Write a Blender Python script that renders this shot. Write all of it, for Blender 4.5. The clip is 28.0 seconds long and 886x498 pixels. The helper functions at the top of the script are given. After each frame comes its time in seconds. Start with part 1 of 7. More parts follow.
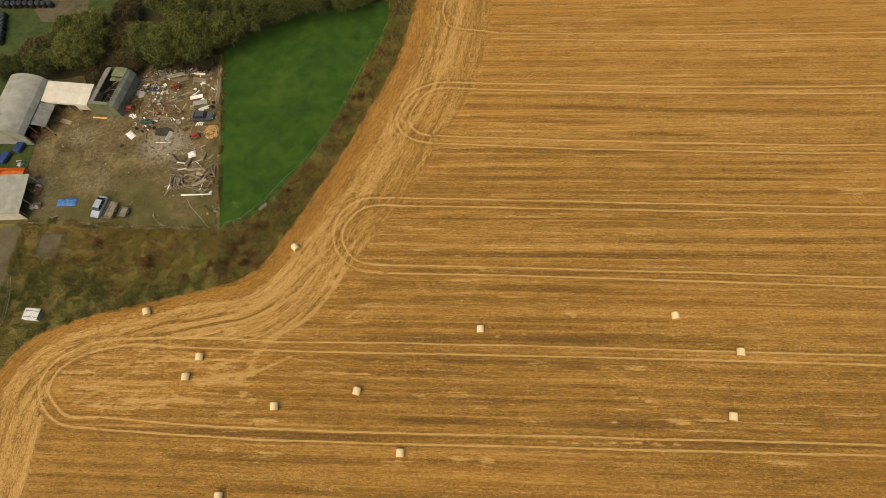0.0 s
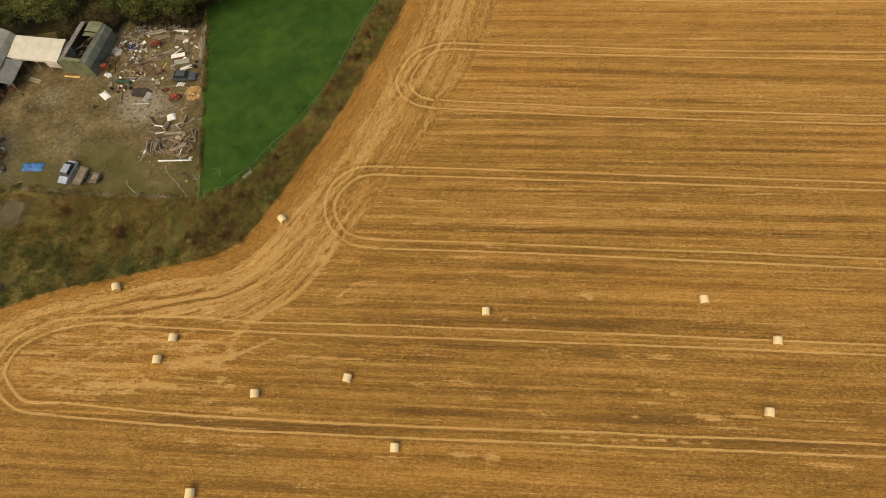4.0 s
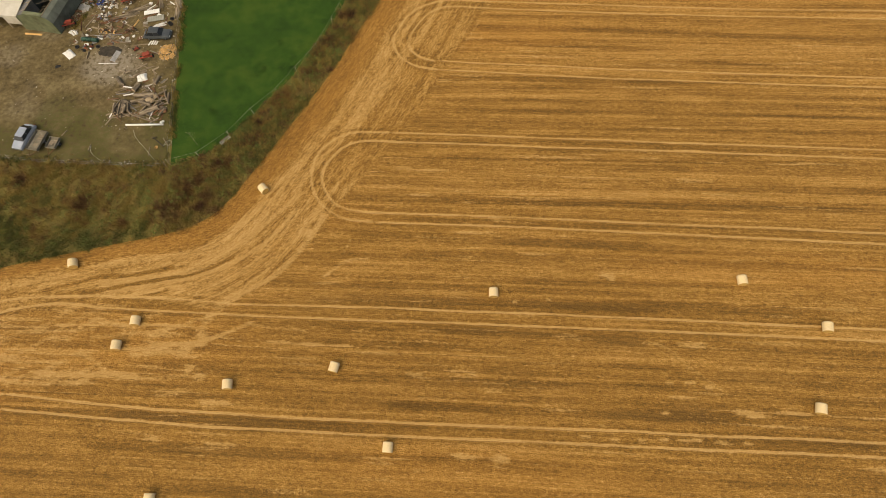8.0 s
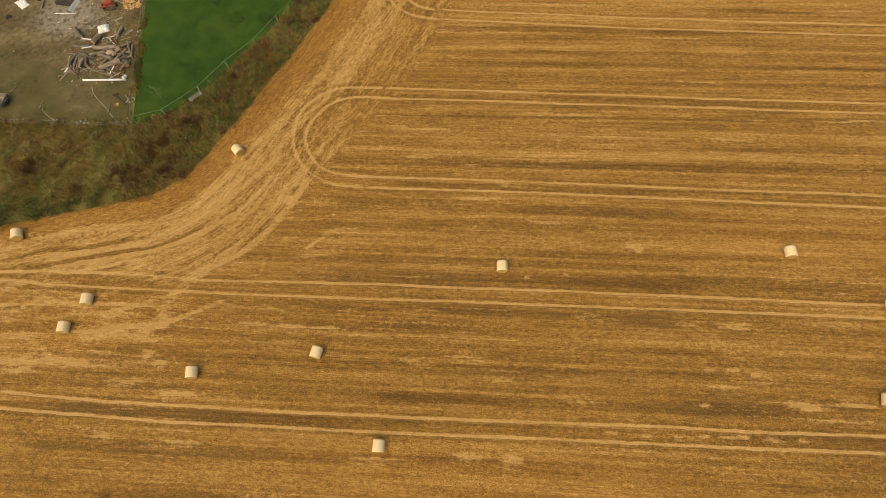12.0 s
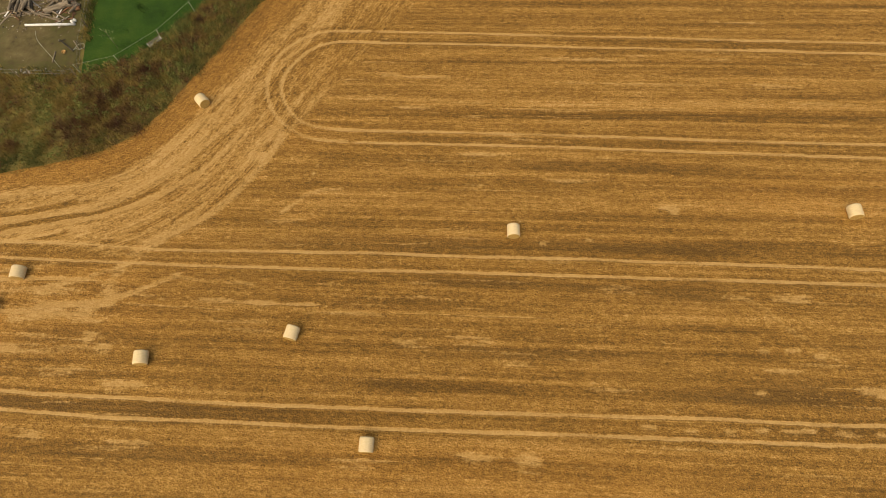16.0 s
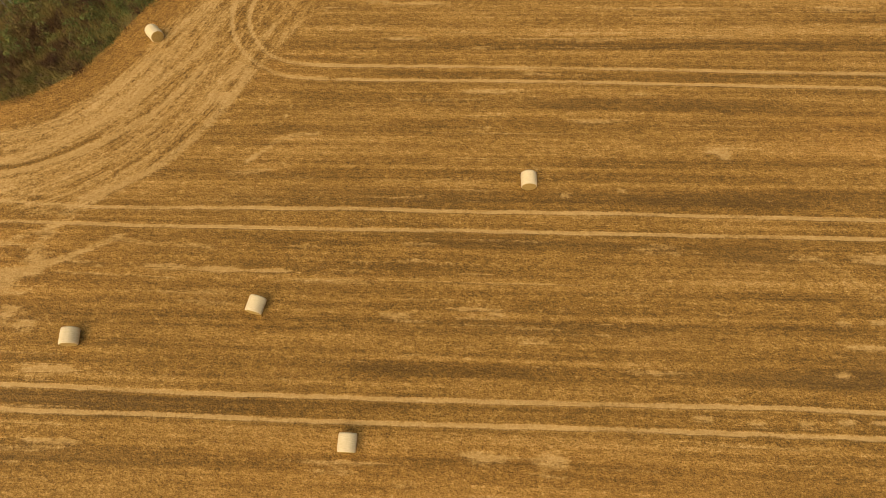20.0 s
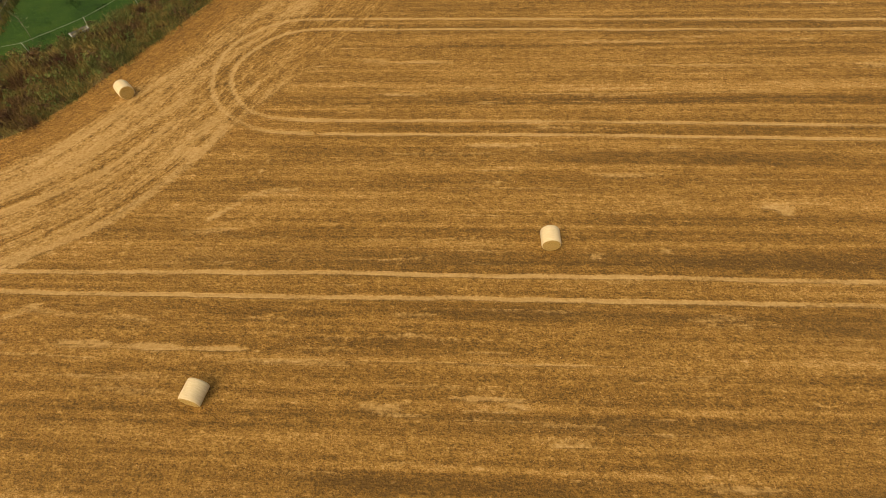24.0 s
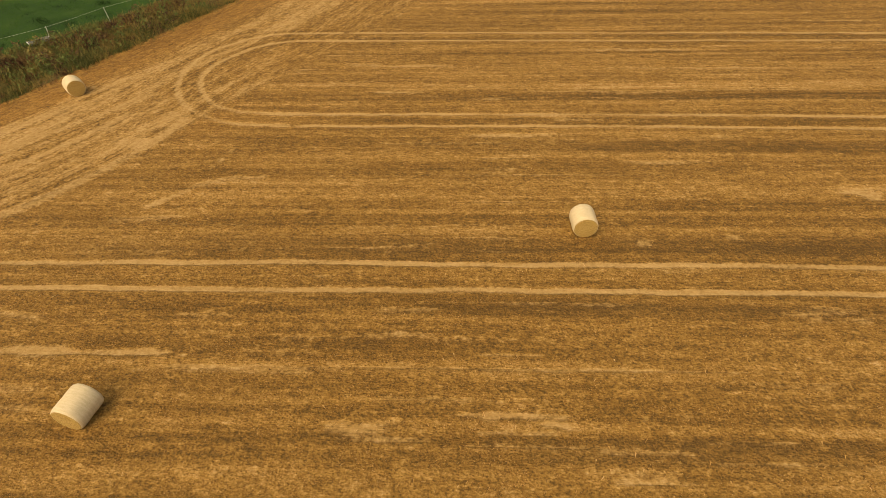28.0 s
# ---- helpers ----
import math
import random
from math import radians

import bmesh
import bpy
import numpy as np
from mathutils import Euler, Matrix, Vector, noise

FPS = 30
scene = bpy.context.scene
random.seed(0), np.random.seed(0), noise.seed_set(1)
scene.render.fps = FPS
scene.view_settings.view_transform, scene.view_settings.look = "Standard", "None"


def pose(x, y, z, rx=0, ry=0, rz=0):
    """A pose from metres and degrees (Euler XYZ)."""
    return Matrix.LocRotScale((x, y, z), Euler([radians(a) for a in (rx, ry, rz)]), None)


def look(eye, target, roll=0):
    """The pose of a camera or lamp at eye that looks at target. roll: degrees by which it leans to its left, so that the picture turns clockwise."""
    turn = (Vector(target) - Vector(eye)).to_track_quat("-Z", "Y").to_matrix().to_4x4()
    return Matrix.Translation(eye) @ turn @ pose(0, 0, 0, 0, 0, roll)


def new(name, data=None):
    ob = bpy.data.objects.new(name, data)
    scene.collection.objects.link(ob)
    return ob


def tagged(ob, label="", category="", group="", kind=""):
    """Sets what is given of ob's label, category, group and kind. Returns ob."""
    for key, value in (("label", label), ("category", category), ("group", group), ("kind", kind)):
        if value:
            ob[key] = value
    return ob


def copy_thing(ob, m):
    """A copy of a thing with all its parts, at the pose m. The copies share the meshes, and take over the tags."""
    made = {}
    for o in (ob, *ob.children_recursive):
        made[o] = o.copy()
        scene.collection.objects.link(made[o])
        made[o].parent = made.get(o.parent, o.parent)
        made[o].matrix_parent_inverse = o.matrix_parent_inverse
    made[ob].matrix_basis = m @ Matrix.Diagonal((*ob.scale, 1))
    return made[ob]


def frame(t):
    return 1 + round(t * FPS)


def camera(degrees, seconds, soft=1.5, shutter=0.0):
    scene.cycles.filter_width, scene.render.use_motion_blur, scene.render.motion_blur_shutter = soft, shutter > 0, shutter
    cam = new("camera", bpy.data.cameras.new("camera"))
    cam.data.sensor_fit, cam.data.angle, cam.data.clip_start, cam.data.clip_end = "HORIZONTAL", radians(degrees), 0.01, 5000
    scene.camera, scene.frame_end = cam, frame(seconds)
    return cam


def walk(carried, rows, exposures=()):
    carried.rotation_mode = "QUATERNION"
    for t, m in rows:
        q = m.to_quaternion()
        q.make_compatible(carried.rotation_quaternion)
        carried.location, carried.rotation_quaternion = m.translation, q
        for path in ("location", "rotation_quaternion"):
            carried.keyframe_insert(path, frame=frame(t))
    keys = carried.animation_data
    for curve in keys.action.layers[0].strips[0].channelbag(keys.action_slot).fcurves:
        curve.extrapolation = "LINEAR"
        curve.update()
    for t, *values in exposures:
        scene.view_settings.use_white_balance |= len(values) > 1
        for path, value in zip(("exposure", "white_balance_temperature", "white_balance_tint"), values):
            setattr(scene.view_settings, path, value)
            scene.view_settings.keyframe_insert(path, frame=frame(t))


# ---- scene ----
cam = camera(77.92, 28.0, 0.7)
PATH = [
    (0, look((3.130, -2.039, 81.127), (2.495, 1.934, 71.972), -7.849)),
    (0.5, look((3.218, -1.868, 80.242), (2.575, 2.065, 71.070), -7.978)),
    (1, look((3.152, -1.745, 79.199), (2.505, 2.165, 70.019), -7.927)),
    (1.5, look((3.035, -1.645, 78.057), (2.386, 2.252, 68.870), -7.852)),
    (2, look((2.911, -1.611, 76.861), (2.265, 2.279, 67.671), -7.723)),
    (2.5, look((2.771, -1.598, 75.645), (2.126, 2.291, 66.455), -7.594)),
    (3, look((2.575, -1.484, 74.475), (1.932, 2.397, 65.282), -7.455)),
    (3.5, look((2.392, -1.254, 73.379), (1.759, 2.604, 64.175), -7.270)),
    (5.5, look((2.050, -1.275, 68.348), (1.415, 2.611, 59.156), -7.068)),
    (6, look((1.908, -1.203, 67.205), (1.282, 2.681, 58.011), -6.906)),
    (6.5, look((1.742, -1.213, 66.040), (1.127, 2.682, 56.850), -6.690)),
    (7, look((1.556, -1.249, 64.832), (0.954, 2.662, 55.648), -6.419)),
    (7.5, look((1.374, -1.209, 63.609), (0.787, 2.705, 54.425), -6.159)),
    (8, look((1.285, -1.074, 62.390), (0.698, 2.830, 53.203), -6.119)),
    (8.5, look((1.287, -0.961, 61.201), (0.692, 2.937, 52.011), -6.208)),
    (9, look((1.273, -0.854, 60.025), (0.676, 3.035, 50.832), -6.277)),
    (9.5, look((1.191, -0.763, 58.869), (0.597, 3.116, 49.672), -6.232)),
    (10, look((1.074, -0.650, 57.725), (0.487, 3.216, 48.521), -6.164)),
    (10.5, look((1.013, -0.550, 56.559), (0.427, 3.301, 47.349), -6.176)),
    (11, look((0.893, -0.501, 55.370), (0.315, 3.347, 46.158), -6.047)),
    (11.5, look((0.740, -0.484, 54.170), (0.176, 3.372, 44.961), -5.854)),
    (12, look((0.603, -0.398, 52.996), (0.051, 3.455, 43.784), -5.725)),
    (12.5, look((0.455, -0.183, 51.921), (-0.083, 3.642, 42.697), -5.592)),
    (14.5, look((0.369, -0.265, 46.903), (-0.180, 3.626, 37.708), -5.747)),
    (15, look((0.312, -0.120, 45.811), (-0.235, 3.743, 36.604), -5.843)),
    (15.5, look((0.104, -0.095, 44.672), (-0.412, 3.765, 35.461), -5.467)),
    (16, look((-0.136, -0.101, 43.520), (-0.618, 3.765, 34.310), -5.033)),
    (16.5, look((-0.196, 0.144, 42.426), (-0.677, 3.974, 33.200), -5.155)),
    (17, look((-0.045, 0.550, 41.367), (-0.562, 4.312, 32.116), -5.901)),
    (17.5, look((0.066, 0.744, 40.248), (-0.485, 4.470, 30.984), -6.508)),
    (18, look((-0.005, 0.712, 39.060), (-0.557, 4.444, 29.799), -6.579)),
    (18.5, look((-0.104, 0.619, 37.889), (-0.649, 4.369, 28.635), -6.530)),
    (19, look((-0.147, 0.591, 36.749), (-0.691, 4.350, 27.498), -6.494)),
    (19.5, look((-0.204, 0.626, 35.631), (-0.741, 4.385, 26.379), -6.338)),
    (20, look((-0.314, 0.729, 34.566), (-0.832, 4.465, 25.305), -6.115)),
    (20.5, look((-0.488, 0.995, 33.471), (-0.968, 4.661, 24.180), -5.747)),
    (21.9, look((-0.460, 1.165, 30.536), (-0.941, 5.015, 21.319), -5.407)),
    (22.5, look((-0.448, 1.238, 29.278), (-0.984, 5.620, 20.305), -5.261)),
    (23, look((-0.476, 1.226, 28.250), (-1.035, 6.105, 19.538), -4.809)),
    (23.5, look((-0.607, 1.220, 27.144), (-1.165, 6.529, 18.688), -4.296)),
    (24, look((-0.795, 1.156, 25.927), (-1.344, 6.887, 17.750), -3.835)),
    (24.5, look((-1.047, 1.003, 24.620), (-1.572, 7.161, 16.758), -3.317)),
    (25, look((-1.262, 0.813, 23.285), (-1.760, 7.391, 15.769), -2.819)),
    (25.5, look((-1.298, 0.776, 22.007), (-1.798, 7.720, 14.828), -2.646)),
    (26, look((-1.319, 0.797, 20.740), (-1.796, 8.084, 13.908), -2.469)),
    (26.5, look((-1.458, 0.905, 19.569), (-1.910, 8.190, 12.733), -2.306)),
    (27, look((-1.525, 1.017, 18.394), (-1.964, 8.301, 11.556), -2.199)),
    (27.5, look((-1.575, 1.068, 17.252), (-1.994, 8.354, 10.416), -2.044)),
    (28, look((-1.703, 1.033, 16.299), (-2.077, 8.337, 9.480), -1.674)),
]

walk(cam, PATH, [(0.0, 0.45, 8450, 6), (2.0, 0.41, 8480, 6), (8.0, 0.42, 8550, 7), (12.0, 0.40, 8600, 7), (20.0, 0.40, 8650, 7), (28.0, 0.42, 9000, 8)])

# ---- light: a bright overcast sky ----
world = bpy.data.worlds.new("overcast_sky")
scene.world = world
world.use_nodes = True
wn = world.node_tree.nodes
wl = world.node_tree.links
sky = wn.new("ShaderNodeTexSky")
sky.sky_type = "NISHITA"
sky.sun_disc = False
sky.sun_elevation = radians(52)
sky.sun_rotation = radians(215)
sky.air_density, sky.dust_density = 1.0, 4.0
wn["Background"].inputs["Strength"].default_value = 0.13
wl.new(sky.outputs["Color"], wn["Background"].inputs["Color"])
sun_data = bpy.data.lights.new("sun", "SUN")
sun_data.energy, sun_data.angle, sun_data.color = 1.2, radians(85), (1.0, 0.93, 0.82)
sun = new("sun", sun_data)
sun.matrix_world = look((-30, -32, 80), (0, 0, 0))


# ---- numeric helpers ----
def vnoise(x, y, seed):
    """Smooth value noise from 0 to 1."""
    g = np.random.RandomState(seed).rand(512, 512)
    x, y = np.asarray(x, float), np.asarray(y, float)
    xi, yi = np.floor(x).astype(int), np.floor(y).astype(int)
    fx, fy = x - xi, y - yi
    fx, fy = fx * fx * (3 - 2 * fx), fy * fy * (3 - 2 * fy)
    a, b = g[xi & 511, yi & 511], g[(xi + 1) & 511, yi & 511]
    c, d = g[xi & 511, (yi + 1) & 511], g[(xi + 1) & 511, (yi + 1) & 511]
    return (a * (1 - fx) + b * fx) * (1 - fy) + (c * (1 - fx) + d * fx) * fy


def smooth(a, b, v):
    t = np.clip((v - a) / (b - a), 0, 1)
    return t * t * (3 - 2 * t)


def inside(x, y, poly):
    """Which points lie in a polygon."""
    hit = np.zeros(np.shape(x), bool)
    for (x0, y0), (x1, y1) in zip(poly, poly[1:] + poly[:1]):
        if y0 != y1:
            hit ^= ((y0 > y) != (y1 > y)) & (x < (x1 - x0) * (y - y0) / (y1 - y0) + x0)
    return hit


def along(x, y, line):
    """Distance from a line of points, and the way along it."""
    best, way, run = np.full(np.shape(x), 1e9), np.zeros(np.shape(x)), 0.0
    for (x0, y0), (x1, y1) in zip(line, line[1:]):
        dx, dy = x1 - x0, y1 - y0
        size = math.hypot(dx, dy)
        t = np.clip(((x - x0) * dx + (y - y0) * dy) / size**2, 0, 1)
        d = np.hypot(x - x0 - t * dx, y - y0 - t * dy)
        near = d < best
        best, way = np.where(near, d, best), np.where(near, run + t * size, way)
        run += size
    return best, way


def onto(x, y, line):
    """The nearest places on a line of points."""
    best, bx, by = np.full(np.shape(x), 1e9), np.array(x), np.array(y)
    for (x0, y0), (x1, y1) in zip(line, line[1:]):
        dx, dy = x1 - x0, y1 - y0
        t = np.clip(((x - x0) * dx + (y - y0) * dy) / (dx * dx + dy * dy), 0, 1)
        qx, qy = x0 + t * dx, y0 + t * dy
        d = np.hypot(x - qx, y - qy)
        near = d < best
        best, bx, by = np.where(near, d, best), np.where(near, qx, bx), np.where(near, qy, by)
    return bx, by


def curved(line, step=1.0):
    """A line of points rounded off by a Catmull-Rom curve."""
    p = [np.array(q, float) for q in line]
    p = [2 * p[0] - p[1]] + p + [2 * p[-1] - p[-2]]
    out = []
    for a, b, c, d in zip(p, p[1:], p[2:], p[3:]):
        n = max(1, int(np.linalg.norm(c - b) / step))
        for k in range(n):
            t = k / n
            out.append(tuple(0.5 * (2 * b + (c - a) * t + (2 * a - 5 * b + 4 * c - d) * t * t + (3 * b - a - 3 * c + d) * t**3)))
    return out + [tuple(p[-2])]


def raw_mesh(name, verts, faces, attrs=None, smooth_faces=False):
    """A mesh from arrays of corners and of faces that all have the same number of corners."""
    me = bpy.data.meshes.new(name)
    faces = np.asarray(faces, np.int32)
    me.vertices.add(len(verts))
    me.vertices.foreach_set("co", np.asarray(verts, np.float32).ravel())
    me.loops.add(faces.size)
    me.loops.foreach_set("vertex_index", faces.ravel())
    me.polygons.add(len(faces))
    me.polygons.foreach_set("loop_start", np.arange(0, faces.size, faces.shape[1], dtype=np.int32))
    me.polygons.foreach_set("use_smooth", np.full(len(faces), smooth_faces))
    for key, values in (attrs or {}).items():
        me.attributes.new(key, "FLOAT", "POINT").data.foreach_set("value", np.asarray(values, np.float32))
    me.update(calc_edges=True)
    return me


# ---- materials ----
def material(name, rough=0.9, metal=0.0):
    m = bpy.data.materials.new(name)
    m.use_nodes = True
    nt = m.node_tree
    bsdf = nt.nodes["Principled BSDF"]
    bsdf.inputs["Roughness"].default_value = rough
    bsdf.inputs["Metallic"].default_value = metal
    bsdf.inputs["Specular IOR Level"].default_value = 0.25
    return m, nt, bsdf


def node(nt, kind, values=None, **settings):
    n = nt.nodes.new(kind)
    for key, value in settings.items():
        if key == "operation":
            n.operation = value
        elif key == "blend":
            n.blend_type = value
        elif key == "name":
            n.attribute_name = value
    for key, value in (values or {}).items():
        if isinstance(value, bpy.types.NodeSocket):
            nt.links.new(value, n.inputs[key])
        else:
            n.inputs[key].default_value = value
    return n


def calc(nt, op, a, b=0.0, c=0.0):
    return node(nt, "ShaderNodeMath", {0: a, 1: b, 2: c}, operation=op).outputs[0]


def mixed(nt, fac, a, b, blend="MIX"):
    n = nt.nodes.new("ShaderNodeMix")
    n.data_type, n.blend_type = "RGBA", blend
    for key, value in ((0, fac), (6, a), (7, b)):
        if isinstance(value, bpy.types.NodeSocket):
            nt.links.new(value, n.inputs[key])
        else:
            n.inputs[key].default_value = (*value, 1) if key else value
    return n.outputs[2]


def grain(nt, scale, detail=3.0, stretch=(1, 1, 1), turn=0.0, rough=0.55):
    """A noise on the thing's own coordinates, at a real size."""
    co = nt.nodes.new("ShaderNodeTexCoord")
    mp = node(nt, "ShaderNodeMapping", {"Vector": co.outputs["Object"], "Scale": stretch, "Rotation": (0, 0, turn)})
    return node(nt, "ShaderNodeTexNoise", {"Vector": mp.outputs[0], "Scale": scale, "Detail": detail, "Roughness": rough}).outputs["Fac"]


def ramp(nt, fac, stops):
    r = nt.nodes.new("ShaderNodeValToRGB")
    nt.links.new(fac, r.inputs[0])
    el = r.color_ramp.elements
    while len(el) < len(stops):
        el.new(0.5)
    for e, (at, colour) in zip(el, stops):
        e.position, e.color = at, (*colour, 1)
    return r.outputs[0]


def bumped(nt, bsdf, height, strength=0.3, distance=0.05):
    b = node(nt, "ShaderNodeBump", {"Height": height, "Strength": strength, "Distance": distance})
    nt.links.new(b.outputs[0], bsdf.inputs["Normal"])


def plain(name, light, dark, scale=2.0, rough=0.85, metal=0.0, bump=0.25, stretch=(1, 1, 1), stain=None, vary=0.25):
    """A worn surface: two tones in two sizes of noise, stains, and a shade of its own for each object."""
    m, nt, bsdf = material(name, rough, metal)
    big, fine = grain(nt, scale, 4, stretch), grain(nt, scale * 9, 3, stretch)
    col = mixed(nt, node(nt, "ShaderNodeMapRange", {0: big, 1: 0.35, 2: 0.65}).outputs[0], dark, light)
    col = mixed(nt, calc(nt, "MULTIPLY", fine, 0.35), col, dark)
    if stain:
        spot = node(nt, "ShaderNodeMapRange", {0: grain(nt, scale * 0.6, 5, stretch), 1: 0.55, 2: 0.7}).outputs[0]
        col = mixed(nt, calc(nt, "MULTIPLY", spot, 0.7), col, stain)
    info = nt.nodes.new("ShaderNodeObjectInfo")
    shade = calc(nt, "MULTIPLY_ADD", info.outputs["Random"], vary, 1 - vary / 2)
    hsv = node(nt, "ShaderNodeHueSaturation", {"Color": col, "Value": shade})
    nt.links.new(hsv.outputs[0], bsdf.inputs["Base Color"])
    bumped(nt, bsdf, fine, bump, 0.02)
    return m


def field_material():
    m, nt, bsdf = material("stubble", 0.95)
    cover, pale, weed, gold, track, lane_u, lane_v = (node(nt, "ShaderNodeAttribute", name=k).outputs["Fac"] for k in ("cover", "pale", "weed", "gold", "track", "lane_u", "lane_v"))
    lane = node(nt, "ShaderNodeCombineXYZ", {0: lane_u, 1: lane_v}).outputs[0]

    def lanes(stretch, detail):
        mp = node(nt, "ShaderNodeMapping", {"Vector": lane, "Scale": stretch})
        return node(nt, "ShaderNodeTexNoise", {"Vector": mp.outputs[0], "Scale": 1.0, "Detail": detail, "Roughness": 0.6}).outputs["Fac"]

    def step(v, lo, hi):
        return node(nt, "ShaderNodeMapRange", {0: v, 1: lo, 2: hi}).outputs[0]

    rows, thin_rows = lanes((0.9, 5.5, 1), 4), lanes((0.04, 3.4, 1), 2)
    clump = grain(nt, 2.6, 2, (0.8, 1.2, 1), rough=0.5)
    tuft = grain(nt, 6.4, 1, (0.9, 1.1, 1), rough=0.5)
    straw = grain(nt, 15.0, 2, (0.85, 1.1, 1), rough=0.6)
    patch = grain(nt, 0.22, 4, (0.5, 1.6, 1))
    scratch, rake = lanes((1.1, 4.4, 1), 3), lanes((0.22, 1.6, 1), 4)
    turn = step(lane_v, 200.0, 300.0)
    v = cover
    for tone, plain_share, turn_share in ((rows, 0.4, 0.4), (scratch, 0.2, 0.9), (rake, 0.15, 0.3), (thin_rows, 0.6, 0.1), (clump, 0.6, 0.5), (tuft, 0.55, 0.65), (straw, 0.85, 0.6), (patch, 0.25, 0.2)):
        share = calc(nt, "MULTIPLY_ADD", turn, turn_share - plain_share, plain_share)
        v = calc(nt, "MULTIPLY_ADD", calc(nt, "SUBTRACT", tone, 0.5), share, v)
    # loose wisps and bare pits
    wisp = step(grain(nt, 3.1, 1, (0.7, 1.3, 1)), 0.64, 0.7)
    pit = step(grain(nt, 3.7, 1, (0.8, 1.2, 1), 0.6), 0.36, 0.3)
    gap = step(grain(nt, 14.0, 0, (0.9, 1.1, 1), 0.3), 0.42, 0.34)
    v = calc(nt, "MULTIPLY_ADD", wisp, 0.17, calc(nt, "MULTIPLY_ADD", pit, -0.12, calc(nt, "MULTIPLY_ADD", gap, -0.2, calc(nt, "ADD", v, 0.03))))
    col = ramp(nt, v, [(0.0, FIELD[0]), (0.28, FIELD[1]), (0.52, FIELD[2]), (0.75, FIELD[3]), (1.0, FIELD[4])])
    col = mixed(nt, calc(nt, "MULTIPLY", gold, 0.6), col, mixed(nt, v, (0.15, 0.068, 0.012), (0.50, 0.245, 0.056)))
    wv = calc(nt, "MULTIPLY", weed, step(tuft, 0.3, 0.62))
    col = mixed(nt, calc(nt, "MULTIPLY", wv, 0.75), col, mixed(nt, straw, (0.078, 0.042, 0.013), (0.20, 0.113, 0.033)))
    # loose and flattened straw with torn edges
    edge, sheen = pale, 0.5
    for tone, share, shine in ((scratch, 0.75, 0.5), (tuft, 0.6, 0.5), (straw, 0.3, 0.5), (clump, 0.5, 0.3), (rake, 0.3, 0.5)):
        off = calc(nt, "SUBTRACT", tone, 0.5)
        edge, sheen = calc(nt, "MULTIPLY_ADD", off, share, edge), calc(nt, "MULTIPLY_ADD", off, shine, sheen)
    flat = step(edge, 0.26, 0.74)
    col = mixed(nt, calc(nt, "MULTIPLY", flat, 0.9), col, ramp(nt, sheen, [(0.15, (0.22, 0.118, 0.032)), (0.35, (0.33, 0.192, 0.062)), (0.55, (0.42, 0.25, 0.087)), (0.8, (0.52, 0.33, 0.138))]))
    worn = step(calc(nt, "MULTIPLY_ADD", calc(nt, "SUBTRACT", tuft, 0.5), 0.5, calc(nt, "MULTIPLY_ADD", calc(nt, "SUBTRACT", scratch, 0.5), 0.4, track)), 0.25, 0.62)
    col = mixed(nt, calc(nt, "MULTIPLY", worn, 0.82), col, ramp(nt, sheen, [(0.2, (0.35, 0.205, 0.068)), (0.5, (0.445, 0.272, 0.10)), (0.8, (0.52, 0.335, 0.14))]))
    nt.links.new(col, bsdf.inputs["Base Color"])
    rough = calc(nt, "MULTIPLY_ADD", calc(nt, "MAXIMUM", flat, worn), -0.7, 1.0)
    bumped(nt, bsdf, calc(nt, "MULTIPLY", rough, calc(nt, "ADD", tuft, calc(nt, "MULTIPLY", straw, 0.6))), 0.75, 0.12)
    return m


FIELD = [(0.10, 0.053, 0.013), (0.19, 0.097, 0.020), (0.30, 0.159, 0.037), (0.435, 0.25, 0.082), (0.56, 0.355, 0.155)]
MAT_FIELD = field_material()


def tuft_material(name, stops, rough=0.9, spread=0.3):
    """Blades that take their colour from the tint of each plant."""
    m, nt, bsdf = material(name, rough)
    tint = node(nt, "ShaderNodeAttribute", name="tint").outputs["Fac"]
    isle = nt.nodes.new("ShaderNodeNewGeometry").outputs["Random Per Island"]
    v = calc(nt, "MULTIPLY_ADD", calc(nt, "SUBTRACT", isle, 0.5), spread, tint)
    nt.links.new(ramp(nt, v, stops), bsdf.inputs["Base Color"])
    return m


MAT_STUBBLE = tuft_material("stubble_stalks", [(0.0, FIELD[0]), (0.28, FIELD[1]), (0.52, FIELD[2]), (0.75, FIELD[3]), (1.0, FIELD[4])])
MAT_WEEDS = tuft_material("verge_weeds", [(0.0, (0.025, 0.018, 0.010)), (0.15, (0.085, 0.030, 0.018)), (0.3, (0.15, 0.078, 0.028)),
                                          (0.45, (0.37, 0.25, 0.072)), (0.6, (0.185, 0.16, 0.040)), (0.8, (0.068, 0.082, 0.022)), (0.9, (0.06, 0.095, 0.020)), (1.0, (0.40, 0.30, 0.12))], 0.9, 0.16)
MAT_CLUMPS = tuft_material("leafy_weeds", [(0.0, (0.06, 0.034, 0.019)), (0.12, (0.11, 0.055, 0.027)), (0.3, (0.21, 0.14, 0.045)), (0.48, (0.30, 0.235, 0.066)), (0.74, (0.155, 0.165, 0.042)), (0.86, (0.13, 0.17, 0.04)), (1.0, (0.19, 0.20, 0.07))], 0.9, 0.07)
MAT_GRASS = tuft_material("paddock_blades", [(0.0, (0.012, 0.034, 0.004)), (0.5, (0.039, 0.100, 0.009)), (1.0, (0.08, 0.142, 0.017))])


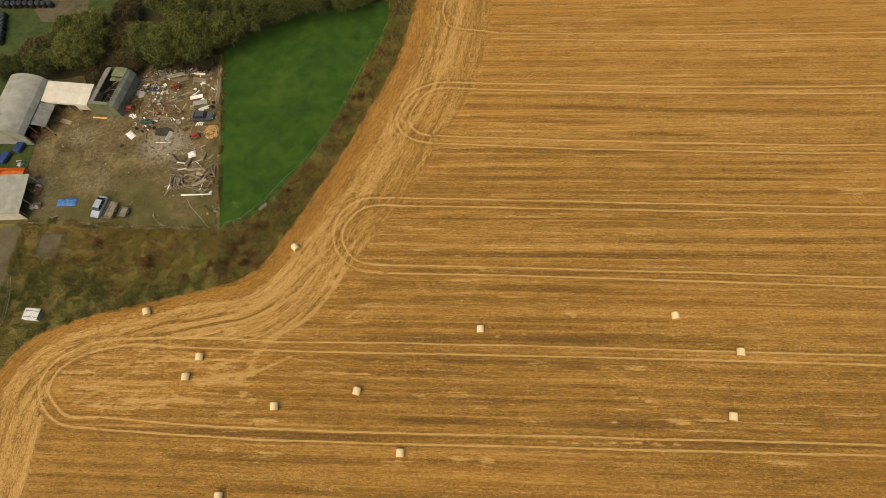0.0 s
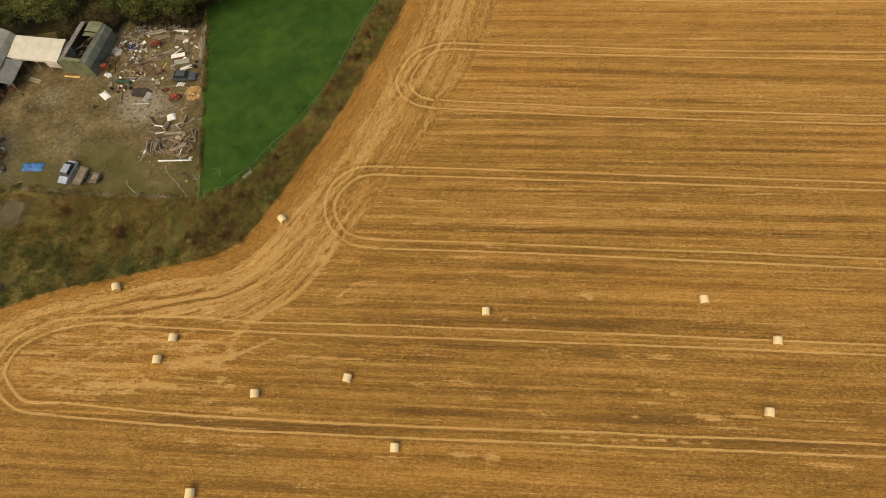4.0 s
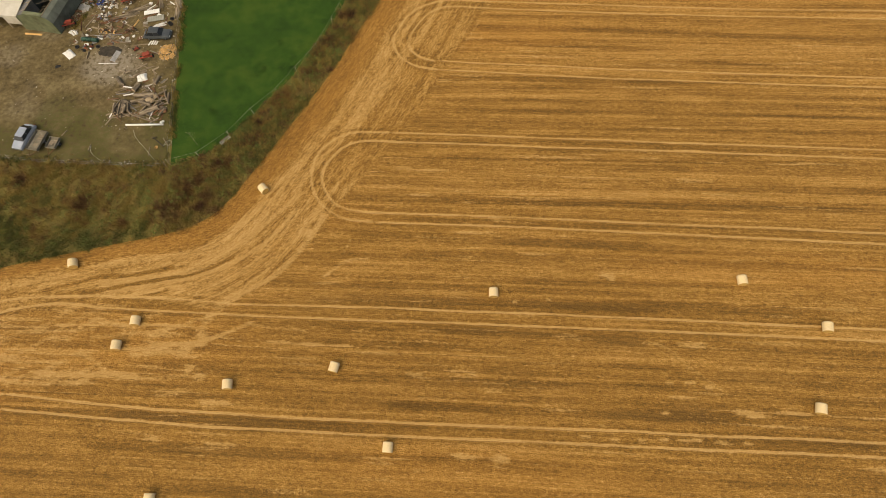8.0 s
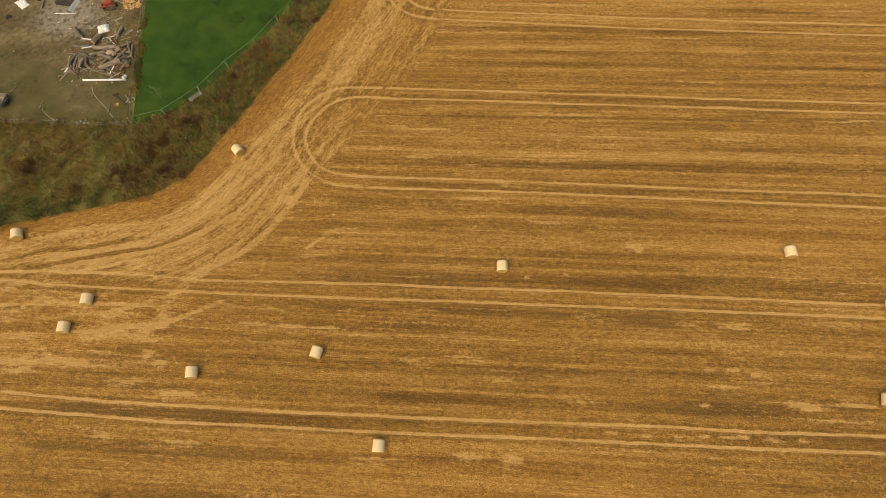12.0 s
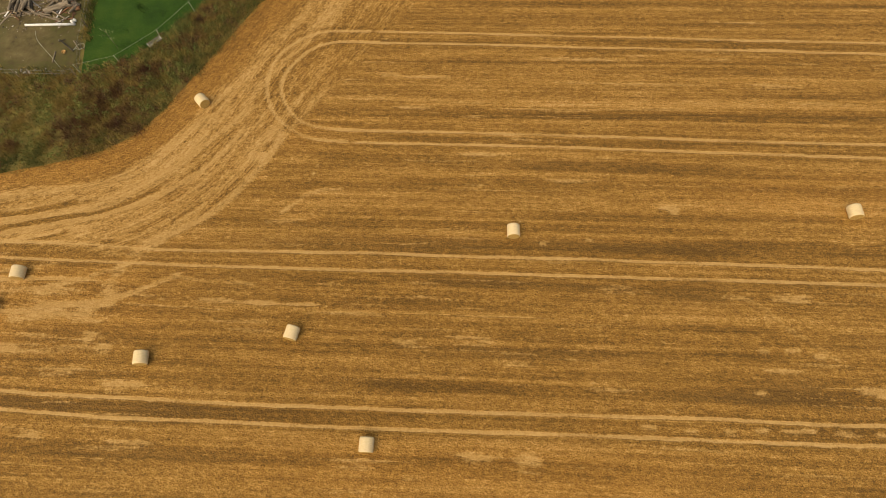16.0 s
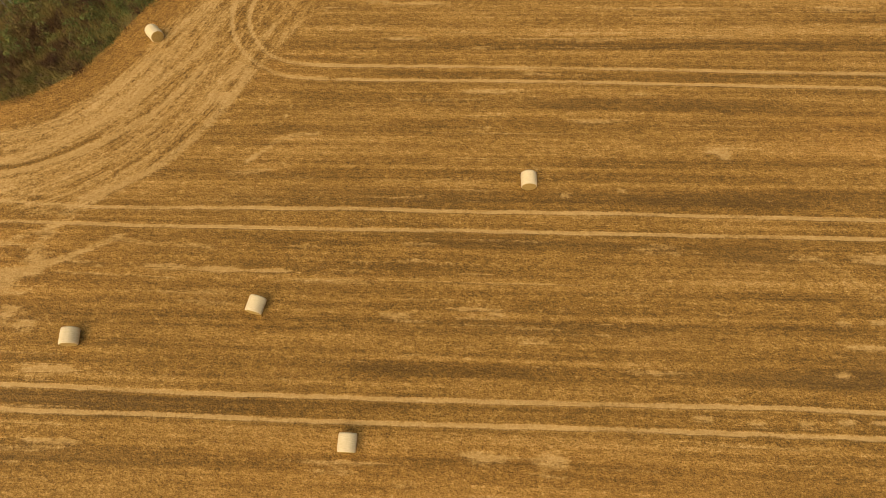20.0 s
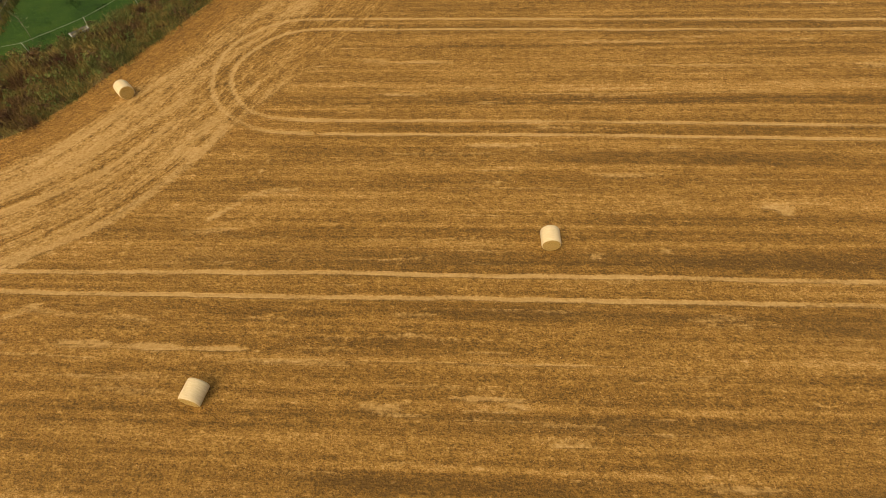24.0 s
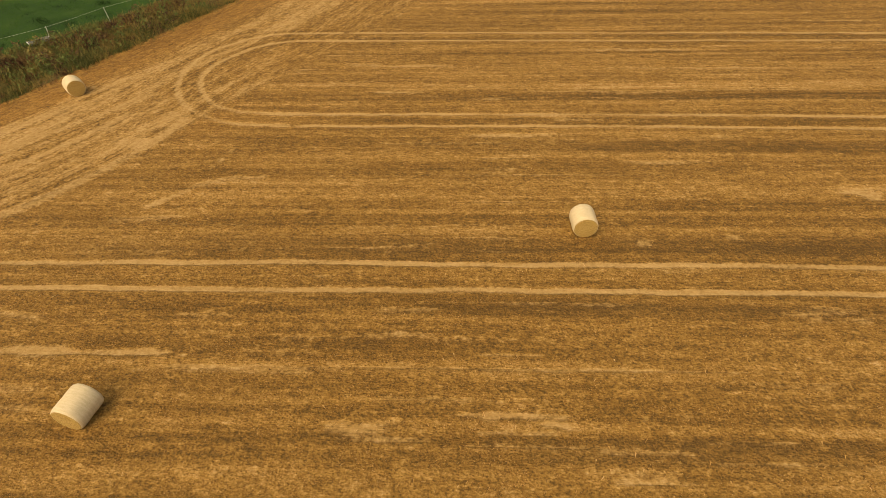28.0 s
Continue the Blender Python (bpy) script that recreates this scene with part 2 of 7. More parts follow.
def sheet_material(name, a, b, c, scale, rough=0.95, bump=0.4):
    m, nt, bsdf = material(name, rough)
    big, mid, fine = grain(nt, scale * 0.25, 4), grain(nt, scale, 5), grain(nt, scale * 8, 3, rough=0.7)
    v = calc(nt, "ADD", calc(nt, "MULTIPLY", big, 0.5), calc(nt, "ADD", calc(nt, "MULTIPLY", mid, 0.35), calc(nt, "MULTIPLY", fine, 0.15)))
    col = ramp(nt, v, [(0.36, a), (0.5, b), (0.64, c)])
    col = mixed(nt, calc(nt, "MULTIPLY", fine, 0.4), col, a)
    nt.links.new(col, bsdf.inputs["Base Color"])
    bumped(nt, bsdf, calc(nt, "ADD", mid, calc(nt, "MULTIPLY", fine, 0.5)), bump, 0.08)
    return m


MAT_ROUGH = sheet_material("rough_grass", (0.095, 0.074, 0.023), (0.17, 0.13, 0.037), (0.115, 0.12, 0.03), 0.8)
MAT_PADDOCK = sheet_material("paddock_turf", (0.014, 0.042, 0.004), (0.025, 0.066, 0.006), (0.052, 0.094, 0.011), 0.5, bump=0.3)

# ---- the plan: field edge, tramlines, fence lines ----
EDGE = curved([(-64, -60), (-69.5, -25), (-71.5, -5), (-71.6, 7), (-70.4, 12.2), (-68.7, 15.3), (-66.7, 17.4), (-62.7, 19.5), (-57.6, 21.3),
               (-50.6, 23.2), (-44.4, 24.8), (-38.6, 26.3), (-34.0, 28.3), (-31.5, 30.9), (-29.6, 34.2), (-27.2, 38.9), (-24.8, 43.6),
               (-21.9, 49.5), (-19.3, 55.4), (-17.0, 61.4), (-14.6, 66.9), (-12.5, 73.5), (-11.0, 80.6), (-10.0, 88.1), (-7.5, 115), (-4, 160)])
FIELD_POLY = EDGE + [(40, 420), (700, 420), (700, -400), (-40, -400)]
PADDOCK_LINE = curved([(-40.4, 36.6), (-36.6, 38.0), (-34.7, 39.8), (-33.2, 41.4), (-31.6, 43.7), (-28.3, 48.2), (-24.5, 54.7), (-22.0, 60.3),
                       (-19.2, 69.4), (-15.1, 79.9), (-15.0, 87)])
PADDOCK_POLY = PADDOCK_LINE + [(-15, 88), (-30, 86), (-42, 80), (-47.6, 75), (-44.8, 60.5), (-42.6, 48.2)]
YARD_POLY = [(-40.6, 36.4), (-49, 36.3), (-59, 36.6), (-67.5, 37.2), (-76, 37.2), (-90, 37.0), (-92, 50), (-90, 68), (-70, 70), (-47.4, 74.5), (-44.8, 60.5), (-42.6, 48.2)]
RAILS = [  # wheel tracks across the field: left end, then places (x, y)
    (4, [(0, 79.1), (20, 78.4), (40, 77.8), (60, 77.5)]), (4, [(0, 77.6), (20, 76.9), (40, 76.2), (60, 76.0)]),
    (-2, [(0, 66.9), (20, 66.1), (40, 65.45), (60, 65.15)]), (-2, [(0, 65.45), (20, 64.55), (40, 64.0), (60, 63.6)]),
    (-5, [(-6, 55.2), (0, 54.85), (20, 53.9), (40, 53.35), (60, 52.85)]), (-5, [(-6, 53.55), (0, 53.25), (20, 52.25), (40, 51.7), (60, 51.2)])]
RAILS += [
    (-11, [(-20, 42.6), (0, 42.3), (20, 41.85), (40, 41.45), (60, 41.0)]), (-11, [(-20, 41.1), (0, 40.85), (20, 40.45), (40, 40.15), (60, 39.7)]),
    (-12, [(-20, 30.35), (0, 30.1), (20, 29.75), (40, 29.5), (60, 29.0)]), (-12, [(-20, 28.95), (0, 28.8), (20, 28.45), (40, 28.05), (60, 27.5)]),
    (-45, [(-44, 17.8), (-36, 17.7), (-27, 17.4), (-8, 17.55), (10, 17.52), (28, 17.4), (60, 17.1)]),
    (-46, [(-44, 16.3), (-33, 16.15), (-22, 15.97), (0, 16.02), (20, 16.03), (40, 15.9), (60, 15.75)])]
RAILS += [
    (-53, [(-54, 5.75), (-46, 5.35), (-42, 5.1), (-34, 4.75), (-26, 4.65), (-8, 4.6), (8, 4.8), (24, 4.85), (52, 4.95)]),
    (-53, [(-54, 4.0), (-46, 3.65), (-38, 3.4), (-28, 3.22), (-8, 3.18), (8, 3.38), (24, 3.36), (52, 3.54)]),
    (-62, [(-62, -7.8), (60, -7.4)]), (-62, [(-62, -9.3), (60, -8.9)]), (4, [(0, 91.2), (60, 90)]), (4, [(0, 89.8), (60, 88.6)])]
LOOPS = [[(2.2, 66.7), (-2.7, 67.0), (-4.7, 66.9), (-6.6, 66.3), (-8.5, 65.3), (-10.4, 63.2), (-11.4, 60.7), (-11.8, 58.9), (-11.1, 56.6), (-9.8, 55.1), (-7.8, 54.0), (-5.0, 53.5)],
         [(2.2, 65.4), (-2.7, 65.7), (-5.1, 65.4), (-7.0, 64.1), (-8.8, 61.3), (-9.4, 59.5), (-9.5, 58.4), (-9.0, 57.0), (-7.5, 55.7), (-5.5, 55.1)],
         [(-11, 42.5), (-14.8, 42.5), (-16.6, 42.2), (-17.8, 41.6), (-19.4, 40.3), (-20.6, 38.1), (-20.8, 35.6), (-20.4, 33.8), (-19.6, 32.2), (-18.3, 30.8), (-16.7, 29.7), (-14.9, 29.1), (-12.0, 28.9)]]
LOOPS += [[(-10, 41.0), (-12.2, 41.1), (-14.6, 41.0), (-16.1, 40.6), (-17.5, 39.5), (-18.5, 38.1), (-19.2, 36.8), (-19.3, 35.2), (-18.7, 33.4), (-17.8, 32.1), (-16.6, 31.0), (-15.4, 30.6), (-13.3, 30.3), (-11.0, 30.2)],
          [(-52.5, 5.6), (-57.2, 5.6), (-60.0, 7.4), (-61.6, 9.4), (-61.1, 12.0), (-59.4, 13.7), (-55.8, 15.4), (-49.8, 16.6), (-45, 16.4)],
          [(-52.5, 4.0), (-57.8, 4.4), (-61.3, 6.5), (-63.1, 9.4), (-63.0, 11.7), (-61.4, 14.1), (-57.9, 16.2), (-53.6, 17.2), (-44, 17.8)],
          [(6.5, 79.0), (3.2, 79.6), (-0.6, 80.2), (-2.9, 81.1), (-4.0, 83.4), (-4.2, 86), (-2.5, 89), (4, 91)]]
BANDS = [  # darker drill bands: y at the left end, slope, left and right end, half width, amount
    (18.75, 0.004, -14, 40, 0.72, 1.15), (15.2, -0.02, -2, 21, 0.55, 1.1), (14.85, 0, -14, -9, 0.35, 0.8), (13.4, 0, -9, 1, 0.4, 0.7), (9.1, 0.011, -14, 23, 0.55, 0.95),
    (6.45, 0.005, -7, 29, 0.55, 0.85), (6.4, 0.01, 14, 28, 0.75, 0.5), (4.0, -0.003, -44, -10, 0.48, 0.9), (4.05, 0.002, -10, 60, 0.45, 0.4), (0.65, 0.006, -40, 12, 0.55, 0.9)]
BANDS += [
    (27.1, -0.016, -14, 36, 0.6, 1.0), (21.75, 0, 7, 33, 0.4, 0.5), (9.5, 0, -38, -15, 0.6, 0.6), (7.2, -0.05, -21, -5, 0.5, 0.5), (38.9, 0, -10, 60, 0.4, 0.75), (35.0, 0, -14, 55, 0.5, 0.75),
    (32.4, -0.002, -15, 55, 0.5, 0.8), (41.6, -0.02, -8, 55, 0.4, 0.5), (29.5, -0.02, -9, 50, 0.4, 0.6), (43.6, 0, -11, 55, 0.3, 0.5), (25.0, 0, -6, 40, 0.3, 0.35), (20.6, 0, -12, 2, 0.3, 0.4)]
BANDS += [
    (63.7, -0.028, 2, 70, 0.45, 0.7), (61.6, -0.034, 1, 70, 0.5, 1.0), (58.9, -0.05, -2, 25, 0.5, 0.9), (56.7, -0.04, -3, 40, 0.35, 0.6), (52.4, -0.035, -3, 30, 0.5, 0.7), (48.2, -0.01, -4, 60, 0.5, 0.8),
    (46.7, -0.01, -5, 55, 0.3, 0.8), (71.2, -0.02, 3, 75, 1.0, 0.6), (74.5, -0.02, 4, 75, 0.4, 0.5), (68.6, -0.02, 2, 75, 0.4, 0.4), (50.3, -0.02, 5, 60, 0.3, 0.5), (81.5, -0.02, 4, 75, 0.8, 0.5), (-3.2, 0, -50, 60, 0.5, 0.6)]
GLOWS = [  # paler drill bands, in the same way
    (16.8, 0, -6, 60, 0.5, 0.9), (12.2, 0.01, -4, 50, 0.5, 0.5), (8.1, 0, -20, 14, 0.4, 0.6), (10.3, 0, -12, 30, 0.3, 0.5), (5.4, 0, -25, 50, 0.3, 0.4), (2.3, 0, -30, 50, 0.45, 0.3), (-1.2, 0, -50, 50, 0.5, 0.4),
    (25.7, -0.01, -10, 40, 0.5, 0.5), (22.9, 0, -12, 45, 0.5, 0.3), (31.2, -0.02, -10, 50, 0.4, 0.6), (33.7, 0, -14, 55, 0.4, 0.5), (36.6, 0, -10, 60, 0.55, 0.7), (39.9, -0.02, -6, 60, 0.4, 0.5)]
GLOWS += [
    (45.5, 0, -6, 60, 0.4, 0.6), (57.8, -0.03, 0, 60, 0.4, 0.7), (60.2, -0.03, 0, 60, 0.35, 0.5), (66.1, -0.03, 0, 70, 0.6, 0.7), (54.0, -0.03, -3, 65, 0.6, 0.7), (49.3, -0.01, 0, 60, 0.4, 0.4), (68.0, -0.02, 3, 70, 0.3, 0.5), (78.2, -0.025, 4, 70, 0.6, 0.6)]
STREAKS = [  # pale loose straw: x, y, half length, half width
    (11.3, 39.1, 4.4, 0.24), (15, 36.1, 8, 0.17), (29.5, 36.0, 2.5, 0.2), (33, 34, 3.7, 0.22), (49, 24.55, 4.5, 0.2), (-5, 36.65, 2.6, 0.17), (-6, 32.95, 2, 0.2), (27, 44, 2.6, 0.15), (49, 58.5, 5.3, 0.2),
    (59, 56.2, 7, 0.22), (37, 67.9, 6, 0.25), (24, 50.7, 5.3, 0.2), (35.6, 75.1, 1.2, 0.15), (11.5, 6.75, 2.2, 0.17), (23.1, 10.2, 0.45, 0.28), (25.4, 10.3, 0.75, 0.25), (27.3, 9.9, 0.6, 0.35), (22.3, 7.0, 0.5, 0.32), (31.1, 7.3, 1.6, 0.45),
    (0.9, 1.3, 1.2, 0.25), (4.6, 1.4, 1.1, 0.5)]
STREAKS += [
    (-25.7, 1.4, 1.9, 0.26), (-33.6, 1.6, 1, 0.38), (-31, 9.65, 0.9, 0.24), (-31.4, 9.2, 0.4, 0.45), (-29.9, 8.55, 0.8, 0.4), (-5, 9.9, 1.2, 0.2), (1.4, 10.2, 0.6, 0.2), (6.2, 18.95, 0.45, 0.3), (10.3, 19.3, 0.5, 0.24), (26, 14.6, 1.7, 0.36),
    (-27.5, 5.8, 1.8, 0.24), (15.5, 5.3, 1, 0.17), (17.0, 22.6, 0.9, 0.18), (17.7, 22.25, 0.4, 0.45), (17.4, 22.4, 0.35, 0.3), (-21.5, 12.95, 1.6, 0.2), (-17.4, 12.85, 1.1, 0.28), (-13.8, 12.85, 1.2, 0.15), (-20.1, 27.1, 0.9, 0.45), (-8.7, 36.95, 1.1, 0.26), (65, 44.2, 4, 0.4), (45, 2.3, 3.5, 0.3), (24.2, 8.7, 1.4, 0.22)]
STREAKS += [(x, y, 0.65, 0.3) for x, y in ((13.7, 4.1), (16.7, 3.95), (19.7, 4.05), (21.9, 4.2), (24.0, 4.25), (25.3, 4.35), (27.6, 4.2), (28.7, 4.2), (30.6, 4.25))]
BLOTS = [(18, 14.6, 3.2, 1.0, 0.6), (25, 7.4, 2.6, 0.8, 0.7), (-6, 18.8, 10, 0.7, 0.5), (10, 18.9, 14, 0.6, 0.35), (6, 15.2, 7, 0.5, 0.5), (6, 9.3, 10, 0.5, 0.45), (20, 6.5, 7, 0.6, 0.55), (-32, 9.4, 6, 0.8, 0.4),
         (-30, 4.0, 13, 0.45, 0.55), (-24, 0.7, 8, 0.5, 0.45), (38, 6.3, 4, 0.6, 0.4), (11, 26.9, 12, 0.5, 0.45), (62, 4.2, 4, 0.5, 0.5), (-16.5, 18.4, 3, 0.9, 0.45), (33, 11, 5, 0.8, 0.3), (51, 65.2, 0.8, 0.5, 0.7)]
TRAILS = [  # lines of straw that turning machines left: points, half width, amount
    ([(-18.4, 30.0), (-19.1, 27.1), (-20.8, 24.2), (-23.0, 21.3), (-25.4, 19.7), (-27.7, 18.1)], 0.34, 0.6), ([(-27.7, 18.1), (-29.9, 16.2), (-30.8, 13.9), (-30.4, 12.6)], 0.6, 0.42),
    ([(-30.4, 12.6), (-32.3, 11.6), (-35.3, 11.1), (-38.5, 10.8)], 0.4, 0.5), ([(-25.2, 15.1), (-26.8, 14.3), (-28.7, 13.4), (-30.4, 12.6), (-32.5, 12.3), (-36.6, 11.9)], 0.3, 0.6),
    ([(-9.2, 12.9), (-15.2, 12.8), (-18.8, 12.85), (-23.9, 12.9), (-28.0, 12.9)], 0.12, 0.2), ([(-20.6, 12.15), (-23.7, 12.25), (-28.9, 12.4)], 0.12, 0.5), ([(-25.2, 14.9), (-22, 14.6), (-18.0, 14.5)], 0.24, 0.45)]
TRAILS += [
    ([(-12.0, 23.8), (-13.9, 23.65), (-15.2, 23.1), (-16.1, 22.2), (-17.1, 21.3)], 0.26, 0.6), ([(-15.1, 24.3), (-14.3, 26.5)], 0.12, 0.6), ([(-18.3, 20.3), (-16.1, 20.7), (-14.4, 21.2)], 0.3, 0.35),
    ([(-44.2, 18.1), (-41.6, 18.7), (-39.0, 19.2), (-36.5, 20.0), (-33.9, 20.5), (-31.3, 21.4), (-28.9, 22.6), (-26.5, 24.4), (-24.2, 26.8), (-22.0, 30.3)], 0.3, 0.5),
    ([(-44.7, 19.5), (-41.5, 20.0), (-38.3, 20.6), (-34.1, 21.3), (-31.2, 23.0), (-27.9, 25.6), (-24.7, 29.4), (-21.8, 32.7)], 0.35, 0.35), ([(-45.6, 21.7), (-40.2, 22.7), (-34.8, 23.9), (-31.9, 25.6), (-28.6, 28.8), (-25.2, 31.9)], 0.4, 0.3)]
TRAILS += [
    ([(-52, 18.1), (-45.0, 20.2), (-41.7, 20.45), (-39.6, 20.9), (-36.5, 21.8)], 0.28, -0.7), ([(-50, 17.6), (-44.4, 18.6), (-41.8, 19.2), (-39.2, 19.8), (-36.6, 20.3), (-33.9, 20.8), (-31.5, 21.9), (-29.0, 23.4)], 0.24, -0.7),
    ([(-39.6, 17.75), (-37.1, 18.5), (-36.4, 18.9)], 0.3, -0.6), ([(-43.8, 17.05), (-38.3, 17.05), (-32.7, 16.7)], 0.36, -0.6), ([(-37.5, 14.7), (-36.6, 15.3), (-33.6, 15.7)], 0.3, -0.5),
    ([(-29, 16.3), (-31.6, 15.3), (-34.1, 14.2), (-38.0, 13.4), (-44, 12.6)], 0.3, 0.35), ([(-46.3, 8.3), (-41.5, 8.3), (-37.1, 8.1)], 0.4, 0.5), ([(-52, 10.8), (-45, 10.6), (-40.8, 8.6)], 0.3, 0.35)]
TRAILS += [
    ([(-42.6, 17.6), (-37.5, 18.6), (-36.0, 19.6)], 0.22, 0.4), ([(-34.3, 6.4), (-31, 6.9)], 0.5, 0.35), ([(20.8, 14.6), (22.6, 14.4), (24.0, 13.4), (25.1, 12.3), (28.6, 9.7)], 0.3, 0.42), ([(29, 12.4), (31.5, 11.2), (33, 9.2)], 0.3, 0.25),
    ([(-49, 13.9), (-44, 14.2), (-40, 15.2)], 0.2, 0.4), ([(-55, 12.8), (-48, 13.2), (-44, 13.6)], 0.25, 0.35), ([(-58, 10), (-52, 9.4), (-46, 9.6)], 0.3, 0.4), ([(-57, 7.6), (-50, 7.0), (-44, 7.2)], 0.3, 0.3)]


def reached(x, y, line, reach):
    """Distance from a line of points where that is less than reach, and which points those are."""
    p = np.array(line)
    sel = np.nonzero((x > p[:, 0].min() - reach) & (x < p[:, 0].max() + reach) & (y > p[:, 1].min() - reach) & (y < p[:, 1].max() + reach))
    return sel, along(x[sel], y[sel], line)[0]


def field_cover(x, y):
    """The stubble at each place: its tone, the share of loose straw, weeds, gold, wheel tracks, and the way along and across the drill rows."""
    yy = y + 0.25 * (vnoise(x / 23, y / 9, 3) - 0.5)
    c = np.full(x.shape, 0.43)
    rag = 0.55 * (vnoise(x / 1.1, yy / 0.5, 4) - 0.5)
    wob = 0.45 + 0.95 * smooth(0.1, 0.8, vnoise(x / 9 + 5, y / 2.2, 5))
    for bands, step in ((BANDS, -0.16), (GLOWS, 0.1)):
        for y0, k, x0, x1, half, amount in bands:
            e = np.abs(yy - y0 - k * (x - x0)) / half
            c += step * amount * wob * smooth(1.35, 0.55, e + rag) * smooth(x0 - 3, x0 + 2, x) * smooth(x1 + 6, x1 - 4, x)
    c += 0.09 * (vnoise(x / 26, yy / 0.8, 7) - 0.5) + 0.2 * (vnoise(x / 60, yy / 0.42, 30) - 0.5) + 0.12 * (vnoise(x / 5, yy / 0.35, 8) - 0.5) + 0.1 * (vnoise(x / 1.4, yy / 0.5, 9) - 0.5)
    c += 0.1 * (vnoise(x / 40, y / 14, 10) - 0.5) + 0.06 * smooth(40, 70, y) - 0.05 * smooth(8, 30, x) * smooth(24, 8, y)
    # scattered dashes of straw along the rows
    pale = 0.5 * smooth(0.62, 0.95, vnoise(x / 4, yy / 0.3, 12)) * smooth(0.3, 0.75, vnoise(x / 20, y / 4, 13)) + 0.5 * smooth(0.66, 0.95, vnoise(x / 9, yy / 0.22, 28)) * smooth(0.3, 0.7, vnoise(x / 17, y / 3, 29))
    pale += 0.3 * smooth(0.7, 0.95, vnoise(x / 0.7, yy / 0.3, 32)) * smooth(0.4, 0.8, vnoise(x / 12, yy / 0.7, 33))
    weed = np.zeros(x.shape)
    for x0, y0, a, b, k in BLOTS:
        g = np.exp(-(((x - x0) / a) ** 2) ** 1.3 - ((yy - y0) / b) ** 2)
        weed = np.maximum(weed, k * g * (0.6 + 0.6 * vnoise(x / 2, y / 0.6, 14)))
    gold = 0.12 + 0.55 * smooth(0.45, 0.8, vnoise(x / 35, y / 6, 15)) + 0.45 * smooth(40, 75, y)
    # headland along the field edge
    d, s = along(x, y, EDGE)
    s = s - 73
    wide = np.interp(s, [-40, -2, 14, 32, 40, 54, 64, 90, 125], [12, 11, 7, 8, 12.6, 13.4, 14.9, 16.2, 16])
    wav = 1.2 * (vnoise(s / 8, d / 30, 16) - 0.5)
    head = smooth(0, 0.8, wide - d + wav * 0.6)
    dl = d + 0.5 * wav
    lane = 0.5 * (vnoise(s / 16, dl / 0.7, 17) - 0.5) + 0.42 * (vnoise(s / 4.5, dl / 0.42, 18) - 0.5) + 0.3 * (vnoise(s / 1.5, dl / 0.45, 19) - 0.5)
    f = d / wide
    trod = smooth(0.16, 0.33, f) * (1 - 0.5 * smooth(0.5, 0.8, f) * smooth(48, 60, s))
    c += (0.40 + 0.06 * trod + 0.3 * lane - c) * head
    pale += (0.03 + 0.46 * trod + lane * (0.45 + 0.45 * trod) - pale) * head
    gold += (0.85 * (1 - trod) * (1 - 0.7 * smooth(0.4, 0.8, f)) - gold) * head
    weed *= 1 - head
    # a ragged line of straw where the rows end at the headland
    pale += 0.6 * np.exp(-(((wide - d + wav * 0.6) / 0.16) ** 2)) * smooth(0.5, 0.75, vnoise(s / 1.2, d / 3, 34)) * smooth(48, 54, s)
    # turning ground between the edge and the first tracks
    fan = smooth(-26, -34, x) * smooth(5.6, 8, y) * (1 - head) * inside(x, y, FIELD_POLY)
    fa, fb = 0.85 * x + 0.53 * y, 0.85 * y - 0.53 * x
    pale += fan * (0.12 + 0.32 * smooth(0.5, 0.8, vnoise(fa / 4, fb / 0.5, 20)) * smooth(0.35, 0.6, vnoise(x / 6, y / 4, 26)) + 0.42 * smooth(0.5, 0.85, vnoise(x / 4, y / 0.45, 21)))
    for trail, half, amount in TRAILS:
        sel, e = reached(x, y, curved(trail, 0.8), 2 * half)
        g = np.exp(-((e / half) ** 2) ** 1.5)
        pale[sel] += amount * g * (0.75 + 0.5 * vnoise(x[sel] / 0.9, y[sel] / 0.5, 27))
        c[sel] += 0.2 * min(amount, 0) * g
    for x0, y0, a, b in STREAKS:
        sel = np.nonzero((np.abs(x - x0) < 1.6 * a) & (np.abs(y - y0) < 2.4 * b + 0.02 * a))
        u, v = x[sel], y[sel]
        g = np.exp(-((((u - x0) / a) ** 2) ** 2) - ((v - y0 + 0.01 * (u - x0)) / b) ** 2)
        pale[sel] += g * (0.42 + 0.62 * vnoise(u / 0.5, v / 0.2, 24))
    # wheel tracks: flattened straw, with taller stubble and its painted shade beside them
    brk = 0.55 + 0.45 * vnoise(x / 2.5, y / 3, 22)
    line, rim = np.zeros(x.shape), np.zeros(x.shape)
    for left, places in RAILS:
        px, py = zip(*places)
        mid = np.interp(x, px, py) + 0.14 * (vnoise(x / 9, np.full(x.shape, py[0]), 23) - 0.5)
        e = np.abs(y - mid + 0.07 * (vnoise(x / 0.8, np.full(x.shape, py[0]), 25) - 0.5))
        on = smooth(left - 0.5, left + 1.5, x)
        line, rim = np.maximum(line, on * np.exp(-((e / 0.175) ** 2) ** 1.5)), np.maximum(rim, on * np.exp(-(((e - 0.38) / 0.14) ** 2)))
    for loop in LOOPS:
        sel, e = reached(x, y, curved(loop, 0.8), 1.2)
        line[sel], rim[sel] = np.maximum(line[sel], 0.9 * np.exp(-((e / 0.23) ** 2) ** 1.5)), np.maximum(rim[sel], np.exp(-(((e - 0.5) / 0.2) ** 2)))
    # darker line along each track: the stubble edge's shade put into the tone
    c -= 0.09 * rim
    pale -= 0.2 * rim
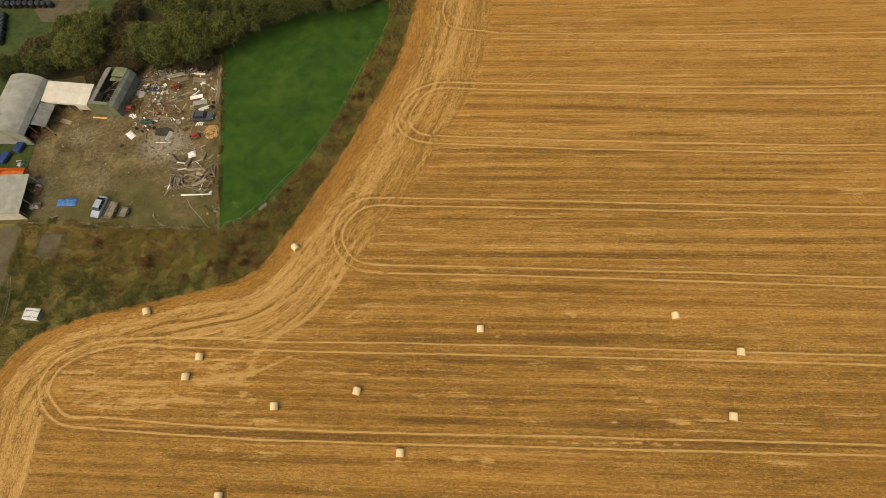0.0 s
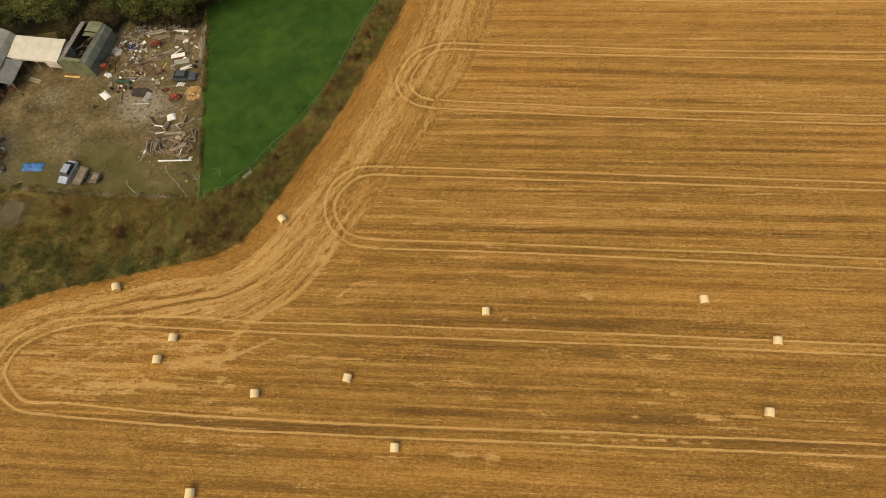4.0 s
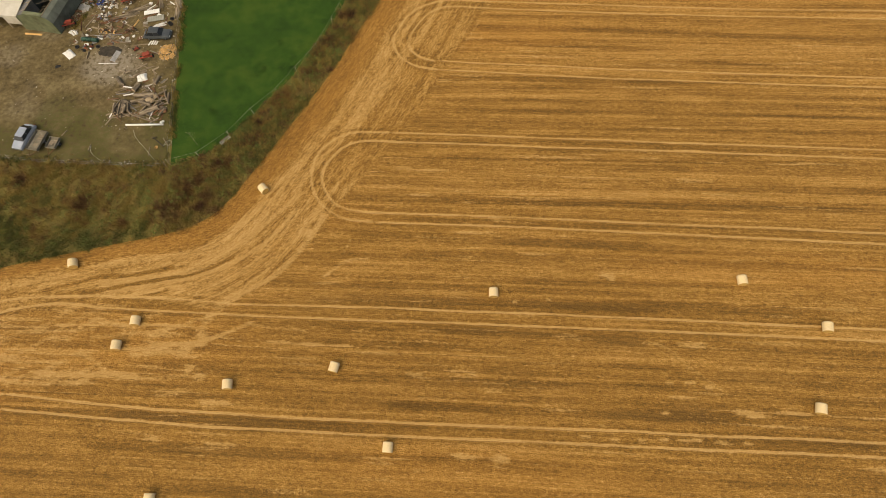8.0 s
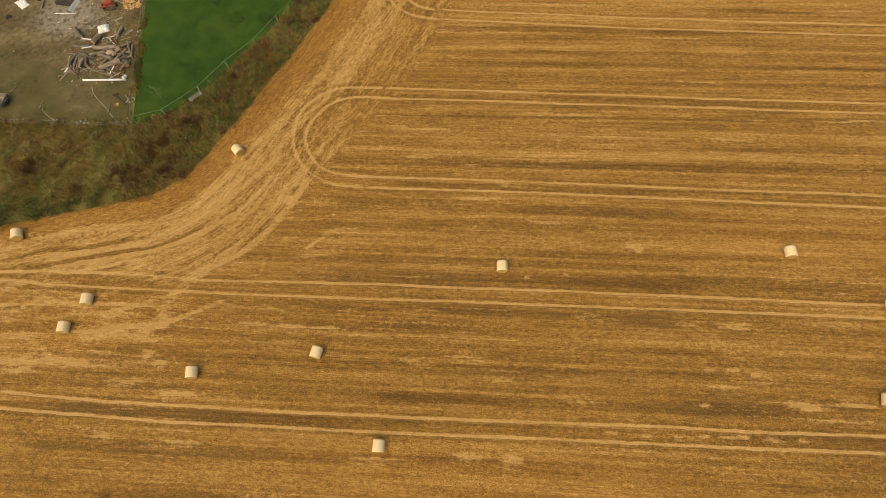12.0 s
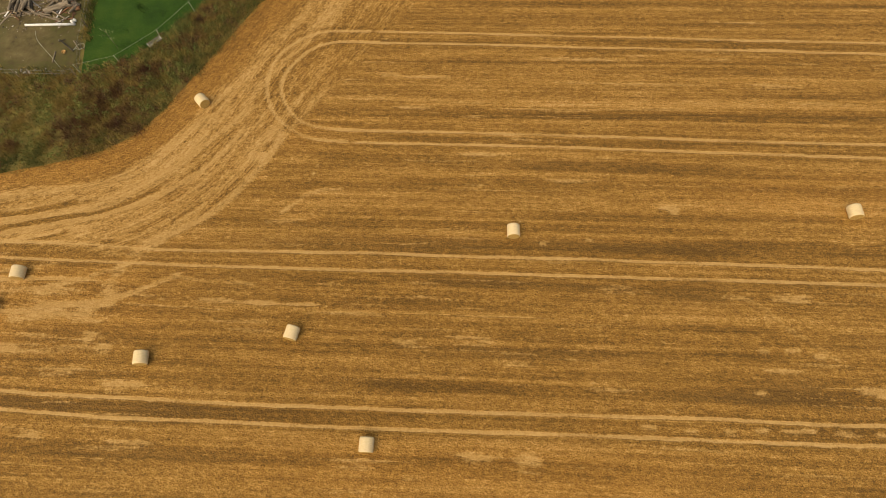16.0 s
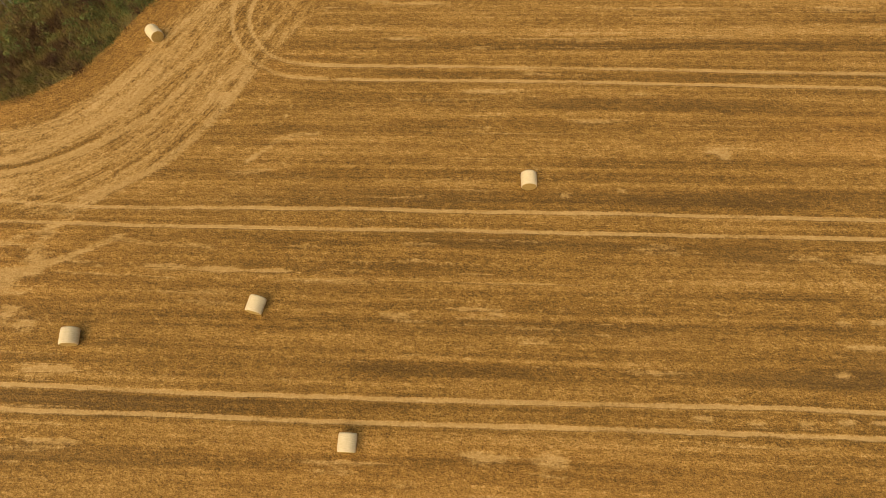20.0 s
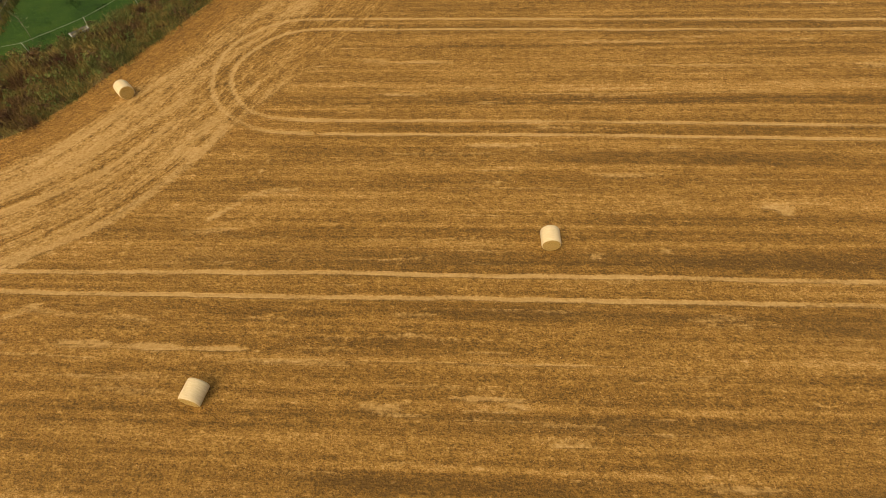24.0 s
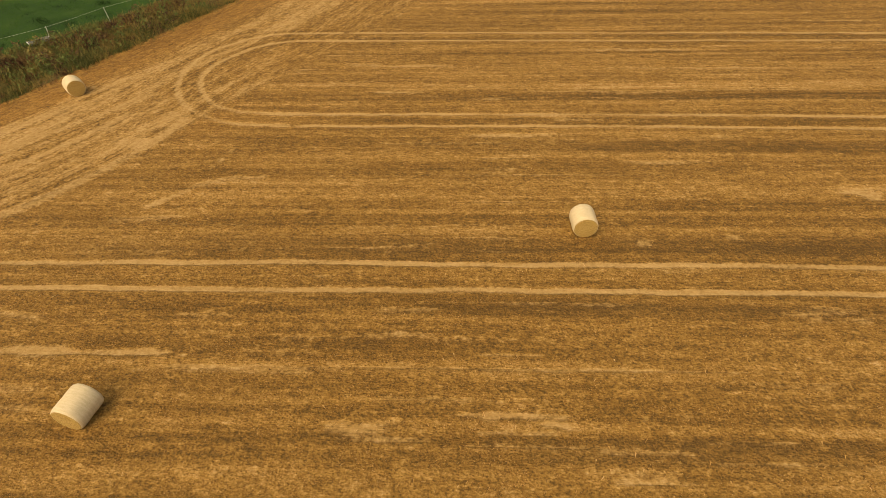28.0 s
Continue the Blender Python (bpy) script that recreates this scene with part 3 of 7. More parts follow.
    weed *= 1 - 0.9 * line
    on = wide - d > 0.4
    return np.clip(c, 0.02, 0.98), np.clip(pale, 0, 1), np.clip(weed, 0, 1), np.clip(gold, 0, 1), line * brk, np.where(on, s, x), np.where(on, d + 300, y)


# ---- ground and field ----
def flat_sheet(name, poly, z, mat, label, category):
    bm = bmesh.new()
    bm.faces.new([bm.verts.new((x, y, z)) for x, y in poly])
    bmesh.ops.recalc_face_normals(bm, faces=bm.faces)
    bmesh.ops.triangulate(bm, faces=bm.faces)
    me = bpy.data.meshes.new(name)
    bm.to_mesh(me)
    bm.free()
    me.materials.append(mat)
    return tagged(new(name, me), label, category, kind="structure")


flat_sheet("ground", [(-3000, -3000), (3000, -3000), (3000, 3000), (-3000, 3000)], -0.05, MAT_ROUGH, "rough olive and brown grassland round the stubble field", "ground")


def build_field():
    xs = np.r_[-75 - np.geomspace(400, 1, 14), np.arange(-75, 84, 0.3), 84 + np.geomspace(1, 600, 18)]
    ys = np.r_[-9 - np.geomspace(380, 1, 14), np.arange(-9, 60, 0.1), np.arange(60, 92, 0.14), 92 + np.geomspace(1, 320, 16)]
    x, y = np.meshgrid(xs, ys)
    ok = inside(x, y, FIELD_POLY)
    c, p, w, g, tr, lu, lv = field_cover(x, y)
    z = 0.05 * (vnoise(x / 0.9, y / 0.6, 31) - 0.5) + 0.02
    n = len(xs)
    i = np.arange(len(ys) - 1)[:, None] * n + np.arange(n - 1)[None]
    keep = ok[:-1, :-1] | ok[1:, :-1] | ok[:-1, 1:] | ok[1:, 1:]
    quad = np.stack([i, i + 1, i + n + 1, i + n], -1)[keep]
    rim = np.zeros(x.shape, bool).ravel()
    rim[quad.ravel()] = True
    rim = rim.reshape(x.shape) & ~ok & (x > -76) & (x < 0)
    x[rim], y[rim] = onto(x[rim], y[rim], EDGE)
    used = np.unique(quad)
    remap = np.zeros(x.size, np.int32)
    remap[used] = np.arange(len(used))
    verts = np.stack([x, y, z], -1).reshape(-1, 3)[used]
    me = raw_mesh("stubble_field", verts, remap[quad], {"cover": c.ravel()[used], "pale": p.ravel()[used], "weed": w.ravel()[used], "gold": g.ravel()[used], "track": tr.ravel()[used], "lane_u": lu.ravel()[used], "lane_v": lv.ravel()[used]}, True)
    me.materials.append(MAT_FIELD)
    return tagged(new("ground", me), "harvested straw stubble field with pale wheel tracks", "field", kind="structure")


build_field()
flat_sheet("ground", PADDOCK_POLY, 0.0, MAT_PADDOCK, "bright green short-grazed paddock turf beside the field", "paddock")


# ---- things: small mesh tools ----
def put(name, bm, mat, smooth_faces=False):
    me = bpy.data.meshes.new(name)
    bm.normal_update()
    bm.to_mesh(me)
    bm.free()
    if smooth_faces:
        me.polygons.foreach_set("use_smooth", [True] * len(me.polygons))
    me.materials.append(mat)
    return me


def part(name, bm, mat, parent, label="", smooth_faces=False):
    """One mesh object under a thing or under a part."""
    ob = new(name, bm if isinstance(bm, bpy.types.Mesh) else put(name, bm, mat, smooth_faces))
    ob.parent = parent
    return tagged(ob, label)


def thing(name, x, y, turn, label, category, group="", z=0.0):
    ob = new(name)
    ob.matrix_basis = pose(x, y, z, 0, 0, turn)
    ob.empty_display_size = 0.2
    return tagged(ob, label, category, group)


def box(bm, c, s, turn=(0, 0, 0), edge=0.0, taper=1.0):
    """A block with broken edges."""
    m = Matrix.Translation(c) @ Euler([radians(a) for a in turn]).to_matrix().to_4x4() @ Matrix.Diagonal((*s, 1))
    got = bmesh.ops.create_cube(bm, size=1.0)["verts"]
    for v in got:
        if v.co.z > 0:
            v.co.x, v.co.y = v.co.x * taper, v.co.y * taper
        v.co = m @ v.co
    if edge:
        bmesh.ops.bevel(bm, geom=list({e for v in got for e in v.link_edges}), offset=edge, segments=1, affect="EDGES")
    return bm


def rod(bm, a, b, r0, r1=None, n=8, caps=True):
    """A round bar from a to b."""
    a, b = Vector(a), Vector(b)
    turn = (b - a).to_track_quat("Z", "Y").to_matrix()
    r1 = r0 if r1 is None else r1
    lo = [bm.verts.new(a + turn @ Vector((r0 * math.cos(k * math.tau / n), r0 * math.sin(k * math.tau / n), 0))) for k in range(n)]
    hi = [bm.verts.new(b + turn @ Vector((r1 * math.cos(k * math.tau / n), r1 * math.sin(k * math.tau / n), 0))) for k in range(n)]
    for k in range(n):
        bm.faces.new((lo[k], lo[(k + 1) % n], hi[(k + 1) % n], hi[k]))
    if caps:
        bm.faces.new(lo[::-1])
        bm.faces.new(hi)
    return bm


def lathe(bm, profile, n=24, m=Matrix()):
    """A turned form from (radius, height) pairs."""
    rings = [[bm.verts.new(m @ Vector((r * math.cos(k * math.tau / n), r * math.sin(k * math.tau / n), h))) for k in range(n)] for r, h in profile]
    for lo, hi in zip(rings, rings[1:]):
        for k in range(n):
            bm.faces.new((lo[k], lo[(k + 1) % n], hi[(k + 1) % n], hi[k]))
    if profile[0][0] > 0:
        bm.faces.new(rings[0][::-1])
    if profile[-1][0] > 0:
        bm.faces.new(rings[-1])
    return bm


# ---- round bales ----
def bale_materials():
    m, nt, bsdf = material("net_wrapped_straw", 0.8)
    band, fine = grain(nt, 3.0, 4, (1, 6, 1)), grain(nt, 26, 3, (1, 2.5, 1))
    v = calc(nt, "ADD", calc(nt, "MULTIPLY", band, 0.5), calc(nt, "MULTIPLY", fine, 0.5))
    col = ramp(nt, v, [(0.25, (0.52, 0.385, 0.20)), (0.5, (0.67, 0.52, 0.30)), (0.75, (0.76, 0.62, 0.39))])
    nt.links.new(col, bsdf.inputs["Base Color"])
    bumped(nt, bsdf, fine, 0.4, 0.03)
    e, nt, bsdf = material("rolled_straw_end", 0.95)
    co = nt.nodes.new("ShaderNodeTexCoord")
    wave = node(nt, "ShaderNodeTexWave", {"Vector": co.outputs["Object"], "Scale": 5.5, "Distortion": 6.0, "Detail": 3.0, "Detail Scale": 3.0})
    wave.wave_type, wave.rings_direction = "RINGS", "Y"
    v = calc(nt, "ADD", calc(nt, "MULTIPLY", wave.outputs["Fac"], 0.16), calc(nt, "MULTIPLY", grain(nt, 22, 3), 0.9))
    col = ramp(nt, v, [(0.3, (0.24, 0.14, 0.038)), (0.55, (0.46, 0.29, 0.085)), (0.8, (0.62, 0.43, 0.17))])
    nt.links.new(col, bsdf.inputs["Base Color"])
    bumped(nt, bsdf, v, 0.6, 0.05)
    return m, e


MAT_WRAP, MAT_END = bale_materials()


def build_bale(seed, label):
    rng = random.Random(seed)
    bale = thing("round_bale", 0, 0, 0, label, "straw bale", "round bales on the field")
    n, rad, half = 40, 0.552, 0.54
    bump = [1 + 0.012 * rng.uniform(-1, 1) for _ in range(n)]

    def ring(bm, r, y):
        out = []
        for k in range(n):
            a = k * math.tau / n
            px, pz = r * bump[k] * math.cos(a), r * bump[k] * math.sin(a)
            pz = max(pz, -0.515)  # flattened where it lies
            out.append(bm.verts.new((px, y, pz + 0.515)))
        return out

    bm = bmesh.new()
    rows = [ring(bm, r, y) for r, y in ((0.505, -half), (0.537, -half + 0.03), (rad, -half + 0.1), (rad + 0.006, -0.2), (rad - 0.004, 0.0), (rad + 0.006, 0.2), (rad, half - 0.1), (0.537, half - 0.03), (0.505, half))]
    for lo, hi in zip(rows, rows[1:]):
        for k in range(n):
            bm.faces.new((lo[k], hi[k], hi[(k + 1) % n], lo[(k + 1) % n]))
    part("wrap", bm, MAT_WRAP, bale, "pale straw wound in net wrap", True)
    for side in (-1, 1):
        bm = bmesh.new()
        rows = [ring(bm, r, side * (half + d)) for r, d in ((0.51, -0.004), (0.45, 0.012), (0.36, 0.004), (0.2, 0.02), (0.06, 0.012))]
        for lo, hi in zip(rows, rows[1:]):
            for k in range(n):
                q = (lo[k], lo[(k + 1) % n], hi[(k + 1) % n], hi[k])
                bm.faces.new(q if side < 0 else q[::-1])
        bm.faces.new(rows[-1] if side < 0 else rows[-1][::-1])
        part("end_face", bm, MAT_END, bale, "darker golden rolled straw end", True)
    return bale


BALES = [(-26.65, 33.0, 44), (-49.0, 21.7, 22), (-38.9, 14.7, 4), (-40.4, 11.7, 4), (-26.2, 7.8, 8), (-14.3, 10.25, -11), (-7.4, 2.0, 0), (3.6, 19.8, 2),
         (32.6, 22.4, 2), (41.1, 17.1, -8), (38.5, 8.1, -12), (-32.1, -4.3, 3)]


def build_bales():
    first = build_bale(1, "round straw bale lying on the stubble")
    first.matrix_basis = pose(*BALES[5][:2], 0.03, 0, 0, BALES[5][2])
    for k, (x, y, turn) in enumerate(BALES):
        if k != 5:
            b = copy_thing(first, pose(x, y, 0.03, 0, 0, turn))
            if k in (0, 1):
                tagged(b, "round straw bale beside the weedy field verge")


build_bales()


# ---- more materials ----
def yard_material():
    m, nt, bsdf = material("yard_mud", 0.95)
    moss = node(nt, "ShaderNodeAttribute", name="moss").outputs["Fac"]
    grit = node(nt, "ShaderNodeAttribute", name="grit").outputs["Fac"]
    big, mid, fine = grain(nt, 0.35, 5), grain(nt, 1.6, 5), grain(nt, 14, 3, rough=0.75)
    v = calc(nt, "ADD", calc(nt, "MULTIPLY", big, 0.55), calc(nt, "MULTIPLY", mid, 0.45))
    col = ramp(nt, v, [(0.36, (0.056, 0.040, 0.016)), (0.5, (0.112, 0.083, 0.036)), (0.62, (0.18, 0.14, 0.07))])
    g = calc(nt, "MULTIPLY", moss, node(nt, "ShaderNodeMapRange", {0: mid, 1: 0.32, 2: 0.56}).outputs[0])
    col = mixed(nt, calc(nt, "MULTIPLY", g, 0.8), col, mixed(nt, mid, (0.035, 0.045, 0.010), (0.085, 0.075, 0.018)))
    col = mixed(nt, calc(nt, "MULTIPLY", grit, node(nt, "ShaderNodeMapRange", {0: mid, 1: 0.32, 2: 0.55}).outputs[0]), col, (0.235, 0.20, 0.15))
    spec = node(nt, "ShaderNodeMapRange", {0: fine, 1: 0.66, 2: 0.74}).outputs[0]
    col = mixed(nt, calc(nt, "MULTIPLY", spec, 0.35), col, (0.30, 0.26, 0.19))
    nt.links.new(col, bsdf.inputs["Base Color"])
    bumped(nt, bsdf, calc(nt, "ADD", mid, fine), 0.5, 0.06)
    return m


MAT_YARD = yard_material()
MAT_DIRT = sheet_material("bare_earth", (0.055, 0.045, 0.025), (0.09, 0.074, 0.042), (0.13, 0.108, 0.065), 0.9)
MAT_GREENSTRIP = sheet_material("rank_grass", (0.022, 0.035, 0.008), (0.04, 0.06, 0.014), (0.065, 0.085, 0.022), 0.8)
# brown bramble floor; the trees' shade is already put into its dark colour
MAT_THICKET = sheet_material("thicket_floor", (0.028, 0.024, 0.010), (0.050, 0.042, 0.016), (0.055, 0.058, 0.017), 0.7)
MAT_ROOF = plain("weathered_roof_sheet", (0.31, 0.31, 0.275), (0.225, 0.23, 0.195), 0.7, 0.7, stain=(0.15, 0.16, 0.115), vary=0.12)
MAT_CREAM = plain("cream_roof_sheet", (0.58, 0.55, 0.48), (0.47, 0.44, 0.37), 0.6, 0.7, stain=(0.36, 0.31, 0.24), vary=0.12)
MAT_GREY = plain("grey_sheet", (0.20, 0.20, 0.195), (0.11, 0.11, 0.11), 0.8, 0.7, stain=(0.07, 0.07, 0.06))
MAT_SLATE = plain("green_grey_sheet", (0.15, 0.165, 0.135), (0.095, 0.105, 0.085), 0.8, 0.75, stain=(0.05, 0.05, 0.035))
MAT_GREENWALL = plain("olive_painted_boards", (0.165, 0.18, 0.105), (0.105, 0.118, 0.066), 0.9, 0.8, stain=(0.06, 0.06, 0.035))
MAT_DARK = plain("dark_shed_inside", (0.05, 0.045, 0.04), (0.02, 0.02, 0.02), 1.2, 0.9)
MAT_WOOD = plain("grey_weathered_wood", (0.30, 0.245, 0.175), (0.15, 0.118, 0.082), 1.5, 0.9, stretch=(0.3, 3, 3), vary=0.7)
MAT_PALE = plain("pale_fence_rope", (0.50, 0.50, 0.40), (0.36, 0.36, 0.28), 2.0, 0.8)
MAT_LOG = plain("barkless_log", (0.29, 0.235, 0.17), (0.12, 0.092, 0.062), 2.2, 0.9, bump=0.5, stretch=(0.4, 2, 2), vary=0.6)
MAT_DRAB = plain("drab_trailer_boards", (0.21, 0.19, 0.145), (0.13, 0.115, 0.085), 1.4, 0.9, stain=(0.09, 0.075, 0.05), vary=0.3)
MAT_FRESH = plain("fresh_cut_wood", (0.68, 0.44, 0.19), (0.48, 0.29, 0.11), 2.0, 0.85, vary=0.5)
MAT_BARK = plain("bark", (0.16, 0.13, 0.10), (0.075, 0.06, 0.045), 3.0, 0.95, bump=0.7, vary=0.6)
MAT_CUT = plain("sawn_end", (0.42, 0.33, 0.22), (0.28, 0.21, 0.13), 4.0, 0.9, vary=0.4)
MAT_WHITE = plain("white_plastic", (0.78, 0.78, 0.75), (0.62, 0.62, 0.60), 1.0, 0.5, stain=(0.42, 0.40, 0.36), vary=0.15)
MAT_BLUE = plain("blue_tarpaulin", (0.05, 0.20, 0.48), (0.03, 0.11, 0.30), 1.5, 0.5, vary=0.2)
MAT_NAVY = plain("navy_cover", (0.02, 0.05, 0.20), (0.012, 0.03, 0.11), 1.5, 0.5, vary=0.2)
MAT_ORANGE = plain("orange_painted_steel", (0.62, 0.17, 0.03), (0.42, 0.10, 0.02), 1.2, 0.6, stain=(0.16, 0.07, 0.03))
MAT_RED = plain("faded_red_paint", (0.30, 0.058, 0.036), (0.18, 0.036, 0.022), 2.0, 0.6, stain=(0.12, 0.05, 0.03), vary=0.5)
MAT_TEAL = plain("dark_green_plastic", (0.03, 0.085, 0.06), (0.018, 0.05, 0.036), 1.6, 0.5)
MAT_RUBBER = plain("black_rubber", (0.03, 0.03, 0.03), (0.018, 0.018, 0.018), 3.0, 0.7)
MAT_WRAPBLACK = plain("black_bale_film", (0.028, 0.030, 0.033), (0.014, 0.015, 0.017), 2.0, 0.3, vary=0.4)
MAT_RUST = plain("rusty_steel", (0.20, 0.10, 0.05), (0.10, 0.05, 0.03), 2.0, 0.8, vary=0.6)
MAT_STEEL = plain("dull_galvanised_steel", (0.42, 0.42, 0.41), (0.28, 0.28, 0.275), 2.0, 0.5, 0.6, vary=0.3)
MAT_RUBBLE = plain("pale_rubble", (0.42, 0.39, 0.34), (0.26, 0.24, 0.20), 3.0, 0.95, vary=0.6)
MAT_SILVER = plain("silver_car_paint", (0.36, 0.40, 0.47), (0.30, 0.34, 0.40), 1.0, 0.35, 0.3, bump=0.02, vary=0.05)
MAT_CARGREY = plain("dark_grey_car_paint", (0.085, 0.097, 0.105), (0.055, 0.064, 0.07), 1.0, 0.35, 0.2, bump=0.02, vary=0.05)
MAT_GLASS = plain("car_glass", (0.03, 0.035, 0.04), (0.02, 0.022, 0.025), 1.0, 0.08, bump=0.0, vary=0.0)
MAT_LAMP = plain("lamp_lens", (0.6, 0.6, 0.58), (0.5, 0.5, 0.48), 3.0, 0.2, bump=0.0)
# the dark end of both leaf ramps also serves shaded low and inner leaves
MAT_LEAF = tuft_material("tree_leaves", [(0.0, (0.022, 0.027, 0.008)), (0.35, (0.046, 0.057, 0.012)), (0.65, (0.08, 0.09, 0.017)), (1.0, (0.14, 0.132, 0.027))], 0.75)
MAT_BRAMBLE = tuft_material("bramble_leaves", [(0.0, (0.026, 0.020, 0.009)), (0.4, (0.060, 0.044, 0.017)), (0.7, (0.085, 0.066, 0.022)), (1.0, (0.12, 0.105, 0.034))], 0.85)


# ---- verge, paddock and yard ground cover ----
def blades(name, x, y, tint, high, wide, per, seed, mat, label, category, spread=0.16, z0=0.0, lean=0.45):
    """Upright plants of a few blades each, as one piece of stuff."""
    rng = np.random.RandomState(seed)
    n = len(x) * per
    px, py = np.repeat(x, per) + rng.normal(0, spread, n), np.repeat(y, per) + rng.normal(0, spread, n)
    h = np.repeat(high, per) * rng.uniform(0.55, 1.15, n)
    w = np.repeat(wide, per) * rng.uniform(0.6, 1.3, n)
    a = rng.uniform(0, math.tau, n)
    dx, dy = np.cos(a) * w / 2, np.sin(a) * w / 2
    la = rng.uniform(0, math.tau, n)
    k = rng.uniform(0, lean, n) * h
    lo1 = np.stack([px - dx, py - dy, np.full(n, z0)], -1)
    lo2 = np.stack([px + dx, py + dy, np.full(n, z0)], -1)
    tip = np.stack([px + k * np.cos(la), py + k * np.sin(la), z0 + h], -1)
    verts = np.stack([lo1, lo2, tip], 1).reshape(-1, 3)
    me = raw_mesh(name, verts, np.arange(3 * n).reshape(-1, 3), {"tint": np.repeat(np.repeat(tint, per), 3)})
    me.materials.append(mat)
    return tagged(new(name, me), label, category, kind="stuff")


DOCKS = [(-40.6, 30.2), (-38.4, 30.4), (-38.7, 29.2), (-36.2, 36.7), (-35.6, 34.7), (-33.7, 37.2), (-32.1, 36.8), (-30.0, 40.2), (-38.9, 33.6), (-36.9, 33.4), (-34.6, 31.9),
         (-34.7, 30.2), (-33.1, 29.6), (-37.4, 31.7), (-39.3, 35.6), (-30.6, 40.9), (-29.0, 44.2), (-28.3, 45.1), (-27.3, 47.1), (-26.6, 48.2), (-44.5, 27.6), (-46.5, 27.0),
         (-51, 30.5), (-56.5, 28.5), (-60.5, 33.5), (-24.2, 52.6), (-22.6, 56.5), (-21.3, 58.2), (-19.4, 63.5), (-17.9, 68.8), (-16, 74)]


def build_verge():
    rng = np.random.RandomState(5)
    n = 185000
    x, y = rng.uniform(-84, -8, n), rng.uniform(8, 92, n)
    d, s = along(x, y, EDGE)
    ok = ~inside(x, y, FIELD_POLY) | (d < 0.5 * rng.rand(n) ** 2)
    ok &= ~inside(x, y, PADDOCK_POLY)
    ok &= ((y < 36.6) | (x > -40.3)) & ~((x < -30) & (y > 76))
    ok &= ~((x > -71.2) & (x < -67.6) & (y > 31.3) & (y < 35.4)) & ~((x < -75.2) & (y > 24))
    ok &= ~((x > -69.2) & (x < -65.8) & (y > 19.6) & (y < 22.4))
    thin = smooth(0.25, 0.7, vnoise(x / 1.6, y / 1.6, 41))
    ok &= rng.rand(n) < 0.3 + 0.7 * thin
    x, y, d = x[ok], y[ok], d[ok]
    big, mid = vnoise(x / 5, y / 5, 42), vnoise(x / 1.6, y / 1.6, 43)
    tint = 0.52 + 0.36 * (big - 0.5) + 0.5 * (mid - 0.5) + 0.5 * (vnoise(x / 0.55, y / 0.55, 49) - 0.5)
    # dark red-brown docks in the corner and along the fence, greener by the long south edge
    tint -= 0.06 * np.exp(-(((x + 35) / 7) ** 2) - ((y - 31) / 3) ** 2)
    tint += 0.24 * smooth(-38, -48, x) * smooth(5, 1, d)
    strip = smooth(-38, -32, x) * smooth(6.5, 3.5, d)
    tint += (0.76 + 0.34 * (vnoise(x / 0.7, y / 0.7, 54) - 0.5) - tint) * 0.8 * strip
    tint -= 0.2 * smooth(-40, -30, x) * smooth(0.5, 0.75, vnoise(x / 0.8, y / 0.8, 44))
    pd, _ = along(x, y, PADDOCK_LINE)
    dock = np.zeros(len(x))
    for k, (px, py) in enumerate(DOCKS):
        r = 0.75 + 0.35 * ((k * 7) % 5) / 4
        dock = np.maximum(dock, smooth(1.25, 0.6, np.hypot((x - px) * 0.85, y - py) / r + 0.5 * (vnoise(x / 0.5, y / 0.5, 46) - 0.5)))
    tint += (0.44 + 0.35 * (mid - 0.5) - tint) * 0.6 * smooth(29.5, 32.5, y) * smooth(-36, -41, x)
    tint += (0.17 - tint) * dock * 0.72
    tint += 0.28 * smooth(-54, -62, x) * smooth(33, 28, y)
    tint -= 0.34 * strip * smooth(0.52, 0.75, vnoise(x / 0.45, y / 0.45, 55))
    tint = np.clip(tint + rng.normal(0, 0.09, len(x)), 0.02, 0.9)
    high = (0.28 + 0.55 * vnoise(x / 2.2, y / 2.2, 45) ** 1.3) * (0.68 + 0.32 * smooth(-44, -36, x))
    high *= 0.75 + 0.25 * smooth(0, 1.4, d)
    high += 0.35 * dock
    blades("rough_weeds", x, y, tint, high, np.full(len(x), 0.045), 11, 6, MAT_WEEDS, "tall olive, tan and red-brown weeds and rank grass", "weeds", 0.2, 0.0, 1.1)


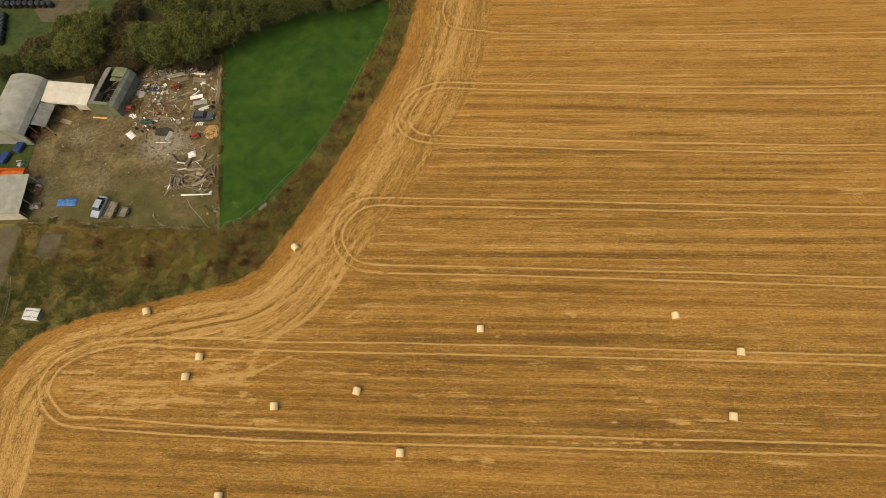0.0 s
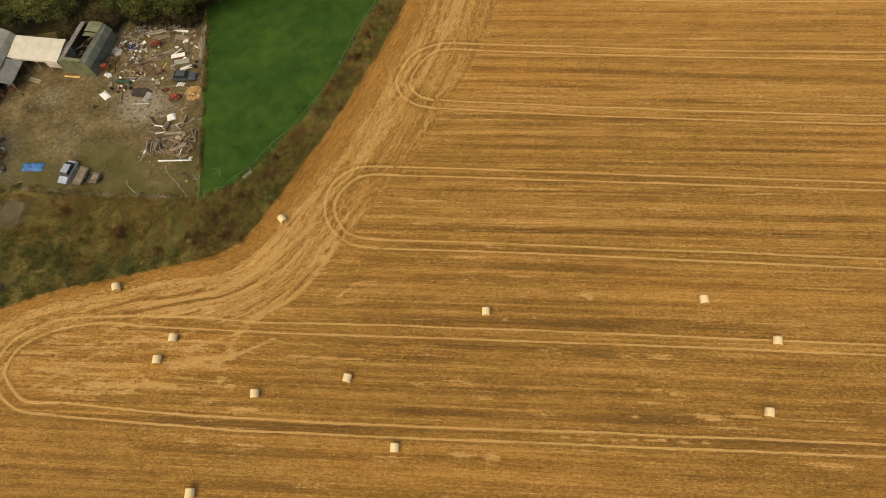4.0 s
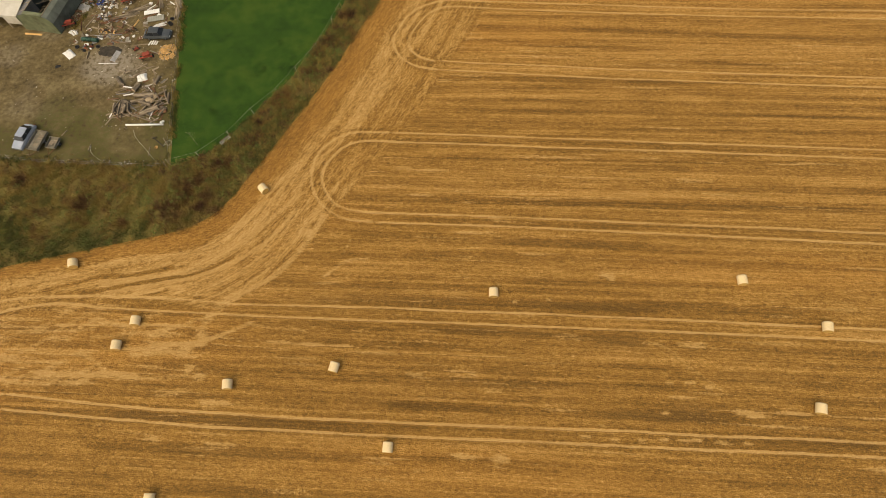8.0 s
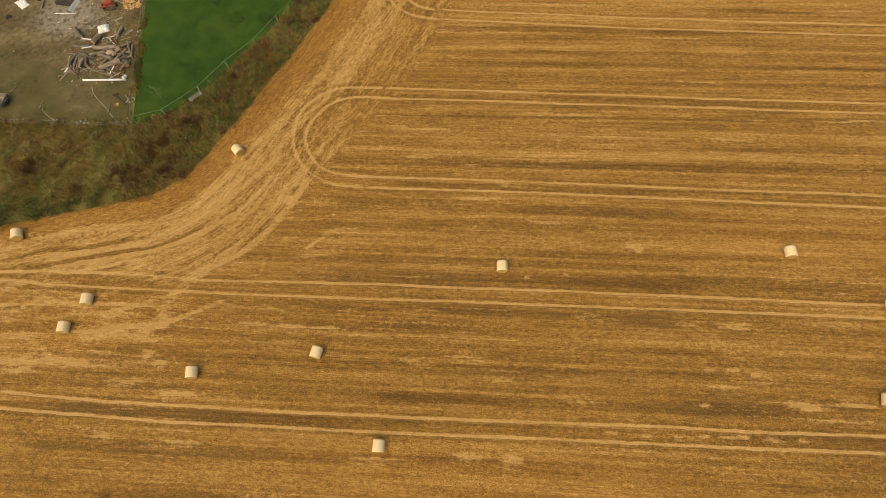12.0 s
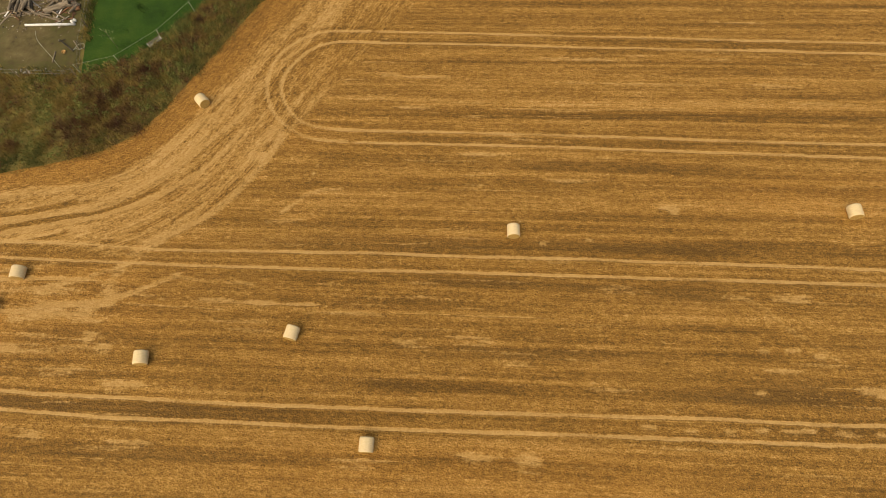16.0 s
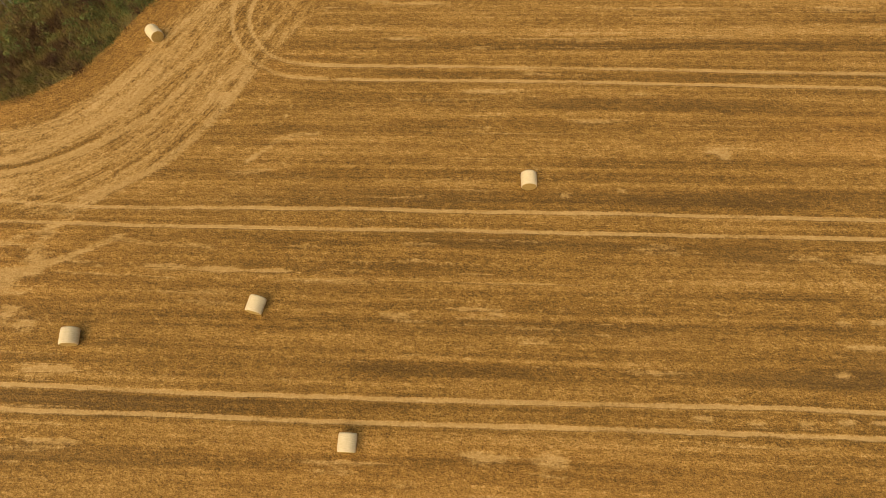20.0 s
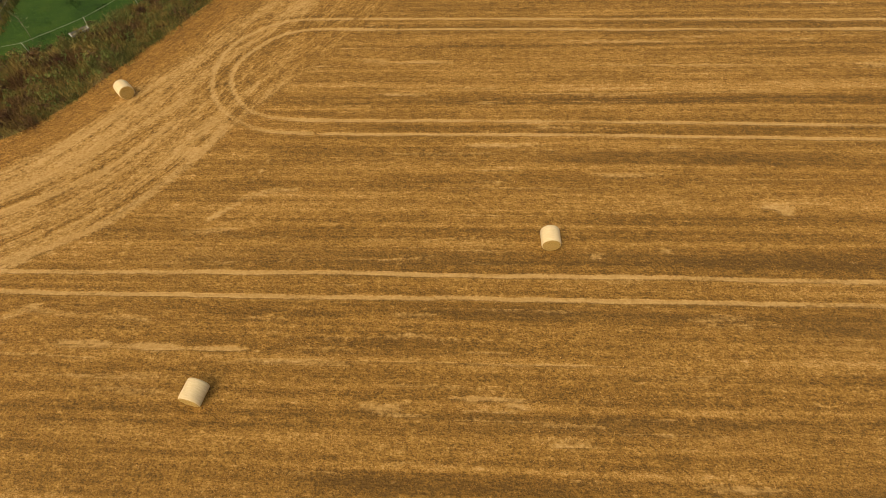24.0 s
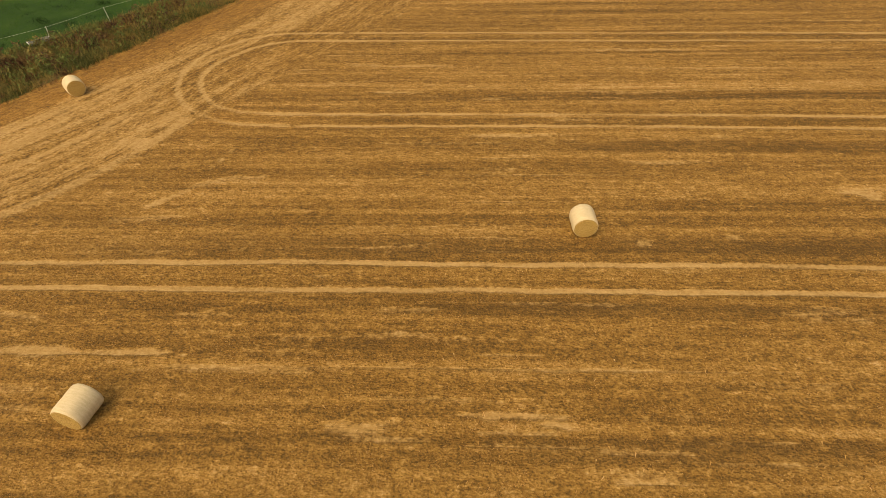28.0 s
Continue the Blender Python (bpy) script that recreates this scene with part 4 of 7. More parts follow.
def build_weed_clumps():
    """Mounds of leafy weeds among the verge grass."""
    rng = np.random.RandomState(25)
    n = 10000
    x, y = rng.uniform(-76, -10, n), rng.uniform(14, 88, n)
    d, _ = along(x, y, EDGE)
    ok = ~inside(x, y, FIELD_POLY) & ~inside(x, y, PADDOCK_POLY) & (d > 0.25) & (d < 13) & ((y < 36) | (x > -40)) & (y < 84)
    ok &= ~((x > -72.4) & (x < -66) & (y > 30) & (y < 36.2)) & ~((x > -69.4) & (x < -65.4) & (y > 19.2) & (y < 22.8))
    ok &= rng.rand(n) < (0.25 + 0.75 * smooth(0.35, 0.7, vnoise(x / 2.6, y / 2.6, 56))) * (0.45 + 0.55 * smooth(-50, -40, x))
    x, y, d = x[ok], y[ok], d[ok]
    m = len(x)
    corner = smooth(-46, -38, x)
    kind = rng.rand(m) + 0.3 * (vnoise(x / 3, y / 3, 57) - 0.5)
    tint = np.where(kind < 0.16 + 0.16 * corner, 0.12, np.where(kind < 0.42, 0.30, np.where(kind < 0.52, 0.48, np.where(kind < 0.85, 0.74, 0.86))))
    tint = np.where((d < 4.5) & (kind > 0.42), 0.8, tint)
    wide, high = rng.uniform(0.35, 0.85, m), rng.uniform(0.4, 0.95, m) + 0.25 * corner
    per = 46
    q = m * per
    a, u = rng.uniform(0, math.tau, q), rng.uniform(0, 1, q)
    r = np.sqrt(1 - u * u) * np.repeat(wide, per) * rng.uniform(0.5, 1.1, q)
    p = np.stack([np.repeat(x, per) + np.cos(a) * r, np.repeat(y, per) + np.sin(a) * r, 0.04 + u * np.repeat(high, per) * rng.uniform(0.7, 1.1, q)], -1)
    d1, d2 = rng.normal(0, 1, (q, 3)), rng.normal(0, 1, (q, 3))
    d1 /= np.linalg.norm(d1, axis=1)[:, None]
    d2 /= np.linalg.norm(d2, axis=1)[:, None]
    L = rng.uniform(0.11, 0.24, q)[:, None]
    v = np.stack([p - d1 * L * 0.5, p + d2 * L * 0.3, p + d1 * L * 0.55, p - d2 * L * 0.28], 1)
    v[:, :, 2] = np.maximum(v[:, :, 2], 0.01)
    me = raw_mesh("weed_clumps", v.reshape(-1, 3), np.arange(4 * q).reshape(-1, 4), {"tint": np.repeat(np.clip(np.repeat(tint, per) + 0.1 * (u - 0.6) + rng.normal(0, 0.05, q), 0.02, 0.95), 4)})
    me.materials.append(MAT_CLUMPS)
    tagged(new("weed_clumps", me), "bushy green, grey-green and dark red docks and nettles", "weeds", kind="stuff")


def build_fence_weeds():
    """Rank grass along the yard's fences and walls."""
    rng = np.random.RandomState(15)
    xs, ys = [], []
    for line, wide in (([(-40.6, 36.6), (-42.6, 48.2), (-44.8, 60.5), (-47.2, 73.4)], 0.5), ([(-76, 37.2), (-67.5, 37.4), (-59.1, 36.7), (-49.1, 36.4), (-40.6, 36.5)], 0.7), ([(-62.0, 60.2), (-60.6, 66), (-60.2, 71)], 0.5)):
        p = np.array(curved(line, 0.12))
        p = np.repeat(p, 5, 0) + rng.normal(0, wide * 0.6, (len(p) * 5, 2))
        p = p[vnoise(p[:, 0] / 1.3, p[:, 1] / 1.3, 47) > 0.42]
        xs.append(p[:, 0])
        ys.append(p[:, 1])
    x, y = np.concatenate(xs), np.concatenate(ys)
    tint = np.clip(0.62 + 0.4 * (vnoise(x / 2, y / 2, 48) - 0.5) + rng.normal(0, 0.1, len(x)), 0.1, 0.95)
    blades("fence_grass", x, y, tint, 0.2 + 0.3 * rng.rand(len(x)), np.full(len(x), 0.08), 5, 16, MAT_WEEDS, "ragged grass and nettles along the yard fences", "weeds", 0.14)


def build_paddock_grass():
    rng = np.random.RandomState(9)
    n = 45000
    x, y = rng.uniform(-48, -15, n), rng.uniform(36, 88, n)
    ok = inside(x, y, PADDOCK_POLY)
    x, y = x[ok], y[ok]
    tint = 0.45 + 0.6 * (vnoise(x / 6, y / 6, 50) - 0.5) + 0.2 * (vnoise(x / 1.2, y / 1.2, 51) - 0.5)
    clump = smooth(0.72, 0.88, vnoise(x / 0.8, y / 0.8, 52)) * smooth(0.5, 0.75, vnoise(x / 7, y / 7, 53))
    blades("paddock_grass", x, y, np.clip(np.maximum(tint, 0.35) - 0.6 * clump, 0, 1), 0.045 + 0.2 * clump, np.full(len(x), 0.05), 4, 10, MAT_GRASS, "short bright green grazed grass", "grass", 0.25, 0.0, 2.2)


def build_yard_ground():
    xs, ys = np.arange(-93, -40, 0.4), np.arange(36, 76, 0.4)
    x, y = np.meshgrid(xs, ys)
    ok = inside(x, y, YARD_POLY)
    moss = 0.9 * smooth(0.4, 0.65, vnoise(x / 4, y / 4, 60)) * smooth(52, 42, y) + 0.6 * smooth(66, 70, y) + 0.45 * smooth(48, 40, y) + 0.9 * smooth(38.6, 37, y) + 0.5 * smooth(-47, -43, x) + 0.9 * smooth(-79, -82, x)
    moss += 0.7 * np.exp(-(((x + 56.5) / 3) ** 2) - ((y - 41) / 2.5) ** 2)
    grit = np.exp(-((((x + 53.8) / 4.6) ** 2 + ((y - 53.6) / 3.6) ** 2) ** 2)) + 0.3 * smooth(0.5, 0.8, vnoise(x / 5, y / 5, 61)) * smooth(-58, -66, x)
    n = len(xs)
    i = np.arange(len(ys) - 1)[:, None] * n + np.arange(n - 1)[None]
    keep = ok[:-1, :-1] & ok[1:, :-1] & ok[:-1, 1:] & ok[1:, 1:]
    z = 0.02 + 0.06 * (vnoise(x / 1.6, y / 1.6, 62) - 0.5)
    me = raw_mesh("yard", np.stack([x, y, z], -1).reshape(-1, 3), np.stack([i, i + 1, i + n + 1, i + n], -1)[keep],
                  {"moss": np.clip(moss, 0, 1).ravel(), "grit": np.clip(grit, 0, 1).ravel()}, True)
    me.materials.append(MAT_YARD)
    tagged(new("pavement", me), "bare grey-brown mud and gravel farmyard", "yard", kind="structure")


build_verge()
build_weed_clumps()
build_fence_weeds()
build_paddock_grass()
build_yard_ground()
flat_sheet("ground", [(-88, 84), (-78.5, 84), (-80, 93), (-91, 95), (-93, 90)], -0.02, MAT_DIRT, "bare brown earth beyond the trees", "ground")
flat_sheet("ground", [(-105, 46), (-78.4, 46.6), (-78.9, 54), (-88, 55.5), (-88, 72), (-105, 74)], 0.075, MAT_GREENSTRIP, "green grass behind the barn", "ground")
flat_sheet("ground", [(-110, 72), (-92, 73), (-82, 83), (-64, 86), (-66, 92), (-78, 96), (-110, 100)], -0.035, MAT_GREENSTRIP, "rank green grass behind the trees", "ground")
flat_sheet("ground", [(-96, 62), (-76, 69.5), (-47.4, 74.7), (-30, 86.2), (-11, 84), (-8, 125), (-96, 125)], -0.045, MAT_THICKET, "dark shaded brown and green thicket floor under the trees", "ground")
flat_sheet("road", [(-79, 36.8), (-74.5, 37), (-74.2, 29), (-75, 23), (-78, 18), (-83, 18), (-82, 30)], -0.03, MAT_DIRT, "worn earth track beside the yard", "track")
flat_sheet("ground", [(-71.6, 31.0), (-67.2, 30.6), (-67.0, 35.9), (-71.9, 35.5)], -0.01, MAT_DIRT, "patch of grey broken ground in the weeds", "ground")


# ---- trees ----
def build_tree(name, x, y, high, wide, seed, warm, leaves, label):
    rng = np.random.RandomState(seed)
    tree = thing(name, x, y, 0, label, "tree", "trees behind the yard" if x < -46 else "trees behind the paddock", -0.05)
    bm = bmesh.new()
    fork = Vector((rng.uniform(-0.2, 0.2), rng.uniform(-0.2, 0.2), high * 0.3))
    rod(bm, (0, 0, 0), fork, 0.045 * high * 0.55, 0.03 * high * 0.55, 9)
    ends = []
    for k in range(6):
        a = k * math.tau / 6 + rng.uniform(-0.4, 0.4)
        mid = fork + Vector((math.cos(a), math.sin(a), 0)) * wide * 0.28 + Vector((0, 0, high * rng.uniform(0.14, 0.25)))
        tip = mid + Vector((math.cos(a), math.sin(a), 0)) * wide * rng.uniform(0.15, 0.35) + Vector((0, 0, high * rng.uniform(0.12, 0.3)))
        rod(bm, fork, mid, 0.09, 0.06, 6)
        rod(bm, mid, tip, 0.06, 0.025, 6)
        ends += [mid, tip]
    part("trunk", bm, MAT_BARK, tree)
    # crown: many small clumps of leaves
    m = int(40 + wide * 11)
    a, u = rng.uniform(0, math.tau, m), rng.uniform(-0.55, 1, m)
    r = np.sqrt(1 - u * u) * rng.uniform(0.55, 1.08, m)
    centre = np.stack([np.cos(a) * r * wide * 0.5, np.sin(a) * r * wide * 0.5, high * 0.6 + u * high * 0.36 * rng.uniform(0.6, 1.05, m)], -1)
    size = rng.uniform(0.35, 0.85, m) * (0.55 + wide * 0.085)
    per = leaves // m
    c, sz = np.repeat(centre, per, 0), np.repeat(size, per)
    n = len(c)
    off = rng.normal(0, 0.5, (n, 3)) * sz[:, None]
    off[:, 2] *= 0.7
    p = c + off
    p[:, 2] = np.maximum(p[:, 2], 0.4)
    d1, d2 = rng.normal(0, 1, (n, 3)), rng.normal(0, 1, (n, 3))
    d1[:, 2] *= 0.5
    d2[:, 2] *= 0.5
    d1 /= np.linalg.norm(d1, axis=1)[:, None]
    d2 /= np.linalg.norm(d2, axis=1)[:, None]
    L = rng.uniform(0.22, 0.46, n)[:, None]
    verts = np.stack([p - d1 * L * 0.5, p + d2 * L * 0.32, p + d1 * L * 0.55, p - d2 * L * 0.3 + (0, 0, 0.04)], 1).reshape(-1, 3)
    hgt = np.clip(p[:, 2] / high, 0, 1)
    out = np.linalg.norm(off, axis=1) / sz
    # crown shade painted into the tint: leaves darken downwards and towards each clump's middle
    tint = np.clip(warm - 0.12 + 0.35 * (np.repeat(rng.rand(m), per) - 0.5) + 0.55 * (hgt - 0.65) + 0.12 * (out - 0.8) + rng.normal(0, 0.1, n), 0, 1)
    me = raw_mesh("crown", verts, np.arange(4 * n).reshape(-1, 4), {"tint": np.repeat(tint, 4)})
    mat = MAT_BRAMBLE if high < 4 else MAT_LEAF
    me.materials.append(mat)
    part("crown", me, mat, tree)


TREES = [  # x, y, height, width, warmth
    (-73.4, 71.6, 8.2, 9.0, 0.72), (-71.8, 77.5, 7.5, 7.5, 0.62), (-80.5, 70.5, 6.0, 6.0, 0.45), (-84.5, 74.5, 3.6, 5.5, 0.6), (-78.5, 78.5, 5.5, 6.5, 0.55),
    (-88, 69.5, 4.6, 5, 0.4), (-56.2, 73.0, 8.0, 8.4, 0.66), (-61.0, 74.6, 7.0, 7.0, 0.52), (-52.0, 76.5, 8.0, 8.0, 0.64), (-50.2, 72.6, 6.5, 5.6, 0.5),
    (-54.5, 82, 8, 8, 0.55), (-45.4, 76.6, 7.4, 7.4, 0.5), (-40.8, 80.6, 7.6, 8.0, 0.46), (-46.5, 84.5, 7.5, 7.5, 0.4), (-35.2, 83.4, 7, 7.4, 0.44),
    (-29.4, 85.0, 6.6, 7.4, 0.46), (-22.6, 86.0, 7.2, 8.0, 0.62), (-17.6, 90, 5.5, 6, 0.42), (-66.8, 77.5, 3.7, 7.0, 0.55), (-66.2, 71.6, 3.0, 5.0, 0.5), (-68.5, 84.5, 3.4, 6, 0.35),
    (-70.5, 69.2, 2.6, 4.4, 0.4), (-64.2, 71.4, 2.4, 4.0, 0.4), (-57.8, 71.9, 2.4, 3.8, 0.25), (-53.6, 72.3, 2.6, 4.2, 0.22), (-49.6, 71.6, 2.2, 3.4, 0.25), (-38.5, 88.5, 6.5, 7, 0.4), (-28, 92, 6.5, 7, 0.42), (-60, 86, 7, 7, 0.5)]


def build_trees():
    for k, (x, y, h, w, warm) in enumerate(TREES):
        low = h < 4
        label = "low tangled brown bramble thicket" if low else ("broad olive-green tree with yellowing leaves" if warm > 0.55 else "dark green bushy tree by the paddock hedge" if x > -46 else "dark green overgrown tree near the sheds")
        build_tree("bramble_bush" if low else "tree", x, y, h, w, 100 + k, warm, int(4200 + 800 * w), label)


build_trees()


# ---- fences ----
def build_fence(line, gap, high, rails, label, seed, mat_post, mat_rail, thick=0.05, rail=0.012, group=""):
    rng = random.Random(seed)
    fence = thing("fence", 0, 0, 0, label, "fence", group)
    pts = [Vector((*p, 0)) for p in line]
    post_at, run, last = [], 0.0, 0.0
    for a, b in zip(pts, pts[1:]):
        run += (b - a).length
        if run - last >= gap or a is pts[0]:
            post_at.append(a.copy())
            last = run
    post_at.append(pts[-1])
    tops = []
    for p in post_at:
        bm = bmesh.new()
        tip = p + Vector((rng.uniform(-0.2, 0.2), rng.uniform(-0.2, 0.2), high * rng.uniform(0.92, 1.05)))
        rod(bm, p - Vector((0, 0, 0.1)), tip, thick, thick * 0.85, 7)
        part("post", bm, mat_post, fence)
        tops.append((p, tip))
    for f in rails:
        bm = bmesh.new()
        for (p, a), (q, b) in zip(tops, tops[1:]):
            u, v = p.lerp(a, f), q.lerp(b, f)
            sag = (u + v) / 2 - Vector((0, 0, 0.03))
            rod(bm, u, sag, rail, rail, 5, False)
            rod(bm, sag, v, rail, rail, 5, False)
        part("wire" if rail < 0.02 else "rail", bm, mat_rail, fence)
    return fence


build_fence(PADDOCK_LINE, 4.4, 1.2, (0.95,), "pale rope fence on leaning wooden posts by the paddock", 1, MAT_PALE, MAT_PALE, 0.032, 0.009)
build_fence(curved([(-40.4, 36.6), (-42.6, 48.2), (-44.8, 60.5), (-47.2, 73.4)], 1.0), 3.0, 1.2, (0.9, 0.5), "post and wire fence between yard and paddock", 2, MAT_WOOD, MAT_STEEL, 0.055, 0.007)
build_fence(curved([(-76, 37.0), (-67.5, 37.2), (-59.1, 36.5), (-49.1, 36.2), (-40.8, 36.3)], 1.0), 3.4, 1.0, (0.9, 0.45), "low wire fence along the yard's weedy edge", 3, MAT_WOOD, MAT_STEEL, 0.05, 0.007)
build_fence([(-73.7, 27.5), (-72.6, 24), (-72.3, 20.5), (-72.8, 16.5)], 2.2, 1.1, (0.9, 0.5), "old pale wooden rail fence in long grass", 4, MAT_WOOD, MAT_WOOD, 0.06, 0.04)
build_fence([(-71.9, 31.2), (-69.5, 30.7), (-67.2, 30.6), (-66.8, 33.2), (-66.6, 35.8)], 1.5, 0.9, (0.85, 0.4), "broken pale timber rails round rough ground", 5, MAT_WOOD, MAT_WOOD, 0.05, 0.035)


# ---- farm buildings ----
def arch(width, eave, rise, n=14):
    return [(-width / 2 + width * k / n, eave + rise * (1 - (2 * k / n - 1) ** 2) ** 0.62) for k in range(n + 1)]


def strip(bm, pts, y0, y1, thick=0.05):
    """A bent sheet along a cross-section of (x, z) points, from y0 to y1."""
    rows = [[bm.verts.new((x, y, z + dz)) for x, z in pts] for y, dz in ((y0, 0), (y1, 0), (y1, -thick), (y0, -thick))]
    for a, b in ((0, 1), (1, 2), (2, 3), (3, 0)):
        for k in range(len(pts) - 1):
            bm.faces.new((rows[a][k], rows[a][k + 1], rows[b][k + 1], rows[b][k]))
    for k in (0, -1):
        bm.faces.new([r[k] for r in rows])
    bmesh.ops.recalc_face_normals(bm, faces=bm.faces)
    return bm


def slab(bm, outline, axis_y, thick):
    """An upright wall with an (x, z) outline at y."""
    a = [bm.verts.new((x, axis_y, z)) for x, z in outline]
    b = [bm.verts.new((x, axis_y + thick, z)) for x, z in outline]
    bm.faces.new(a)
    bm.faces.new(b[::-1])
    for k in range(len(outline)):
        j = (k + 1) % len(outline)
        bm.faces.new((a[k], b[k], b[j], a[j]))
    bmesh.ops.recalc_face_normals(bm, faces=bm.faces)
    return bm


def build_barn():
    barn = thing("barn", -82.4, 59.9, -2.5, "round-roofed pale grey sheet-metal barn, mossy on one side", "barn")
    w, L, eave, rise = 7.4, 12.6, 2.9, 1.9
    sec = arch(w + 0.3, eave, rise)
    for k in range(7):
        y0 = -L / 2 + k * L / 7
        for a, b in ((0, 8), (7, 15)):
            lift = 0.006 * ((k * 2 + (a > 0)) % 3)
            bm = strip(bmesh.new(), [(x, z + lift) for x, z in sec[a:b]], y0 - 0.03, y0 + L / 7 + 0.03, 0.04)
            part("roof_sheet", bm, MAT_ROOF, barn)
    gable = [(-w / 2, 0), *[(x, z - 0.06) for x, z in arch(w, eave, rise)], (w / 2, 0)]
    part("front_wall", slab(bmesh.new(), gable, -L / 2 + 0.02, 0.12), MAT_ROOF, barn)
    part("back_wall", slab(bmesh.new(), gable, L / 2 - 0.14, 0.12), MAT_GREY, barn)
    part("side_wall", box(bmesh.new(), (-w / 2 + 0.06, 0, eave / 2), (0.12, L - 0.3, eave), edge=0.01), MAT_ROOF, barn)
    part("side_wall", box(bmesh.new(), (w / 2 - 0.06, L * 0.2, eave / 2), (0.12, L * 0.56, eave), edge=0.01), MAT_GREY, barn)
    for y in (-L / 2 + 0.3, -L / 2 + 2.4, -L / 2 + 4.6):
        part("post", box(bmesh.new(), (w / 2 - 0.1, y, eave / 2), (0.16, 0.16, eave), edge=0.02), MAT_WOOD, barn)
    # no hole in the wall: a block whose dark colour stands for the unlit inside
    part("gable_opening", box(bmesh.new(), (-2.0, -L / 2, 3.3), (0.35, 0.06, 0.3), edge=0.01), MAT_DARK, barn)
    lean = part("lean_to_roof", strip(bmesh.new(), [(w / 2 - 0.1, 2.75), (w / 2 + 1.2, 2.5), (w / 2 + 2.7, 2.1)], -3.6, 1.4, 0.05), MAT_GREY, barn, "dark grey lean-to sheet roof")
    for y in (-3.4, 1.2):
        part("post", box(bmesh.new(), (w / 2 + 2.55, y, 1.04), (0.12, 0.12, 2.08), edge=0.015), MAT_WOOD, barn)


def build_white_shed():
    shed = thing("open_shed", -73.6, 63.0, -6.0, "open-fronted shed with a cream sheet roof", "shed")
    W, D = 9.3, 4.35
    for k in range(4):
        for j in range(2):
            x0, y0 = -W / 2 + k * W / 4, -D / 2 + j * D / 2
            z = 2.75 + 0.5 * (j / 2) + 0.012 * ((k + j) % 2)
            bm = bmesh.new()
            strip(bm, [(x0 - 0.02, z), (x0 + W / 8, z + 0.01), (x0 + W / 4 + 0.02, z)], y0, y0 + D / 2 + 0.08, 0.05)
            for v in bm.verts:
                v.co.z += (v.co.y - y0) * 0.1
            part("roof_sheet", bm, MAT_CREAM, shed)
    part("fascia", box(bmesh.new(), (0.3, -D / 2 + 0.03, 2.5), (W - 0.8, 0.08, 0.42), edge=0.01), MAT_CREAM, shed)
    part("back_wall", box(bmesh.new(), (0, D / 2 - 0.1, 1.5), (W, 0.12, 3.0), edge=0.01), MAT_GREY, shed)
    part("side_wall", box(bmesh.new(), (W / 2 - 0.1, 0, 1.35), (0.12, D - 0.3, 2.7), edge=0.01), MAT_CREAM, shed)
    part("front_panel", box(bmesh.new(), (3.3, -D / 2 + 0.04, 1.75), (2.4, 0.06, 1.25), edge=0.01), MAT_CREAM, shed)
    for x in (-4.4, -2.2, 0.2, 2.0):
        part("post", box(bmesh.new(), (x, -D / 2 + 0.15, 1.3), (0.14, 0.14, 2.6), edge=0.015), MAT_WOOD, shed)


